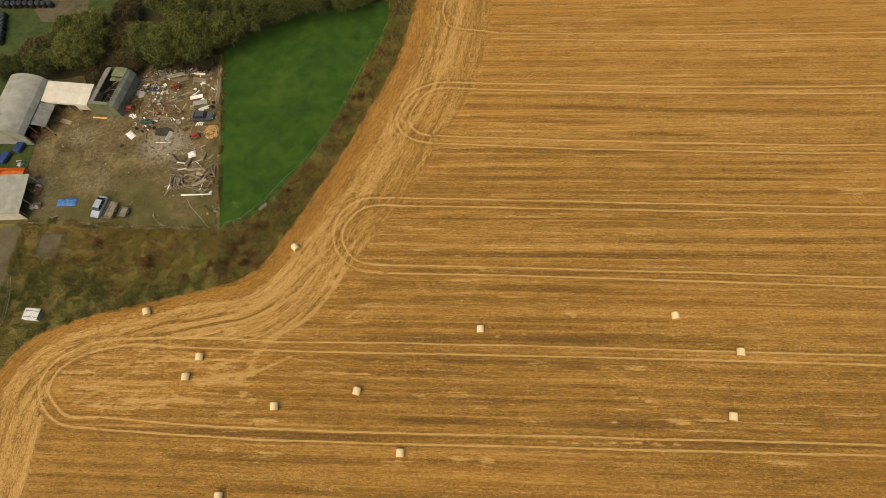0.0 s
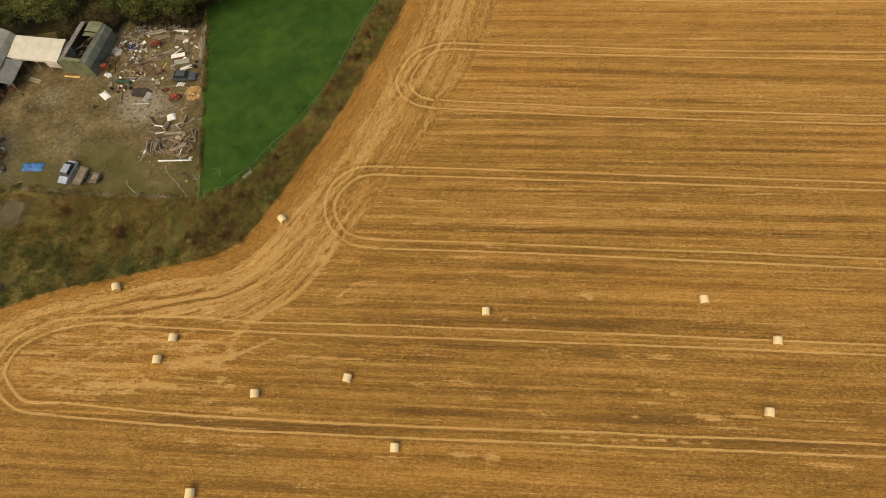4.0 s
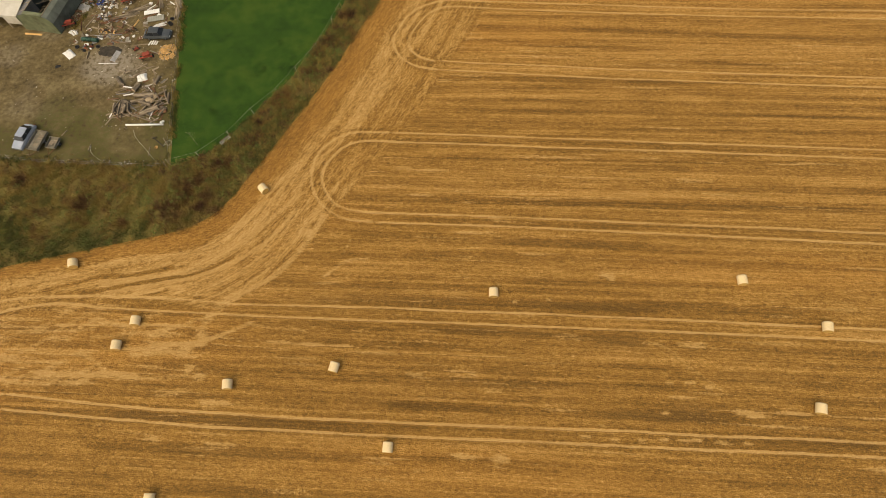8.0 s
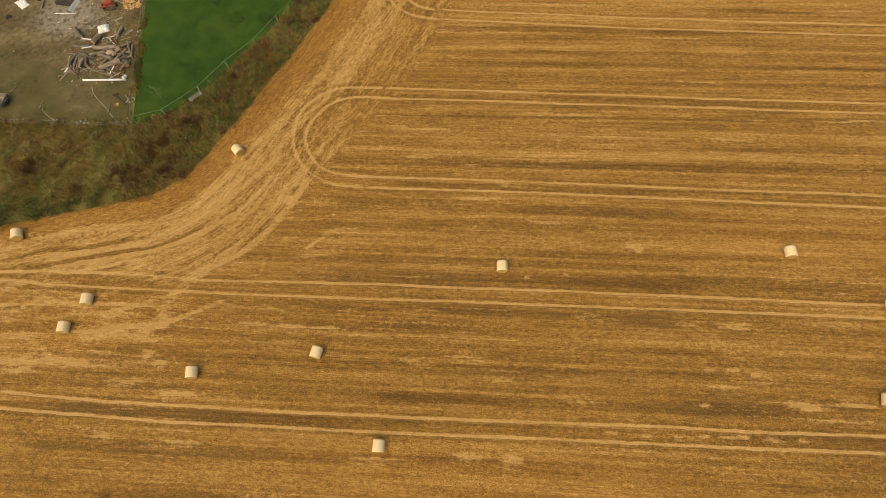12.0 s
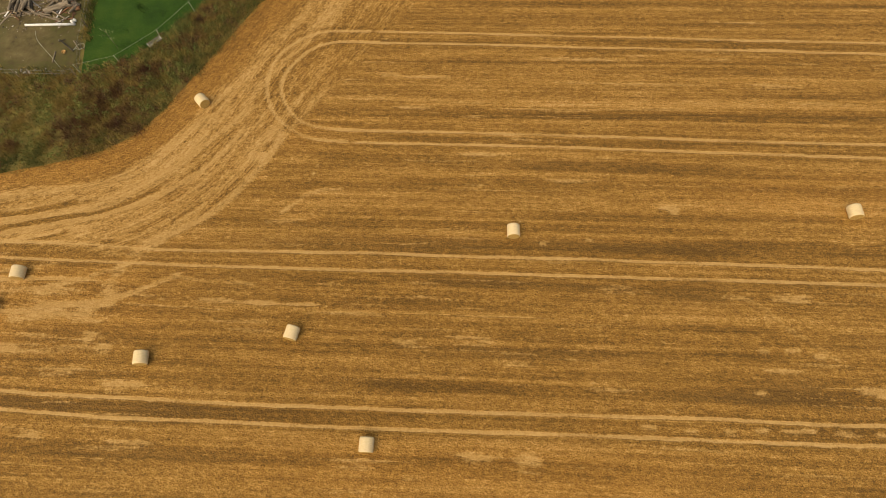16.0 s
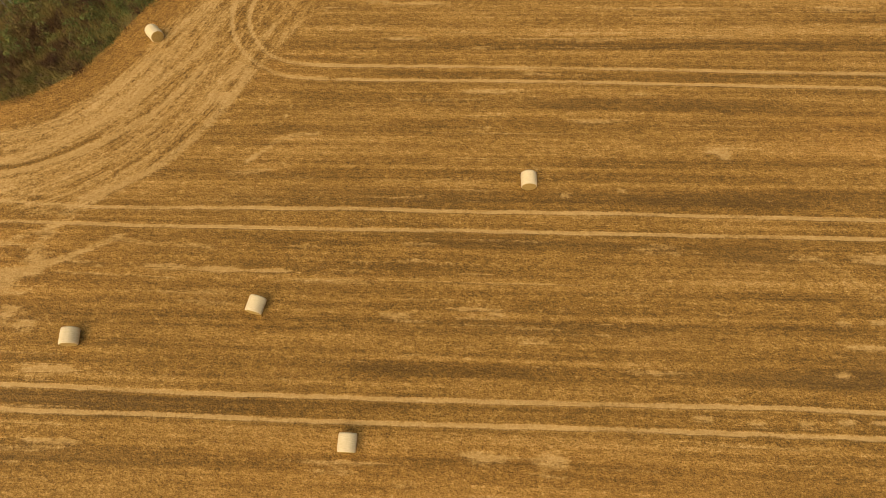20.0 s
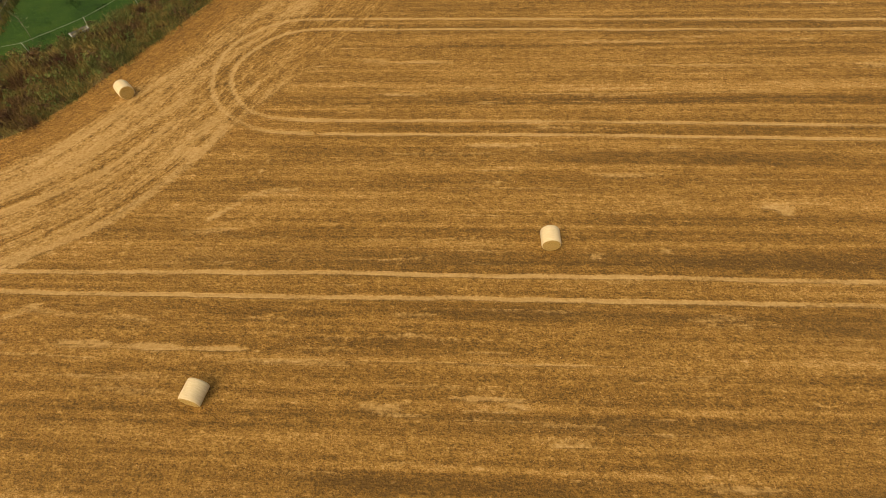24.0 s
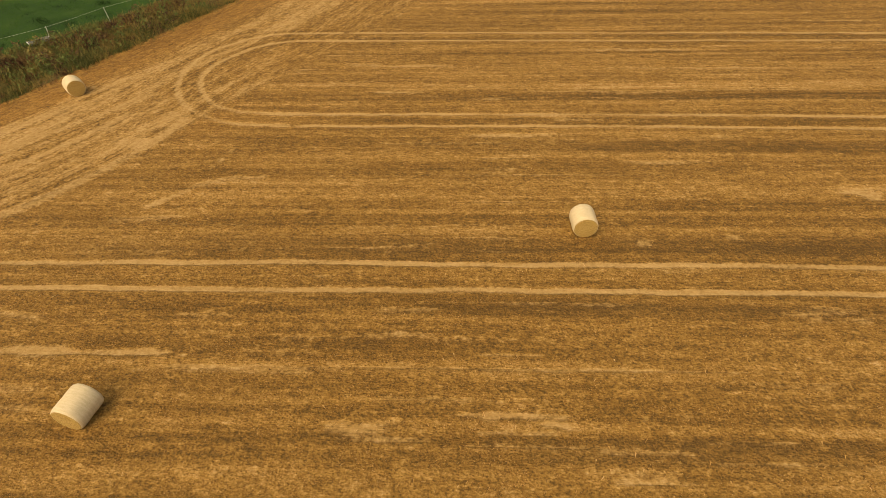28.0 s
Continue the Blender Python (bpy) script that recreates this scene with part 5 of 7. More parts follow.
def build_green_shed():
    shed = thing("ruined_shed", -65.9, 64.3, -9.0, "olive-green shed with a broken, partly missing roof", "shed")
    w, L = 6.3, 8.6
    front = [(-w / 2, 0), (-w / 2, 2.3), (-w / 2 + 0.9, 2.95), (-0.2, 3.35), (1.5, 3.35), (w / 2 - 0.5, 2.95), (w / 2 - 0.15, 2.3), (w / 2 - 0.15, 0)]
    part("front_wall", slab(bmesh.new(), front, -L / 2, 0.12), MAT_GREENWALL, shed)
    part("back_wall", slab(bmesh.new(), front, L / 2 - 0.12, 0.12), MAT_GREENWALL, shed)
    for x in (-w / 2 + 0.06, w / 2 - 0.21):
        part("side_wall", box(bmesh.new(), (x, 0, 1.15), (0.12, L - 0.26, 2.3), edge=0.01), MAT_SLATE, shed)
    for k in range(4):
        y0 = -L / 2 + k * L / 4
        part("roof_sheet", strip(bmesh.new(), [(w / 2 + 0.05, 2.12), (w / 2 - 0.5, 3.02), (2.05, 3.3)], y0, y0 + L / 4 + 0.03, 0.05), MAT_SLATE, shed)
        part("roof_sheet", strip(bmesh.new(), [(-w / 2 - 0.2, 2.15), (-w / 2 + 0.9, 3.02), (-1.25, 3.25)], y0, y0 + L / 4 + 0.03, 0.05), MAT_GREY, shed)
    part("roof_cap", strip(bmesh.new(), [(-0.4, 3.34), (0.9, 3.52), (2.15, 3.36)], L / 2 - 2.1, L / 2 + 0.1, 0.05), MAT_GREENWALL, shed, "loose pale green roof panel")
    part("roof_cap", strip(bmesh.new(), [(-0.2, 3.32), (1.0, 3.46), (2.1, 3.33)], L / 2 - 3.1, L / 2 - 2.3, 0.05), MAT_GREENWALL, shed, "slipped green roof panel")
    part("roof_cap", strip(bmesh.new(), [(-1.2, 3.38), (0.4, 3.46), (2.0, 3.38)], -L / 2 - 0.05, -L / 2 + 0.6, 0.05), MAT_GREENWALL, shed)
    for x in (-1.2, 2.0):
        part("roof_beam", box(bmesh.new(), (x, 0, 3.3), (0.14, L - 0.3, 0.16), edge=0.02), MAT_WOOD, shed, "bare grey roof beam")
    for k in range(5):
        part("rafter", box(bmesh.new(), (-2.1, -3.4 + k * 1.6, 3.0), (1.6, 0.1, 0.12), (0, -22, 0), 0.01), MAT_WOOD, shed)
    part("floor", box(bmesh.new(), (0, 0, 0.06), (w - 0.3, L - 0.3, 0.1)), MAT_DIRT, shed)
    rng = random.Random(4)
    for k in range(24):
        bm = box(bmesh.new(), (rng.uniform(-1.2, 1.9), rng.uniform(-3.4, 2.2), 1.2 + 0.22 * (k % 5)), (rng.uniform(0.9, 2.4), 0.17, 0.07), (rng.uniform(-16, 16), rng.uniform(-30, 30), rng.uniform(0, 180)), 0.01)
        part("fallen_rafter", bm, MAT_WOOD, shed)


def build_low_shed():
    shed = thing("lean_to_shed", -79.6, 41.6, 2.5, "low shed with a pale grey sheet roof", "shed")
    W, D = 9.6, 7.2
    for k in range(6):
        x0 = -W / 2 + k * W / 6
        bm = strip(bmesh.new(), [(x0 - 0.02, 2.7 + 0.012 * (k % 2)), (x0 + W / 12, 2.72), (x0 + W / 6 + 0.02, 2.7 + 0.012 * (k % 2))], -D / 2 - 0.15, D / 2 + 0.15, 0.05)
        for v in bm.verts:
            v.co.z += v.co.y * 0.06
        part("roof_sheet", bm, MAT_ROOF, shed)
    for y, h in ((-D / 2, 2.36), (D / 2, 2.8)):
        part("wall", box(bmesh.new(), (-0.1, y, h / 2), (W - 0.3, 0.12, h), edge=0.01), MAT_CREAM, shed)
    part("wall", box(bmesh.new(), (-W / 2 + 0.1, 0, 1.15), (0.12, D - 0.2, 2.3), edge=0.01), MAT_GREY, shed)
    for y in (-3.2, -1, 1.2, 3.2):
        part("post", box(bmesh.new(), (W / 2 - 0.2, y, 1.2), (0.14, 0.14, 2.4), edge=0.015), MAT_WOOD, shed)


build_barn()
build_white_shed()
build_green_shed()
build_low_shed()


MAT_SOIL = plain("dark_soil", (0.06, 0.05, 0.036), (0.03, 0.026, 0.02), 2.5, 0.95)


# ---- vehicles ----
def build_car(x, y, turn, paint, label, estate=0.0):
    car = thing("car", x, y, turn, label, "car", z=0.03)
    L, W = 4.1, 1.62
    # side profile: place along the car, height, half width
    lower = [(-2.05, 0.52, 0.70), (-1.95, 0.66, 0.77), (-0.95, 0.80, 0.81), (0.9, 0.84, 0.81), (1.85, 0.78, 0.77), (2.05, 0.56, 0.70)]
    bm = bmesh.new()
    rows = []
    for py, top, hw in lower:
        rows.append([bm.verts.new(p) for p in ((-hw, py, 0.26), (-hw - 0.03, py, 0.52), (-hw + 0.05, py, top), (-hw * 0.5, py, top + 0.05), (hw * 0.5, py, top + 0.05), (hw - 0.05, py, top), (hw + 0.03, py, 0.52), (hw, py, 0.26))])
    for a, b in zip(rows, rows[1:]):
        for k in range(8):
            bm.faces.new((a[k], a[(k + 1) % 8], b[(k + 1) % 8], b[k]))
    bm.faces.new(rows[0])
    bm.faces.new(rows[-1][::-1])
    bmesh.ops.recalc_face_normals(bm, faces=bm.faces)
    body = part("body", bm, paint, car)
    bm = bmesh.new()
    box(bm, (0, 0.25 + estate, 1.33), (1.14, 1.55 + estate, 0.05), edge=0.02)
    part("roof", bm, paint, car)
    for (y0, z0, w0), (y1, z1, w1), name in (((-0.95, 0.86, 0.72), (-0.42, 1.31, 0.56), "windscreen"), ((1.6 + estate, 0.88, 0.70), (0.98 + estate * 1.4, 1.31, 0.56), "rear_window")):
        bm = bmesh.new()
        q = [bm.verts.new(p) for p in ((-w0, y0, z0), (w0, y0, z0), (w1, y1, z1), (-w1, y1, z1))]
        f = bm.faces.new(q)
        got = bmesh.ops.extrude_face_region(bm, geom=[f])["geom"]
        bmesh.ops.translate(bm, verts=[g for g in got if isinstance(g, bmesh.types.BMVert)], vec=(0, 0.02 if y0 < 0 else -0.02, -0.03))
        bmesh.ops.recalc_face_normals(bm, faces=bm.faces)
        part(name, bm, MAT_GLASS, car)
    for side in (-1, 1):
        for y0, y1, t0, t1 in ((-0.85, 0.22, -0.36, 0.22), (0.30, 1.45 + estate, 0.30, 0.93 + estate)):
            bm = bmesh.new()
            q = [bm.verts.new(p) for p in ((side * 0.755, y0, 0.87), (side * 0.755, y1, 0.87), (side * 0.585, t1, 1.29), (side * 0.585, t0, 1.29))]
            r = [bm.verts.new(v.co + Vector((-side * 0.03, 0, 0))) for v in q]
            for a, b in zip(range(4), (1, 2, 3, 0)):
                bm.faces.new((q[a], q[b], r[b], r[a]))
            bm.faces.new(q)
            bm.faces.new(r[::-1])
            bmesh.ops.recalc_face_normals(bm, faces=bm.faces)
            part("side_window", bm, MAT_GLASS, car)
        part("headlight", box(bmesh.new(), (side * 0.55, -2.03, 0.58), (0.28, 0.06, 0.14), edge=0.02), MAT_LAMP, car)
        part("tail_light", box(bmesh.new(), (side * 0.58, 2.04, 0.62), (0.22, 0.05, 0.16), edge=0.02), MAT_RED, car)
        part("door_mirror", box(bmesh.new(), (side * 0.88, -0.75, 0.92), (0.14, 0.09, 0.11), edge=0.02), paint, car)
        for wy in (-1.25, 1.28):
            m = Matrix.Translation((side * 0.72, wy, 0.29)) @ Matrix.Rotation(radians(90), 4, "Y")
            wheel = part("wheel", lathe(bmesh.new(), [(0.17, -0.08), (0.27, -0.09), (0.295, -0.05), (0.295, 0.05), (0.27, 0.09), (0.17, 0.08)], 18, m), MAT_RUBBER, car, "", True)
            part("rim", lathe(bmesh.new(), [(0.17, -0.075), (0.05, -0.085), (0.05, 0.085), (0.17, 0.075)], 14, m), MAT_STEEL, wheel)
    for py in (-2.06, 2.06):
        part("bumper", box(bmesh.new(), (0, py, 0.42), (1.5, 0.12, 0.16), edge=0.03), MAT_CARGREY, car)
    return car


build_car(-62.25, 40.35, -10, MAT_SILVER, "silver-blue hatchback car parked on the yard")
build_car(-47.9, 59.3, 91, MAT_CARGREY, "dark grey saloon car among the scrap")


def build_trailer(x, y, turn, L, W, label, load):
    tr = thing("trailer", x, y, turn, label, "trailer", "trailers beside the car", 0.03)
    part("bed", box(bmesh.new(), (0, 0, 0.5), (W, L, 0.08), edge=0.02), MAT_DRAB, tr)
    for sx in (-1, 1):
        part("side_board", box(bmesh.new(), (sx * W / 2, 0, 0.68), (0.06, L, 0.3), edge=0.015), MAT_DRAB, tr)
        m = Matrix.Translation((sx * (W / 2 + 0.02), 0.1, 0.27)) @ Matrix.Rotation(radians(90), 4, "Y")
        wheel = part("wheel", lathe(bmesh.new(), [(0.15, -0.07), (0.25, -0.08), (0.27, 0), (0.25, 0.08), (0.15, 0.07)], 16, m), MAT_RUBBER, tr, "", True)
        part("rim", lathe(bmesh.new(), [(0.15, -0.06), (0.04, -0.075), (0.04, 0.075), (0.15, 0.06)], 12, m), MAT_STEEL, wheel)
        part("mudguard", box(bmesh.new(), (sx * (W / 2 + 0.06), 0.1, 0.58), (0.2, 0.7, 0.04), edge=0.01), MAT_GREY, tr)
    for sy in (-1, 1):
        part("end_board", box(bmesh.new(), (0, sy * L / 2, 0.68), (W, 0.06, 0.3), edge=0.015), MAT_DRAB, tr)
    bm = bmesh.new()
    rod(bm, (-W * 0.35, -L / 2, 0.45), (0, -L / 2 - 0.9, 0.42), 0.035)
    rod(bm, (W * 0.35, -L / 2, 0.45), (0, -L / 2 - 0.9, 0.42), 0.035)
    part("drawbar", bm, MAT_RUST, tr)
    rng = random.Random(int(L * 100))
    for k in range(load):
        part("load_board", box(bmesh.new(), (rng.uniform(-0.3, 0.3) * W, rng.uniform(-0.25, 0.25) * L, 0.58 + 0.03 * (k % 3)), (rng.uniform(0.3, 0.6) * W, rng.uniform(0.2, 0.5) * L, 0.04), (0, 0, rng.uniform(-25, 25)), 0.01), MAT_DRAB if k % 2 else MAT_WOOD, tr)


build_trailer(-60.0, 39.7, -9, 3.1, 1.7, "weathered flat trailer with low board sides", 4)
build_trailer(-57.6, 39.35, -6, 1.7, 1.4, "small grey box trailer", 3)


# ---- scrap, timber and yard clutter ----
def boards(name, x, y, turn, L, W, n, layers, mat, label, category="timber", z=0.02, skew=4):
    rng = random.Random(round(x * 7 + y * 13))
    st = thing(name, x, y, turn, label, category, "scrap timber in the yard", z)
    for j in range(layers):
        for k in range(n):
            w = W / n * 0.86
            bm = box(bmesh.new(), (rng.uniform(-0.1, 0.1) * L, -W / 2 + (k + 0.5) * W / n, 0.05 + j * 0.085), (L * rng.uniform(0.8, 1.05), w, 0.075), (0, 0, rng.uniform(-skew, skew)), 0.008)
            part("board", bm, mat, st)


def log(x, y, turn, L, r, z=0.0, tilt=0.0, mat=None, label="cut grey log with a pale sawn end"):
    g = thing("log", x, y, turn, label, "log", "logs stacked by the yard fence", z)
    rng = random.Random(round(x * 31 + y * 17 + z * 5))
    bm = bmesh.new()
    n = 10
    rows = []
    for k in range(6):
        t = k / 5 - 0.5
        rows.append([bm.verts.new((t * L, r * (1 + rng.uniform(-0.1, 0.1)) * math.cos(a * math.tau / n), r + r * (1 + rng.uniform(-0.1, 0.1)) * math.sin(a * math.tau / n) + tilt * (t + 0.5) * L)) for a in range(n)])
    for a, b in zip(rows, rows[1:]):
        for k in range(n):
            bm.faces.new((a[k], a[(k + 1) % n], b[(k + 1) % n], b[k]))
    bmesh.ops.recalc_face_normals(bm, faces=bm.faces)
    part("bark", bm, mat or MAT_BARK, g, "", True)
    for s in (-1, 1):
        bm = bmesh.new()
        zc = r + tilt * (s * 0.5 + 0.5) * L
        rod(bm, (s * (L / 2 - 0.01), 0, zc), (s * (L / 2 + 0.008), 0, zc), r * 0.93, r * 0.93, 10)
        part("sawn_end", bm, MAT_CUT, g)


def sheet(x, y, turn, L, W, mat, label, z=0.03, tilt=6.0, name="metal_sheet"):
    """A bent corrugated sheet, one corner lifted."""
    g = thing(name, x, y, turn, label, "sheet", "", z)
    bm = bmesh.new()
    nx, ny = 14, 4
    v = [[bm.verts.new((L * (i / nx - 0.5), W * (j / ny - 0.5), 0.03 * (i % 2) + math.radians(tilt) * W * (j / ny) * (0.6 + 0.4 * i / nx))) for i in range(nx + 1)] for j in range(ny + 1)]
    for j in range(ny):
        for i in range(nx):
            bm.faces.new((v[j][i], v[j][i + 1], v[j + 1][i + 1], v[j + 1][i]))
    got = bmesh.ops.extrude_face_region(bm, geom=list(bm.faces))["geom"]
    bmesh.ops.translate(bm, verts=[q for q in got if isinstance(q, bmesh.types.BMVert)], vec=(0, 0, 0.02))
    bmesh.ops.recalc_face_normals(bm, faces=bm.faces)
    part("corrugated_sheet", bm, mat, g)


def heap(name, x, y, r, h, mat, label, category, seed, n=9, mat2=None, piece="sack"):
    """A heap of lumps, each a part."""
    g = thing(name, x, y, 0, label, category)
    rng = random.Random(seed)
    for k in range(n):
        bm = bmesh.new()
        s = r * rng.uniform(0.28, 0.5)
        bmesh.ops.create_icosphere(bm, subdivisions=2, radius=1.0)
        a, q = rng.uniform(0, math.tau), r * rng.uniform(0, 0.62)
        for v in bm.verts:
            f = 1 + 0.35 * (noise.noise(v.co * 1.7 + Vector((k * 3.1, seed, 0))))
            v.co = Vector((v.co.x * s * f + q * math.cos(a), v.co.y * s * f * 0.75 + q * math.sin(a), max(0, v.co.z * f * h * 0.5 + h * 0.42 * (1 - 0.5 * q / r))))
        part(piece, bm, mat2 if mat2 and k % 3 == 0 else mat, g)
    return g


def litter(x, y, r, n, seed, mats, label):
    """A heap of broken flat and blocky waste, each piece a part."""
    g = thing("rubbish_heap", x, y, 0, label, "rubbish", "rubbish heaps in the scrap corner")
    rng = random.Random(seed)
    for k in range(n):
        q, a = r * math.sqrt(rng.random()), rng.uniform(0, math.tau)
        size = (rng.uniform(0.15, 0.7), rng.uniform(0.1, 0.4), rng.uniform(0.04, 0.2))
        z = 0.08 + 0.5 * (1 - q / r) * rng.uniform(0.3, 1)
        bm = box(bmesh.new(), (q * math.cos(a), q * math.sin(a) * 0.8, z), size, (rng.uniform(-35, 35), rng.uniform(-35, 35), rng.uniform(0, 180)), 0.015, rng.uniform(0.75, 1))
        part("waste_piece", bm, mats[rng.randrange(len(mats))], g)


def tyre(x, y, z=0.03, r=0.33):
    g = thing("tyre", x, y, 0, "worn black rubber tyre lying flat", "tyre", "old tyres in the yard", z)
    prof = [(r * 0.6, 0.03), (r * 0.92, 0.0), (r, 0.05), (r, 0.14), (r * 0.92, 0.19), (r * 0.6, 0.16)]
    part("tread", lathe(bmesh.new(), prof + [prof[0]], 18), MAT_RUBBER, g, "", True)


def drum(x, y, mat, label, turn=0.0, lying=False):
    g = thing("drum", x, y, turn, label, "drum", "drums in the yard", 0.03)
    m = Matrix.Translation((0, -0.45, 0.3)) @ Matrix.Rotation(radians(-90), 4, "X") if lying else Matrix()
    part("barrel", lathe(bmesh.new(), [(0.27, 0), (0.29, 0.02), (0.285, 0.28), (0.3, 0.3), (0.285, 0.32), (0.285, 0.58), (0.3, 0.6), (0.285, 0.62), (0.29, 0.88)], 18, m), mat, g, "", True)
    part("lid", lathe(bmesh.new(), [(0.285, 0.875), (0.27, 0.9), (0.05, 0.89)], 18, m), mat, g)


def pallet(x, y, turn, w, d, h, label, mat=None):
    g = thing("slatted_crate", x, y, turn, label, "crate", "", 0.03)
    for k in range(6):
        part("slat", box(bmesh.new(), (-w / 2 + (k + 0.5) * w / 6, 0, h), (w / 6 * 0.7, d, 0.03), edge=0.005), mat or MAT_WOOD, g)
    for sx in (-1, 1):
        for sy in (-1, 1):
            part("corner_post", box(bmesh.new(), (sx * w * 0.46, sy * d * 0.46, h / 2), (0.08, 0.08, h - 0.03), edge=0.008), mat or MAT_WOOD, g)
    for sy in (-1, 1):
        for f in (0.25, 0.6):
            part("side_slat", box(bmesh.new(), (0, sy * d * 0.48, h * f), (w, 0.03, 0.12), edge=0.005), mat or MAT_WOOD, g)


def machine(x, y, turn, s, label, seed, mat):
    """A small farm implement: frame, tines, drawbar, wheels."""
    g = thing("farm_implement", x, y, turn, label, "implement", "old implements in the yard", 0.03)
    rng = random.Random(seed)
    part("main_beam", box(bmesh.new(), (0, 0, 0.55 * s), (1.6 * s, 0.16, 0.16), edge=0.02), mat, g)
    part("cross_beam", box(bmesh.new(), (0, 0.55 * s, 0.5 * s), (1.3 * s, 0.12, 0.14), (0, 0, 8), 0.02), mat, g)
    part("hopper", box(bmesh.new(), (0.15 * s, 0.25 * s, 0.72 * s), (0.7 * s, 0.45 * s, 0.28 * s), (0, 0, rng.uniform(-10, 10)), 0.03, 1.2), mat, g)
    for k in range(4):
        bm = bmesh.new()
        px = (-0.6 + 0.4 * k) * s
        rod(bm, (px, 0.05, 0.55 * s), (px + 0.05, -0.25 * s, 0.3 * s), 0.035)
        rod(bm, (px + 0.05, -0.25 * s, 0.3 * s), (px + 0.05, 0.02, 0.0), 0.035, 0.02)
        part("tine", bm, MAT_RUST, g)
    bm = bmesh.new()
    rod(bm, (0, 0.6 * s, 0.5 * s), (0.1, 1.3 * s, 0.3 * s), 0.05)
    part("drawbar", bm, mat, g)
    for sx in (-1, 1):
        m = Matrix.Translation((sx * 0.7 * s, 0.4 * s, 0.27)) @ Matrix.Rotation(radians(90), 4, "Y")
        part("wheel", lathe(bmesh.new(), [(0.05, -0.06), (0.25, -0.07), (0.27, 0), (0.25, 0.07), (0.05, 0.06)], 14, m), MAT_RUBBER, g, "", True)


def pole(x, y, turn, L, r, mat, label, name="pole", z=0.03):
    g = thing(name, x, y, turn, label, "pole", "", z)
    part("shaft", rod(bmesh.new(), (-L / 2, 0, r), (L / 2, 0, r), r, r, 10), mat, g, "", True)
    for s in (-1, 1):
        part("end_cap", rod(bmesh.new(), (s * L / 2, 0, r), (s * (L / 2 + 0.03), 0, r), r * 1.08, r * 1.02, 10), mat, g)


def crumpled(name, x, y, turn, w, d, h, mat, label, category, seed, z=0.02):
    """A loose cover lying in folds."""
    g = thing(name, x, y, turn, label, category, "", z)
    bm = bmesh.new()
    nx, ny = 16, 12
    v = []
    for j in range(ny + 1):
        row = []
        for i in range(nx + 1):
            u, t = i / nx - 0.5, j / ny - 0.5
            edge = 1 + 0.16 * noise.noise(Vector((u * 3, t * 3, seed)))
            dome = max(0, 1 - (2 * u) ** 4) * max(0, 1 - (2 * t) ** 4)
            f = abs(noise.noise(Vector((u * 5 + seed, t * 5, 1.3)))) + 0.5 * abs(noise.noise(Vector((u * 11, t * 11 + seed, 4))))
            row.append(bm.verts.new((u * w * edge, t * d * edge, 0.015 + h * dome * (0.35 + f))))
        v.append(row)
    for j in range(ny):
        for i in range(nx):
            bm.faces.new((v[j][i], v[j][i + 1], v[j + 1][i + 1], v[j + 1][i]))
    got = bmesh.ops.extrude_face_region(bm, geom=list(bm.faces))["geom"]
    bmesh.ops.translate(bm, verts=[q for q in got if isinstance(q, bmesh.types.BMVert)], vec=(0, 0, 0.015))
    bmesh.ops.recalc_face_normals(bm, faces=bm.faces)
    part("cover", bm, mat, g, "", True)


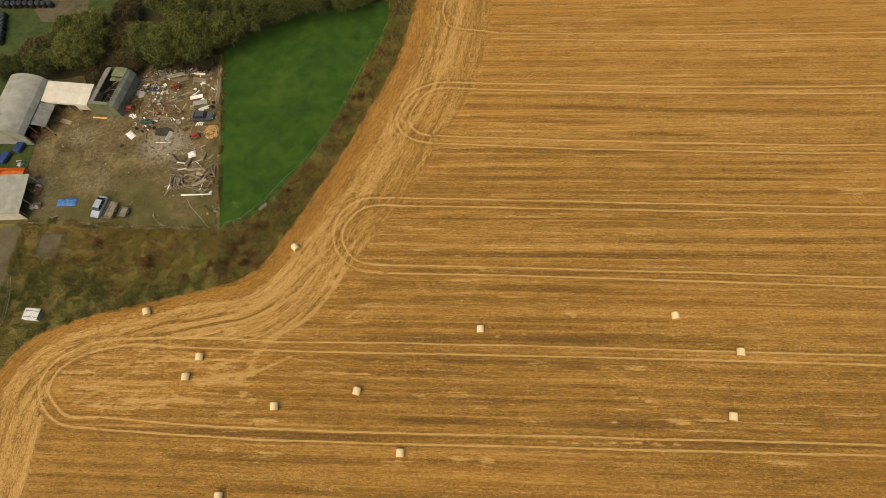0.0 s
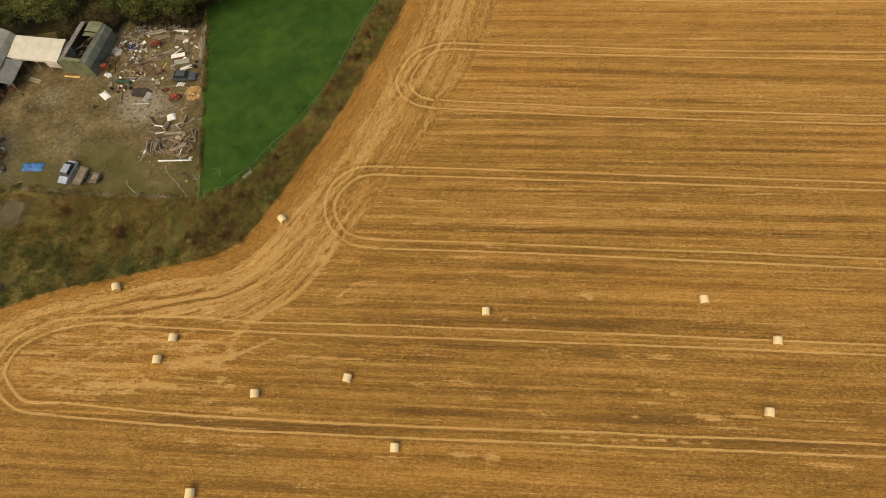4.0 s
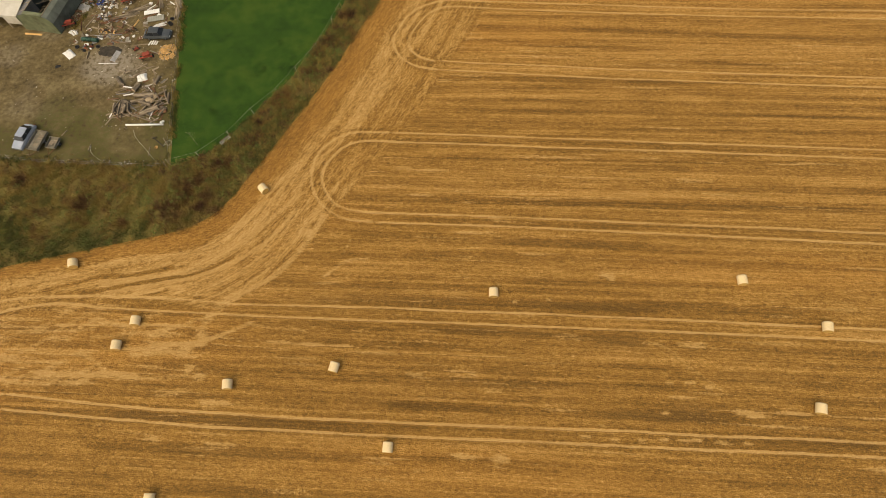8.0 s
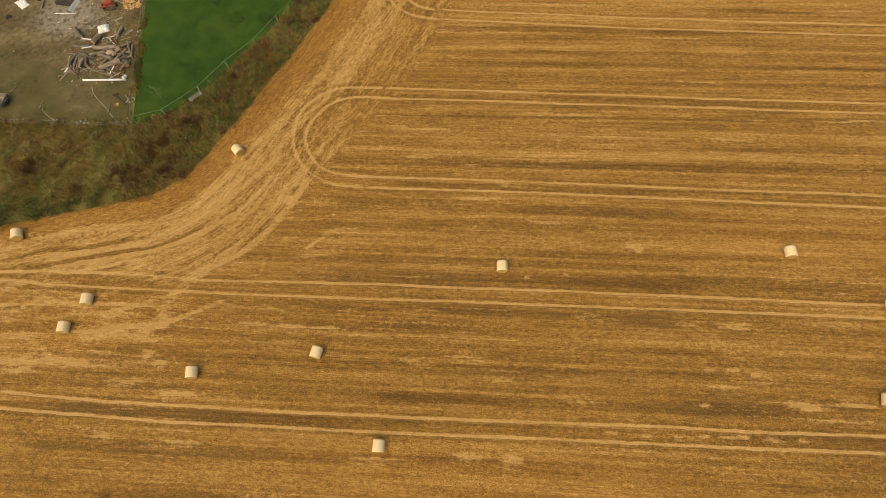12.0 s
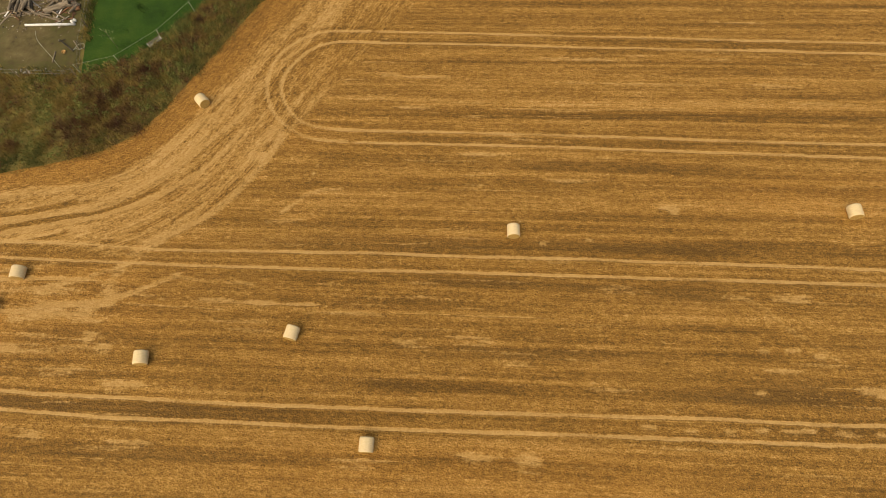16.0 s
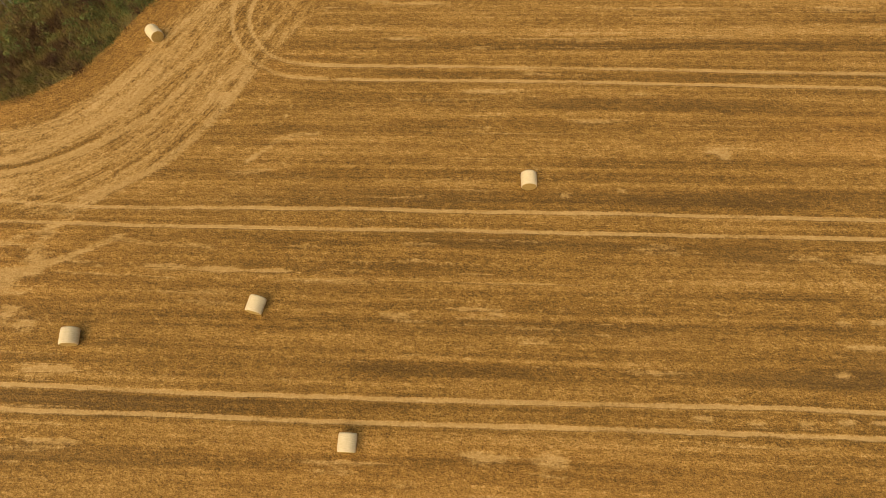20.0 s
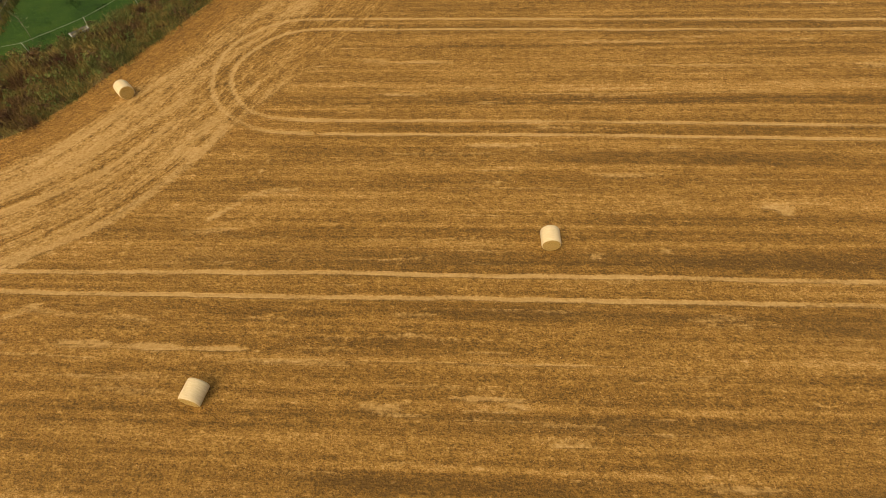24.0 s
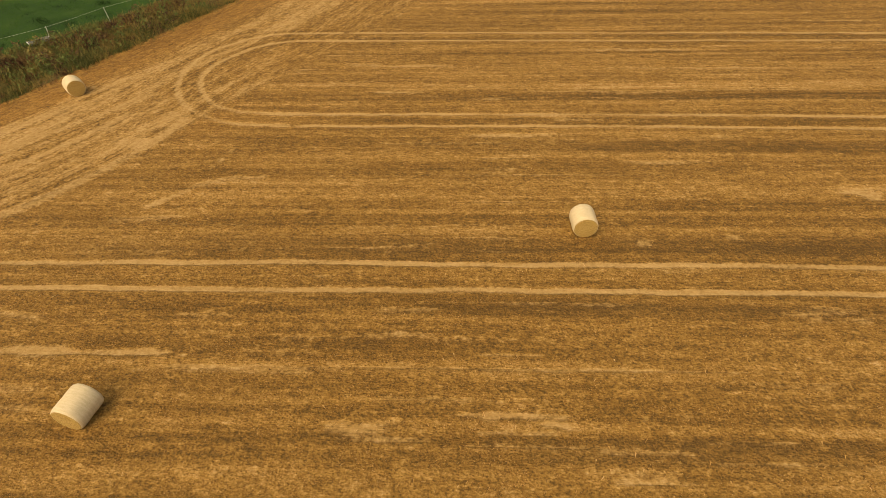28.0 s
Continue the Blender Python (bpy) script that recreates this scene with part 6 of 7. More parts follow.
def build_clutter():
    crumpled("tarpaulin", -68.8, 41.5, 2, 3.6, 1.5, 0.5, MAT_BLUE, "crumpled bright blue tarpaulin over a low heap", "tarpaulin", 3)
    crumpled("plastic_sheet", -61.0, 55.6, -40, 1.9, 1.2, 0.35, MAT_WHITE, "curved white plastic panel lying in the mud", "plastic panel", 5)
    crumpled("plastic_sheet", -48.4, 51.3, 20, 1.5, 1.3, 0.5, MAT_WHITE, "white plastic bundle on the log heap", "plastic bundle", 8)
    heap("soil_heap", -54.9, 56.4, 1.9, 0.14, MAT_SOIL, "low heap of dark wet soil", "soil heap", 11, 14, None, "clod")
    sheet(-53.6, 55.3, 75, 2.0, 0.8, MAT_STEEL, "bent grey metal panel on the gravel", 0.03, 10)
    pole(-54.4, 53.9, 2, 2.8, 0.05, MAT_WHITE, "thin white pipe lying on gravel")
    pole(-58.0, 55.4, 92, 1.3, 0.1, MAT_WOOD, "short grey wooden post lying flat")
    pole(-45.7, 43.0, 2, 5.4, 0.13, MAT_WHITE, "long white plastic pipe lying by the fence", "pipe")
    heap("sack", -43.2, 43.4, 0.45, 0.5, MAT_WHITE, "white sack at the end of the pipe", "sack", 21, 3)
    boards("beam", -67.9, 59.5, -4, 2.9, 0.35, 2, 1, MAT_FRESH, "pale yellow new timber beam in front of the sheds", "timber", 0.02, 1)
    boards("old_gate", -74.6, 58.7, -14, 2.4, 0.9, 3, 1, MAT_WOOD, "broken pale wooden gate rails", "timber", 0.02, 9)
    heap("black_sack", -75.5, 55.6, 0.35, 0.4, MAT_RUBBER, "small black plastic sack", "sack", 22, 2)
    crumpled("black_film", -62.0, 53.2, 25, 0.8, 0.4, 0.3, MAT_RUBBER, "torn black plastic film", "plastic film", 13)
    # timber stacks and sheets in the scrap corner
    boards("timber_stack", -54.3, 68.2, 14, 3.0, 1.0, 4, 3, MAT_WOOD, "stack of grey weathered boards")
    boards("timber_stack", -51.0, 69.7, -6, 2.6, 0.4, 2, 2, MAT_WHITE, "white painted planks stacked flat")
    boards("timber_stack", -50.4, 68.2, -5, 2.8, 1.0, 4, 2, MAT_WOOD, "stack of pale brown boards", skew=7)
    boards("timber_stack", -54.6, 63.2, 20, 4.4, 0.8, 4, 2, MAT_WOOD, "long brown planks thrown in a row", skew=6)
    boards("timber_stack", -56.0, 62.4, 24, 3.4, 0.6, 3, 2, MAT_RUST, "red-brown planks in a loose pile", skew=8)
    sheet(-50.2, 64.0, 14, 2.4, 0.8, MAT_WHITE, "white corrugated sheet on scrap", 0.25, 5)
    sheet(-49.3, 62.8, 12, 2.6, 1.0, MAT_ROOF, "pale grey roof sheet on scrap", 0.12, 5)
    boards("timber_stack", -48.3, 61.4, 32, 2.0, 0.7, 4, 2, MAT_WHITE, "white plastic boards in a pile", skew=14)
    tyre(-46.6, 61.7), tyre(-46.7, 62.8), tyre(-46.7, 61.7, 0.225), tyre(-60.2, 57.0), tyre(-56.9, 57.1), tyre(-49.6, 60.9)
    drum(-58.5, 58.3, MAT_TEAL, "dark green plastic drum lying down", 90, True)
    drum(-57.6, 58.2, MAT_TEAL, "dark green plastic drum lying down", 80, True)
    drum(-59.3, 58.4, MAT_TEAL, "dark green plastic drum lying down", 97, True)
    pole(-56.0, 59.4, 3, 4.2, 0.06, MAT_STEEL, "long grey steel pipe")
    pole(-55.6, 59.8, 1, 3.8, 0.05, MAT_WOOD, "long grey weathered wooden pole")
    boards("timber_stack", -52.3, 61.7, 72, 1.9, 0.25, 2, 1, MAT_FRESH, "pale new batten on the ground")
    fw = thing("firewood_heap", -45.7, 56.2, 0, "heap of split orange firewood by the fence", "firewood")
    rng = random.Random(31)
    for k in range(190):
        q, a = 1.35 * math.sqrt(rng.random()), rng.uniform(0, math.tau)
        bm = box(bmesh.new(), (q * math.cos(a), q * math.sin(a) * 1.1, 0.08 + 0.62 * (1 - q / 1.4) * rng.uniform(0.55, 1)), (rng.uniform(0.24, 0.42), rng.uniform(0.1, 0.17), rng.uniform(0.1, 0.16)), (rng.uniform(-25, 25), rng.uniform(-25, 25), rng.uniform(0, 180)), 0.02, 0.7)
        part("split_log", bm, MAT_CUT if k % 4 == 0 else MAT_FRESH, fw)
    machine(-62.5, 60.9, 20, 1.2, "rusty red farm implement by the shed", 1, MAT_RED)
    machine(-48.4, 54.6, 15, 1.25, "faded red cultivator beside the firewood", 2, MAT_RED)
    machine(-50.6, 56.5, 40, 0.5, "small red engine part on the ground", 3, MAT_RED)
    machine(-54.6, 66.0, 20, 1.2, "red frame among the timber", 4, MAT_RED)
    pallet(-58.1, 70.1, 5, 1.5, 1.0, 0.8, "grey metal-slatted crate in the undergrowth", MAT_STEEL)
    heap("orange_float", -52.8, 71.5, 0.4, 0.6, MAT_ORANGE, "orange plastic float by the trees", "float", 41, 2)
    sheet(-61.6, 65.0, -12, 1.9, 1.0, MAT_STEEL, "dented pale blue-grey panel", 0.06, 14)
    mixed_waste = [MAT_WHITE, MAT_RUBBLE, MAT_WOOD, MAT_GREY, MAT_STEEL, MAT_RUST, MAT_SOIL, MAT_NAVY]
    litter(-60.2, 66.4, 1.7, 44, 51, mixed_waste, "heap of rags, sacks and broken white waste")
    litter(-57.9, 65.6, 1.5, 40, 52, mixed_waste + [MAT_WHITE, MAT_RUST], "heap of pale boxes, metal and plastic waste")
    litter(-57.6, 63.2, 1.2, 26, 55, mixed_waste, "broken concrete, white panels and boards")
    litter(-61.6, 59.9, 0.7, 12, 53, [MAT_WHITE, MAT_RUBBLE, MAT_WHITE], "white sacks and bits beside the red implement")
    litter(-58.6, 56.9, 0.9, 18, 54, [MAT_WHITE, MAT_RUBBER, MAT_RED, MAT_RUST, MAT_GREY], "row of pots, engine parts and white tubs")
    litter(-56.2, 59.9, 1.3, 26, 56, [MAT_FRESH, MAT_RUST, MAT_WOOD, MAT_WOOD, MAT_SOIL], "orange-brown offcuts and broken laths")
    litter(-52.6, 60.3, 1.0, 16, 57, [MAT_SOIL, MAT_RUST, MAT_BARK, MAT_WOOD], "dark broken machine parts on the mud")
    litter(-62.2, 62.9, 1.0, 20, 58, [MAT_WOOD, MAT_SOIL, MAT_RUST, MAT_RUBBLE], "brown offcuts beside the green shed")
    for k in range(4):
        boards("timber_stack", -46.9 + 0.25 * k, 69.6 - 1.9 * k, 96 + 7 * (k % 3), 2.6, 0.8, 4, 2, MAT_WOOD, "grey poles and planks heaped along the fence", skew=9)
    boards("timber_stack", -49.3, 66.0, 105, 2.2, 0.6, 3, 2, MAT_WOOD, "grey planks leaning together", skew=10)
    boards("timber_stack", -55.6, 69.4, 12, 3.4, 0.8, 3, 2, MAT_RUBBLE, "pale boards stacked at the back of the yard", skew=5)
    boards("timber_stack", -52.6, 64.6, 30, 3.6, 0.7, 4, 2, MAT_WOOD, "long brown planks thrown in a row", skew=9)
    boards("duckboard", -48.3, 58.0, 4, 1.4, 0.7, 1, 1, MAT_RUBBLE, "slatted pale board before the dark car", skew=1)
    for k in range(4):
        boards("slat_board", -48.9 + 0.36 * k, 57.9, 78, 0.9, 0.2, 1, 1, MAT_WHITE, "short white board on the ground", z=0.1, skew=2)
    # log heap by the fence
    rng = random.Random(77)
    for k in range(16):
        log(-50.8 + rng.uniform(-0.5, 0.6) + k * 0.10, 45.6 + rng.uniform(-0.4, 0.4), 100 + rng.uniform(-28, 22), rng.uniform(1.3, 2.2), rng.uniform(0.09, 0.17), 0.02 + 0.2 * (k % 3), 0.0, MAT_LOG if k % 3 else None)
    for x, y, turn, L, r, z in ((-47.0, 48.0, 4, 2.6, 0.22, 0.02), (-45.6, 45.3, 28, 2.3, 0.24, 0.02), (-46.6, 46.6, -20, 1.9, 0.2, 0.02), (-45.9, 50.8, 80, 1.3, 0.16, 0.02), (-51.4, 50.4, -50, 1.5, 0.22, 0.02),
                                (-48.6, 49.4, 70, 1.2, 0.25, 0.02), (-44.0, 48.2, 115, 1.9, 0.12, 0.02), (-43.4, 47.6, 100, 1.7, 0.13, 0.02), (-44.6, 46.8, 60, 1.6, 0.13, 0.2), (-47.6, 46.9, 15, 1.7, 0.14, 0.3),
                                (-48.9, 51.9, 30, 1.5, 0.13, 0.02), (-47.6, 44.6, -8, 2.6, 0.08, 0.02), (-46.4, 44.1, -18, 3.2, 0.07, 0.02), (-45.3, 44.4, -30, 2.4, 0.07, 0.16)):
        log(x, y, turn, L * 1.15, r * 1.35, z, 0.0, MAT_LOG if r > 0.11 else MAT_WOOD)
    for k in range(34):
        x, y, r = rng.uniform(-49.4, -43.4), rng.uniform(44.6, 49.6), rng.uniform(0.05, 0.16)
        log(x, y, rng.gauss(25, 40), rng.uniform(0.6, 1.7), r, 0.02 + 0.25 * rng.random() * (abs(y - 46.6) < 1.6), 0.0, (MAT_LOG, MAT_BARK, MAT_LOG, MAT_WOOD)[k % 4])
    heap("bark_heap", -49.4, 46.3, 1.1, 0.7, MAT_BARK, "heap of dark rough bark and roots", "bark heap", 61, 9, MAT_WOOD, "root")
    heap("bark_heap", -46.2, 47.2, 1.5, 0.6, MAT_BARK, "tangled heap of brushwood and split logs", "bark heap", 62, 14, MAT_CUT, "root")
    heap("bark_heap", -43.9, 45.6, 0.9, 0.5, MAT_BARK, "small heap of bark and offcuts", "bark heap", 63, 8, MAT_RUST, "root")
    # posts and sticks standing about the yard
    for x, y, turn, L in ((-52.6, 39.1, 85, 0.9), (-57.0, 41.4, 60, 1.0), (-43.9, 38.7, 95, 1.4), (-42.0, 40.3, 130, 1.5), (-70.2, 38.6, 20, 1.6), (-71.5, 38.9, 150, 2.2), (-60.8, 37.8, 10, 0.8)):
        pole(x, y, turn, L, 0.06, MAT_WOOD, "pale weathered stick on the ground", "stick")
    # beside the barn and the low shed
    heap("scrap_heap", -78.2, 57.2, 1.2, 0.9, MAT_RUST, "rusty brown and red scrap under the lean-to", "scrap heap", 71, 12, MAT_RUBBLE, "lump")
    heap("scrap_heap", -79.4, 55.4, 1.1, 1.1, MAT_RUST, "rusty machinery scrap in the open barn", "scrap heap", 72, 12, MAT_RED, "lump")
    heap("scrap_heap", -75.2, 43.8, 1.4, 0.9, MAT_RUST, "dark rusty scrap heap by the low shed", "scrap heap", 73, 14, MAT_RUBBLE, "lump")
    heap("scrap_heap", -74.2, 40.6, 1.3, 0.7, MAT_BARK, "dark heap of tangled scrap and wood", "scrap heap", 74, 12, MAT_RUBBLE, "lump")
    heap("scrap_heap", -76.3, 46.3, 1.0, 0.6, MAT_BARK, "brown heap of rotten wood", "scrap heap", 75, 10, MAT_RUST, "lump")
    heap("red_scrap", -86.5, 66.5, 0.9, 0.8, MAT_RED, "red scrap beside the barn's back", "scrap heap", 76, 5, MAT_RUST, "lump")
    # scattered small scrap
    rng = random.Random(123)
    mats = [MAT_WOOD, MAT_WOOD, MAT_RUBBLE, MAT_WHITE, MAT_RUST, MAT_RUST, MAT_LOG, MAT_GREY]
    names = ["grey weathered plank", "grey weathered plank", "pale broken slab", "white plastic board", "rusty steel strip", "rusty steel strip", "sawn offcut", "grey broken sheet"]
    for k in range(250):
        if k < 190:
            x, y = rng.uniform(-62.5, -46.2), rng.uniform(57.5, 71.0)
            if x < -61 and y < 62 or abs(x + 47.9) < 2.4 and abs(y - 59.3) < 1.2:
                continue
        else:
            x, y = rng.uniform(-51.5, -42.6), rng.uniform(43.6, 56)
        if x > -40.6 - 0.178 * (y - 36.6) - 1.5:
            continue
        j = rng.randrange(8) if k < 190 else (0, 1, 6, 4)[k % 4]
        L, W = (rng.uniform(0.7, 2.6), rng.uniform(0.12, 0.26)) if j in (0, 1, 4, 6) else (rng.uniform(0.4, 0.9), rng.uniform(0.25, 0.6))
        g = thing("scrap_piece", x, y, rng.gauss(20, 30) if j in (0, 1) else rng.uniform(0, 180), names[j] + " lying among the yard scrap", "scrap", "small scrap in the yard", 0.02)
        part("slab", box(bmesh.new(), (0, 0, 0.05), (L, W, rng.uniform(0.05, 0.12)), (rng.uniform(-3, 3), rng.uniform(-2, 2), 0), 0.01), mats[j], g)
        if rng.random() < 0.5:
            part("slab", box(bmesh.new(), (rng.uniform(-0.2, 0.2), rng.uniform(-0.15, 0.15), 0.13), (L * 0.8, W * 0.8, 0.05), (rng.uniform(-4, 4), rng.uniform(-4, 4), rng.uniform(-60, 60)), 0.01), mats[rng.randrange(8)], g)


build_clutter()


def build_skip():
    g = thing("skip", -80.6, 46.9, 1, "long orange steel skip beside the low shed", "skip", "", 0.06)
    bm = bmesh.new()
    box(bm, (0, 0, 0.55), (5.0, 1.7, 1.1), edge=0.04, taper=1.04)
    top = max(bm.faces, key=lambda f: f.calc_center_median().z)
    inner = bmesh.ops.inset_region(bm, faces=[top], thickness=0.1)["faces"]
    bmesh.ops.translate(bm, verts=list(top.verts), vec=(0, 0, -0.75))
    part("tub", bm, MAT_ORANGE, g)
    for k in range(6):
        part("rib", box(bmesh.new(), (-2.3 + k * 0.92, -0.9, 0.55), (0.1, 0.08, 0.95), edge=0.015), MAT_ORANGE, g)
    for s in (-1, 1):
        part("rim", box(bmesh.new(), (0, s * 0.88, 1.12), (5.2, 0.1, 0.08), edge=0.015), MAT_ORANGE, g)


def build_covers():
    for x, y, turn in ((-83.4, 50.4, -16), (-81.3, 52.8, -14)):
        g = thing("covered_trailer", x, y, turn, "small trailer under a dark blue cover on the grass", "trailer", "blue covered trailers", 0.09)
        part("cover", box(bmesh.new(), (0, 0, 0.55), (1.5, 2.5, 0.5), edge=0.1, taper=0.92), MAT_NAVY, g)
        for s in (-1, 1):
            m = Matrix.Translation((s * 0.72, 0, 0.25)) @ Matrix.Rotation(radians(90), 4, "Y")
            part("wheel", lathe(bmesh.new(), [(0.05, -0.06), (0.23, -0.07), (0.25, 0), (0.23, 0.07), (0.05, 0.06)], 14, m), MAT_RUBBER, g, "", True)
        part("bed", box(bmesh.new(), (0, 0, 0.33), (1.4, 2.4, 0.1), edge=0.02), MAT_RUST, g)
    heap("garden_heap", -80.3, 49.4, 1.1, 0.5, MAT_RUBBLE, "pale garden rubbish on green grass", "rubbish heap", 81, 8, MAT_TEAL, "lump")


def build_white_box():
    g = thing("livestock_crate", -67.5, 20.9, -4, "white slatted livestock crate at the field edge", "crate", "", -0.03)
    part("body", box(bmesh.new(), (0, 0, 0.6), (2.4, 1.7, 0.95), edge=0.03), MAT_GREY, g)
    for k in range(9):
        part("top_slat", box(bmesh.new(), (-1.14 + k * 0.285, 0, 1.12), (0.21, 1.85, 0.06), edge=0.01), MAT_WHITE, g)
    for k in range(3):
        part("side_slat", box(bmesh.new(), (0, -0.88, 0.35 + 0.26 * k), (2.5, 0.04, 0.16), edge=0.01), MAT_WHITE, g)
    for sx in (-1, 1):
        part("skid", box(bmesh.new(), (sx * 0.9, 0, 0.07), (0.14, 2.0, 0.14), edge=0.02), MAT_WOOD, g)
        part("batten", box(bmesh.new(), (0, sx * 0.5, 1.165), (2.3, 0.1, 0.03), edge=0.005), MAT_GREY, g)


def build_trough():
    g = thing("feed_trough", -33.4, 40.5, 48, "pale weathered feed trough on legs by the fence", "trough", "", 0.0)
    bm = bmesh.new()
    box(bm, (0, 0, 0.42), (1.3, 0.4, 0.22), edge=0.02, taper=1.15)
    top = max(bm.faces, key=lambda f: f.calc_center_median().z)
    bmesh.ops.inset_region(bm, faces=[top], thickness=0.05)
    bmesh.ops.translate(bm, verts=list(top.verts), vec=(0, 0, -0.17))
    part("basin", bm, MAT_STEEL, g)
    for sx in (-1, 1):
        for sy in (-1, 1):
            part("leg", box(bmesh.new(), (sx * 0.55, sy * 0.16, 0.16), (0.06, 0.06, 0.32), edge=0.01), MAT_WOOD, g)
        part("end_rail", box(bmesh.new(), (sx * 0.74, 0, 0.5), (0.07, 0.62, 0.06), edge=0.01), MAT_WHITE, g)
        part("side_rail", box(bmesh.new(), (0, sx * 0.28, 0.5), (1.5, 0.06, 0.06), edge=0.01), MAT_WOOD, g)


def build_black_bales():
    base = thing("silage_bale", -99.5, 88.6, 0, "silage bale wrapped in shiny black film", "silage bale", "black wrapped bales behind the trees", -0.05)
    part("film", lathe(bmesh.new(), [(0.2, 0), (0.56, 0.03), (0.63, 0.12), (0.64, 0.6), (0.63, 1.08), (0.56, 1.18), (0.2, 1.2)], 20), MAT_WRAPBLACK, base, "", True)
    part("film_tail", box(bmesh.new(), (0.2, 0.1, 1.21), (0.7, 0.12, 0.02), (0, 0, 30), 0.005), MAT_WRAPBLACK, base)
    rng = random.Random(8)
    for k in range(9):
        copy_thing(base, pose(-98.0 + k * 1.35 + 0.1 * rng.random(), 88.5 - 0.02 * k + 0.15 * rng.random(), -0.05, 0, 0, rng.uniform(0, 180)))
    for k in range(14):
        copy_thing(base, pose(-97.9 + (k % 2) * 1.32 + 0.1 * rng.random() + 0.32 * (k // 2), 85.6 - 1.35 * (k // 2) * 0.9, -0.05, 0, 0, rng.uniform(0, 180)))
    for k in range(6):
        copy_thing(base, pose(-97.6 + k * 1.4, 90.1 + 0.1 * rng.random(), -0.05, 0, 0, rng.uniform(0, 180)))


def build_corner_bits():
    """Loose things by the paddock corner: beam, hose, rope, tub, sapling."""
    g = thing("beam", -43.0, 40.2, -37, "dark charred beam by the paddock corner", "timber", "", 0.02)
    part("baulk", box(bmesh.new(), (0, 0, 0.07), (2.4, 0.16, 0.13), (0, 0, 0), 0.015), MAT_SOIL, g)
    part("cross_piece", box(bmesh.new(), (-0.9, 0.1, 0.16), (0.7, 0.1, 0.08), (0, 4, 70), 0.01), MAT_SOIL, g)
    for name, label, cat, mat, r, line in (
            ("hose", "coil of pale plastic hose by the paddock corner", "hose", MAT_PALE, 0.03, [(-42.1, 39.6), (-41.9, 40.3), (-41.3, 40.5), (-41.1, 40.0), (-41.5, 39.7), (-42.0, 39.9)]),
            ("rope", "slack pale rope lying across the yard corner", "rope", MAT_PALE, 0.018, [(-47.1, 42.0), (-46.4, 40.8), (-44.4, 38.9), (-42.7, 37.2), (-41.4, 36.4)]),
            ("rope", "slack pale rope lying on the weedy mud", "rope", MAT_PALE, 0.018, [(-52.6, 39.5), (-52.2, 38.4), (-51.0, 37.4), (-50.0, 36.9)])):
        x0, y0 = line[0]
        g = thing(name, x0, y0, 0, label, cat, "", 0.03)
        pts = [Vector((x - x0, y - y0, 0.03)) for x, y in curved(line, 0.25)]
        bm = bmesh.new()
        for a, b in zip(pts, pts[1:]):
            rod(bm, a, b, r, r, 6)
        part("coil" if name == "hose" else "strand", bm, mat, g)
        part("end_fitting", rod(bmesh.new(), pts[0], pts[0] + Vector((0, 0.12, 0.02)), r * 1.6, r * 1.4, 8), mat, g)
    g = thing("tub", -43.0, 39.3, 0, "small orange-yellow plastic tub on the mud", "tub", "", 0.03)
    part("bowl", lathe(bmesh.new(), [(0.16, 0), (0.22, 0.18), (0.24, 0.19), (0.2, 0.17), (0.15, 0.04)], 16), MAT_FRESH, g)
    g = thing("sapling", -37.4, 39.9, 0, "spindly sapling with a few pale leaves by the fence", "sapling", "", -0.02)
    rng = random.Random(17)
    bm = bmesh.new()
    tip = Vector((-0.35, 0.45, 2.1))
    rod(bm, (0, 0, 0), tip * 0.5 + Vector((0.08, 0, 0)), 0.022, 0.016, 6)
    rod(bm, tip * 0.5 + Vector((0.08, 0, 0)), tip, 0.016, 0.008, 6)
    ends = [tip]
    for k in range(8):
        a = tip * rng.uniform(0.4, 0.95)
        b = a + Vector((rng.uniform(-0.5, 0.5), rng.uniform(-0.5, 0.5), rng.uniform(0.1, 0.4)))
        rod(bm, a, b, 0.009, 0.005, 5)
        ends.append(b)
    part("stem", bm, MAT_LOG, g)
    bm = bmesh.new()
    for e in ends:
        for k in range(7):
            c = e + Vector((rng.gauss(0, 0.1), rng.gauss(0, 0.1), rng.gauss(0, 0.06)))
            u, w = Vector((rng.gauss(0, 1), rng.gauss(0, 1), 0.3)).normalized() * 0.06, Vector((rng.gauss(0, 1), rng.gauss(0, 1), 0.2)).normalized() * 0.035
            bm.faces.new([bm.verts.new(c + q) for q in (-u, w, u, -w)])
    part("leaves", bm, MAT_SAPLING, g)
    # stones lined up under the yard's south fence
    rng = random.Random(29)
    for k in range(46):
        x = -41.3 - 25 * rng.random() ** 1.4
        y = 36.75 + rng.gauss(0, 0.16) + 0.012 * (-41.3 - x)
        g = thing("stone", x, y, rng.uniform(0, 180), "pale loose stone at the foot of the yard fence", "stone", "stones along the yard fence", 0.02)
        s = rng.uniform(0.08, 0.2)
        part("stone_body", box(bmesh.new(), (0, 0, s * 0.3), (s * 1.4, s, s * 0.7), (rng.uniform(-8, 8), rng.uniform(-8, 8), 0), s * 0.2, 0.8), MAT_RUBBLE, g)


MAT_SAPLING = plain("pale_sapling_leaf", (0.30, 0.33, 0.16), (0.18, 0.21, 0.09), 6.0, 0.8)
build_corner_bits()
build_skip()
build_covers()
build_white_box()
build_trough()
build_black_bales()


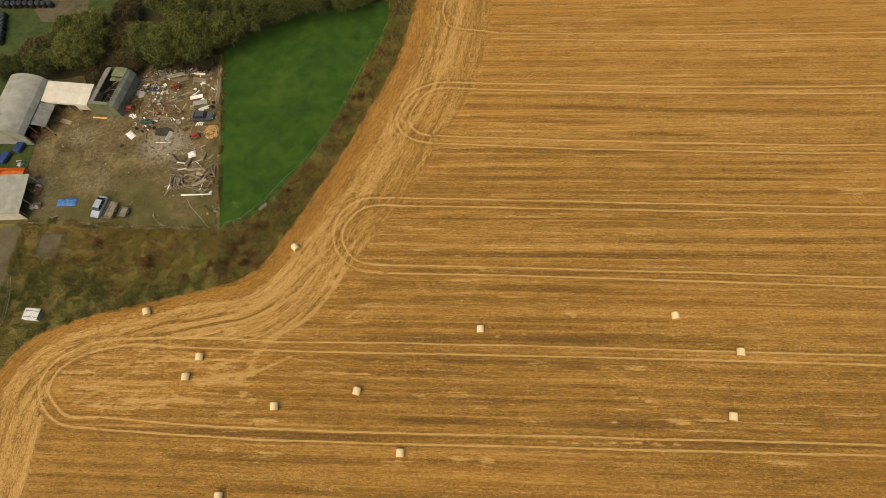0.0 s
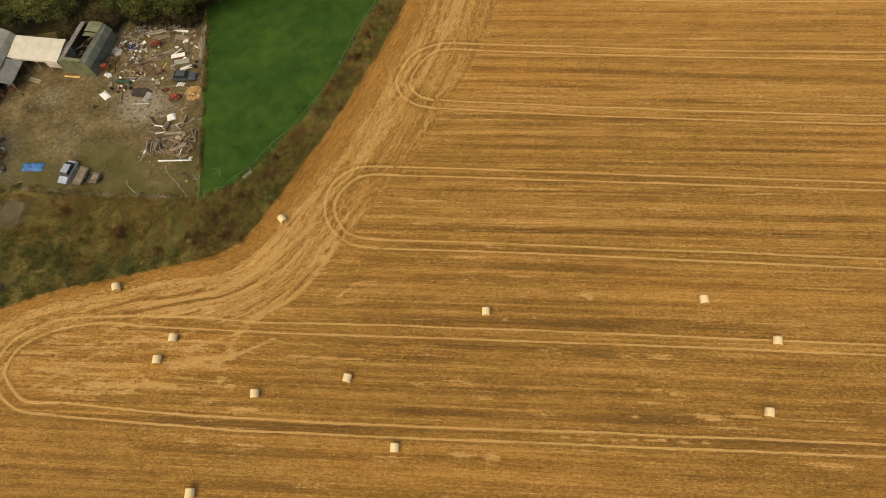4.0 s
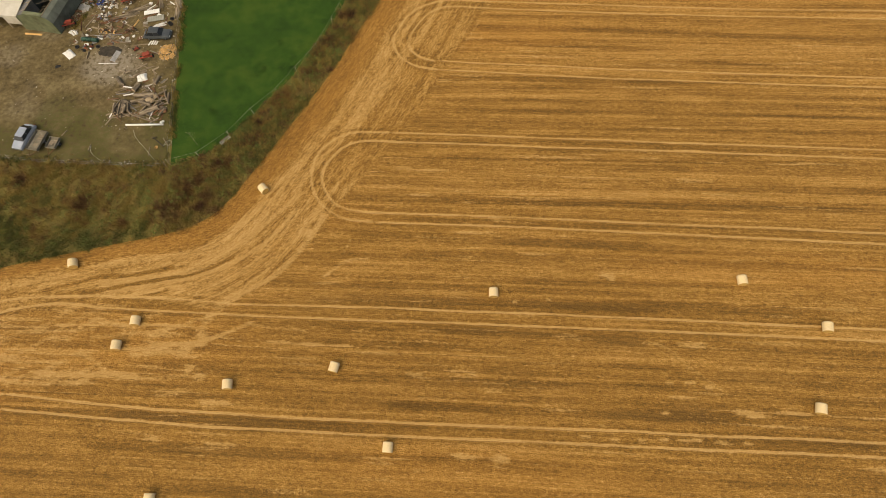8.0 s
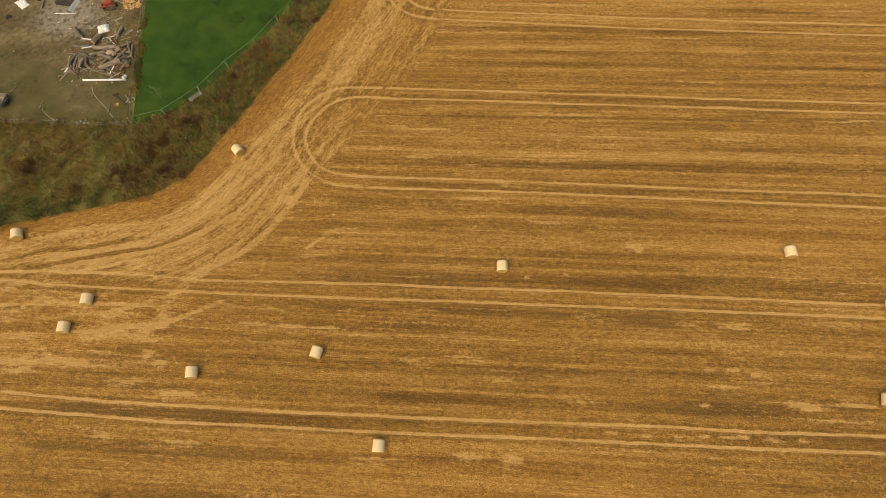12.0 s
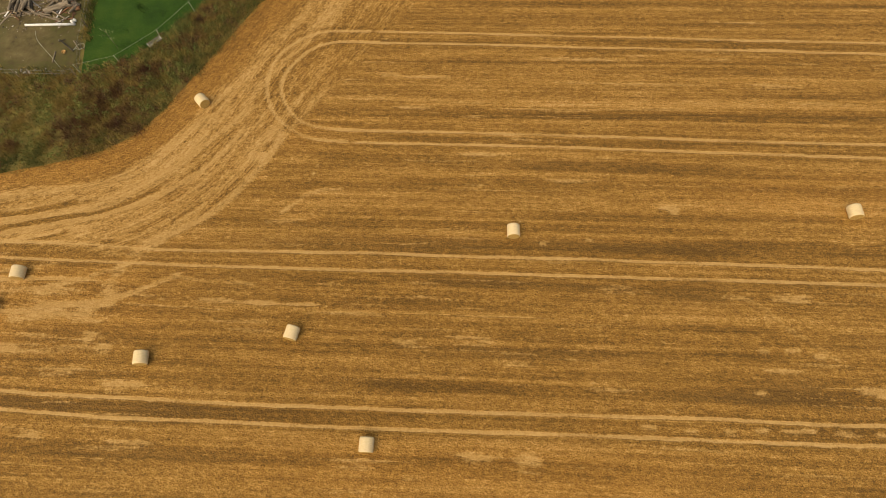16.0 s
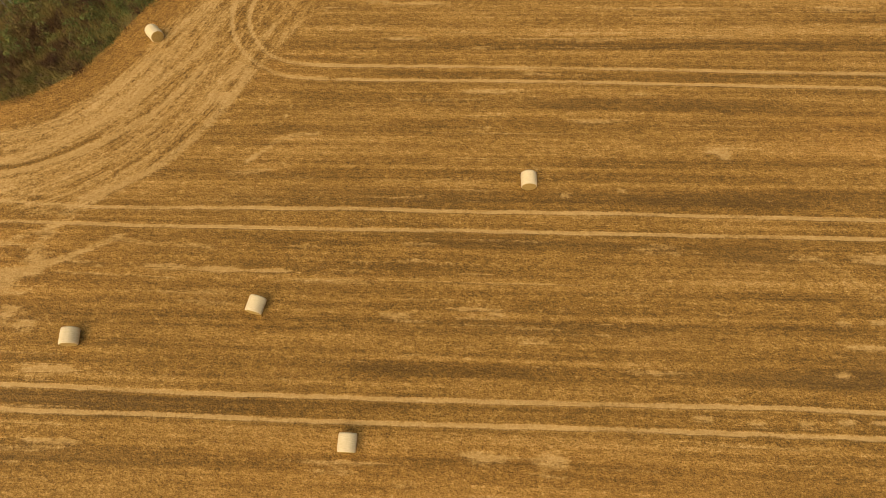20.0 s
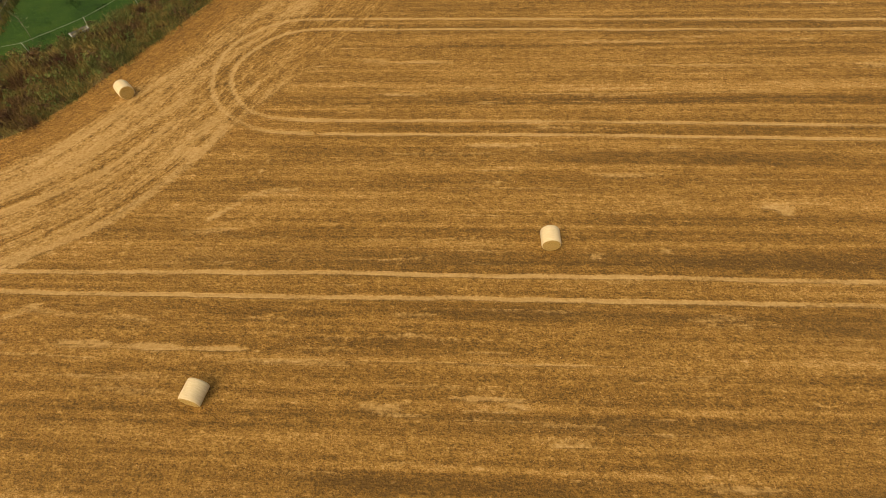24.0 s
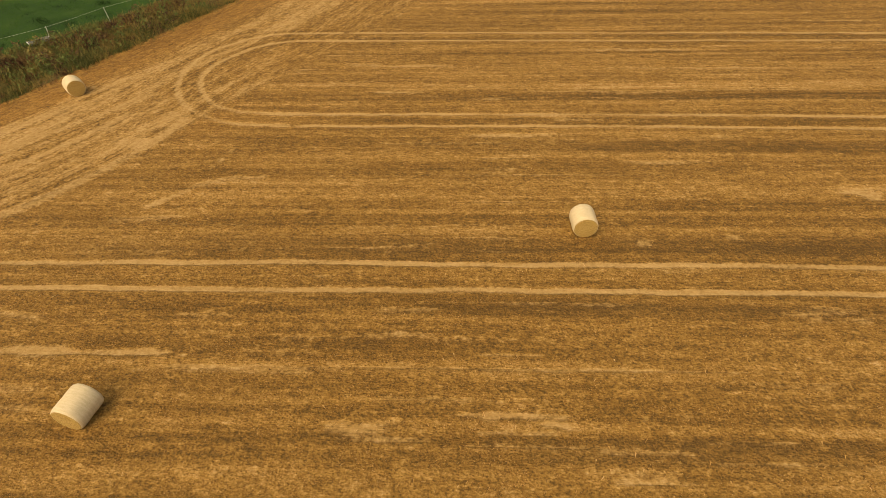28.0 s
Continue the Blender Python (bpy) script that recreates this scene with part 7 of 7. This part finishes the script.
# ---- loose stones and chips on the yard; standing stubble and straw on the field ----
def build_chips():
    rng = np.random.RandomState(33)
    n = 5200
    x, y = rng.uniform(-78, -42, n), rng.uniform(37.5, 72, n)
    ok = inside(x, y, YARD_POLY) & ((rng.rand(n) < 0.06) | ((x > -62) & (y > 57)) | ((x > -52) & (y > 42)) | (np.hypot((x + 53.8) / 5, (y - 53.6) / 4) < 1) & (rng.rand(n) < 0.5))
    ok &= ~((np.abs(x + 66) < 4.2) & (y > 59.5)) & ~((x < -68.5) & (y > 59.8)) & ~((x < -74.5) & (y < 46))
    x, y = x[ok], y[ok]
    m = len(x)
    s = rng.uniform(0.03, 0.11, m) * (0.7 + 0.8 * (rng.rand(m) < 0.15))
    a = rng.uniform(0, math.tau, m)
    base = np.stack([x, y, np.full(m, 0.03)], -1)
    ring = [base + np.stack([np.cos(a + k * 1.57) * s * (1.5 if k % 2 else 0.8), np.sin(a + k * 1.57) * s * (1.5 if k % 2 else 0.8), np.zeros(m)], -1) for k in range(4)]
    verts = np.stack([*ring, base + np.stack([s * 0.1, s * 0, s * 0.9], -1)], 1).reshape(-1, 3)
    i = np.arange(m)[:, None] * 5
    faces = np.concatenate([i + np.array([[k, (k + 1) % 4, 4]]) for k in range(4)])
    me = raw_mesh("stone_chips", verts, faces)
    mat = tuft_material("chips", [(0.0, (0.06, 0.045, 0.03)), (0.6, (0.18, 0.15, 0.11)), (1.0, (0.55, 0.50, 0.42))])
    me.attributes.new("tint", "FLOAT", "POINT").data.foreach_set("value", np.repeat(rng.rand(m), 5).astype(np.float32))
    me.materials.append(mat)
    tagged(new("stone_chips", me), "pale stones, chips and litter on the yard mud", "stones", kind="stuff")


def build_stubble():
    rng = np.random.RandomState(71)
    n = 480000
    # denser where the camera comes down lowest
    y = -3 + 52 * rng.rand(n) ** 1.15
    reach = rng.uniform(-1, 1, n)
    x = reach * (15 + 0.8 * y) - 3
    y = np.round(y / 0.125) * 0.125 + rng.normal(0, 0.02, n)
    ok = inside(x, y, FIELD_POLY)
    for bx, by, _ in BALES:
        ok &= np.hypot(x - bx, y - by) > 0.8
    x, y = x[ok], y[ok]
    c, p, w, _, tr = field_cover(x, y)[:5]
    p = np.maximum(p, tr)
    keep = rng.rand(len(x)) < (1.25 - c) * (1 - smooth(0.35, 0.6, p)) * smooth(-3, 7, y) * smooth(49, 36, y) * smooth(1.0, 0.75, np.abs(reach[ok]))
    x, y, c, w = x[keep], y[keep], c[keep], w[keep]
    tint = np.clip(c + 0.2 - 0.25 * w + rng.normal(0, 0.16, len(x)), 0.05, 0.98)
    blades("stubble", x, y, tint, np.full(len(x), 0.052), np.full(len(x), 0.024), 2, 72, MAT_STUBBLE, "short standing straw stubble in drilled rows", "stubble", 0.04, 0.0, 1.6)


def build_straw():
    """Loose straws lying on the field."""
    rng = np.random.RandomState(73)
    n = 90000
    y = -4 + 62 * rng.rand(n) ** 1.25
    reach = rng.uniform(-1, 1, n)
    x = reach * (20 + 0.8 * y) - 3
    ok = inside(x, y, FIELD_POLY)
    for bx, by, _ in BALES:
        ok &= np.hypot(x - bx, y - by) > 0.75
    x, y = x[ok], y[ok]
    c, p, _, _, tr = field_cover(x, y)[:5]
    c = c + 0.35 * np.maximum(p, tr)
    keep = rng.rand(len(x)) < (0.12 + 1.1 * np.clip(c - 0.3, 0, 1)) * smooth(-4, 7, y) * smooth(1.0, 0.75, np.abs(reach[ok]))
    x, y, c = x[keep], y[keep], c[keep]
    m = len(x)
    a, L, b = rng.normal(0, 0.9, m), rng.uniform(0.04, 0.1, m), rng.uniform(0.014, 0.024, m)
    dx, dy = np.cos(a) * L, np.sin(a) * L
    nx, ny = -np.sin(a) * b, np.cos(a) * b
    z = rng.uniform(0.03, 0.09, m)
    v = np.stack([np.stack([x - dx, y - dy, z - 0.02], -1), np.stack([x + dx + nx, y + dy + ny, z + 0.01], -1), np.stack([x + dx * 0.6 - nx, y + dy * 0.6 - ny, z + 0.03], -1)], 1).reshape(-1, 3)
    me = raw_mesh("loose_straw", v, np.arange(3 * m).reshape(-1, 3), {"tint": np.repeat(np.clip(c + 0.14 + rng.normal(0, 0.14, m), 0.2, 0.85), 3)})
    me.materials.append(MAT_STUBBLE)
    tagged(new("loose_straw", me), "loose pale straw scattered over the stubble", "straw", kind="stuff")


build_chips()
build_stubble()
build_straw()
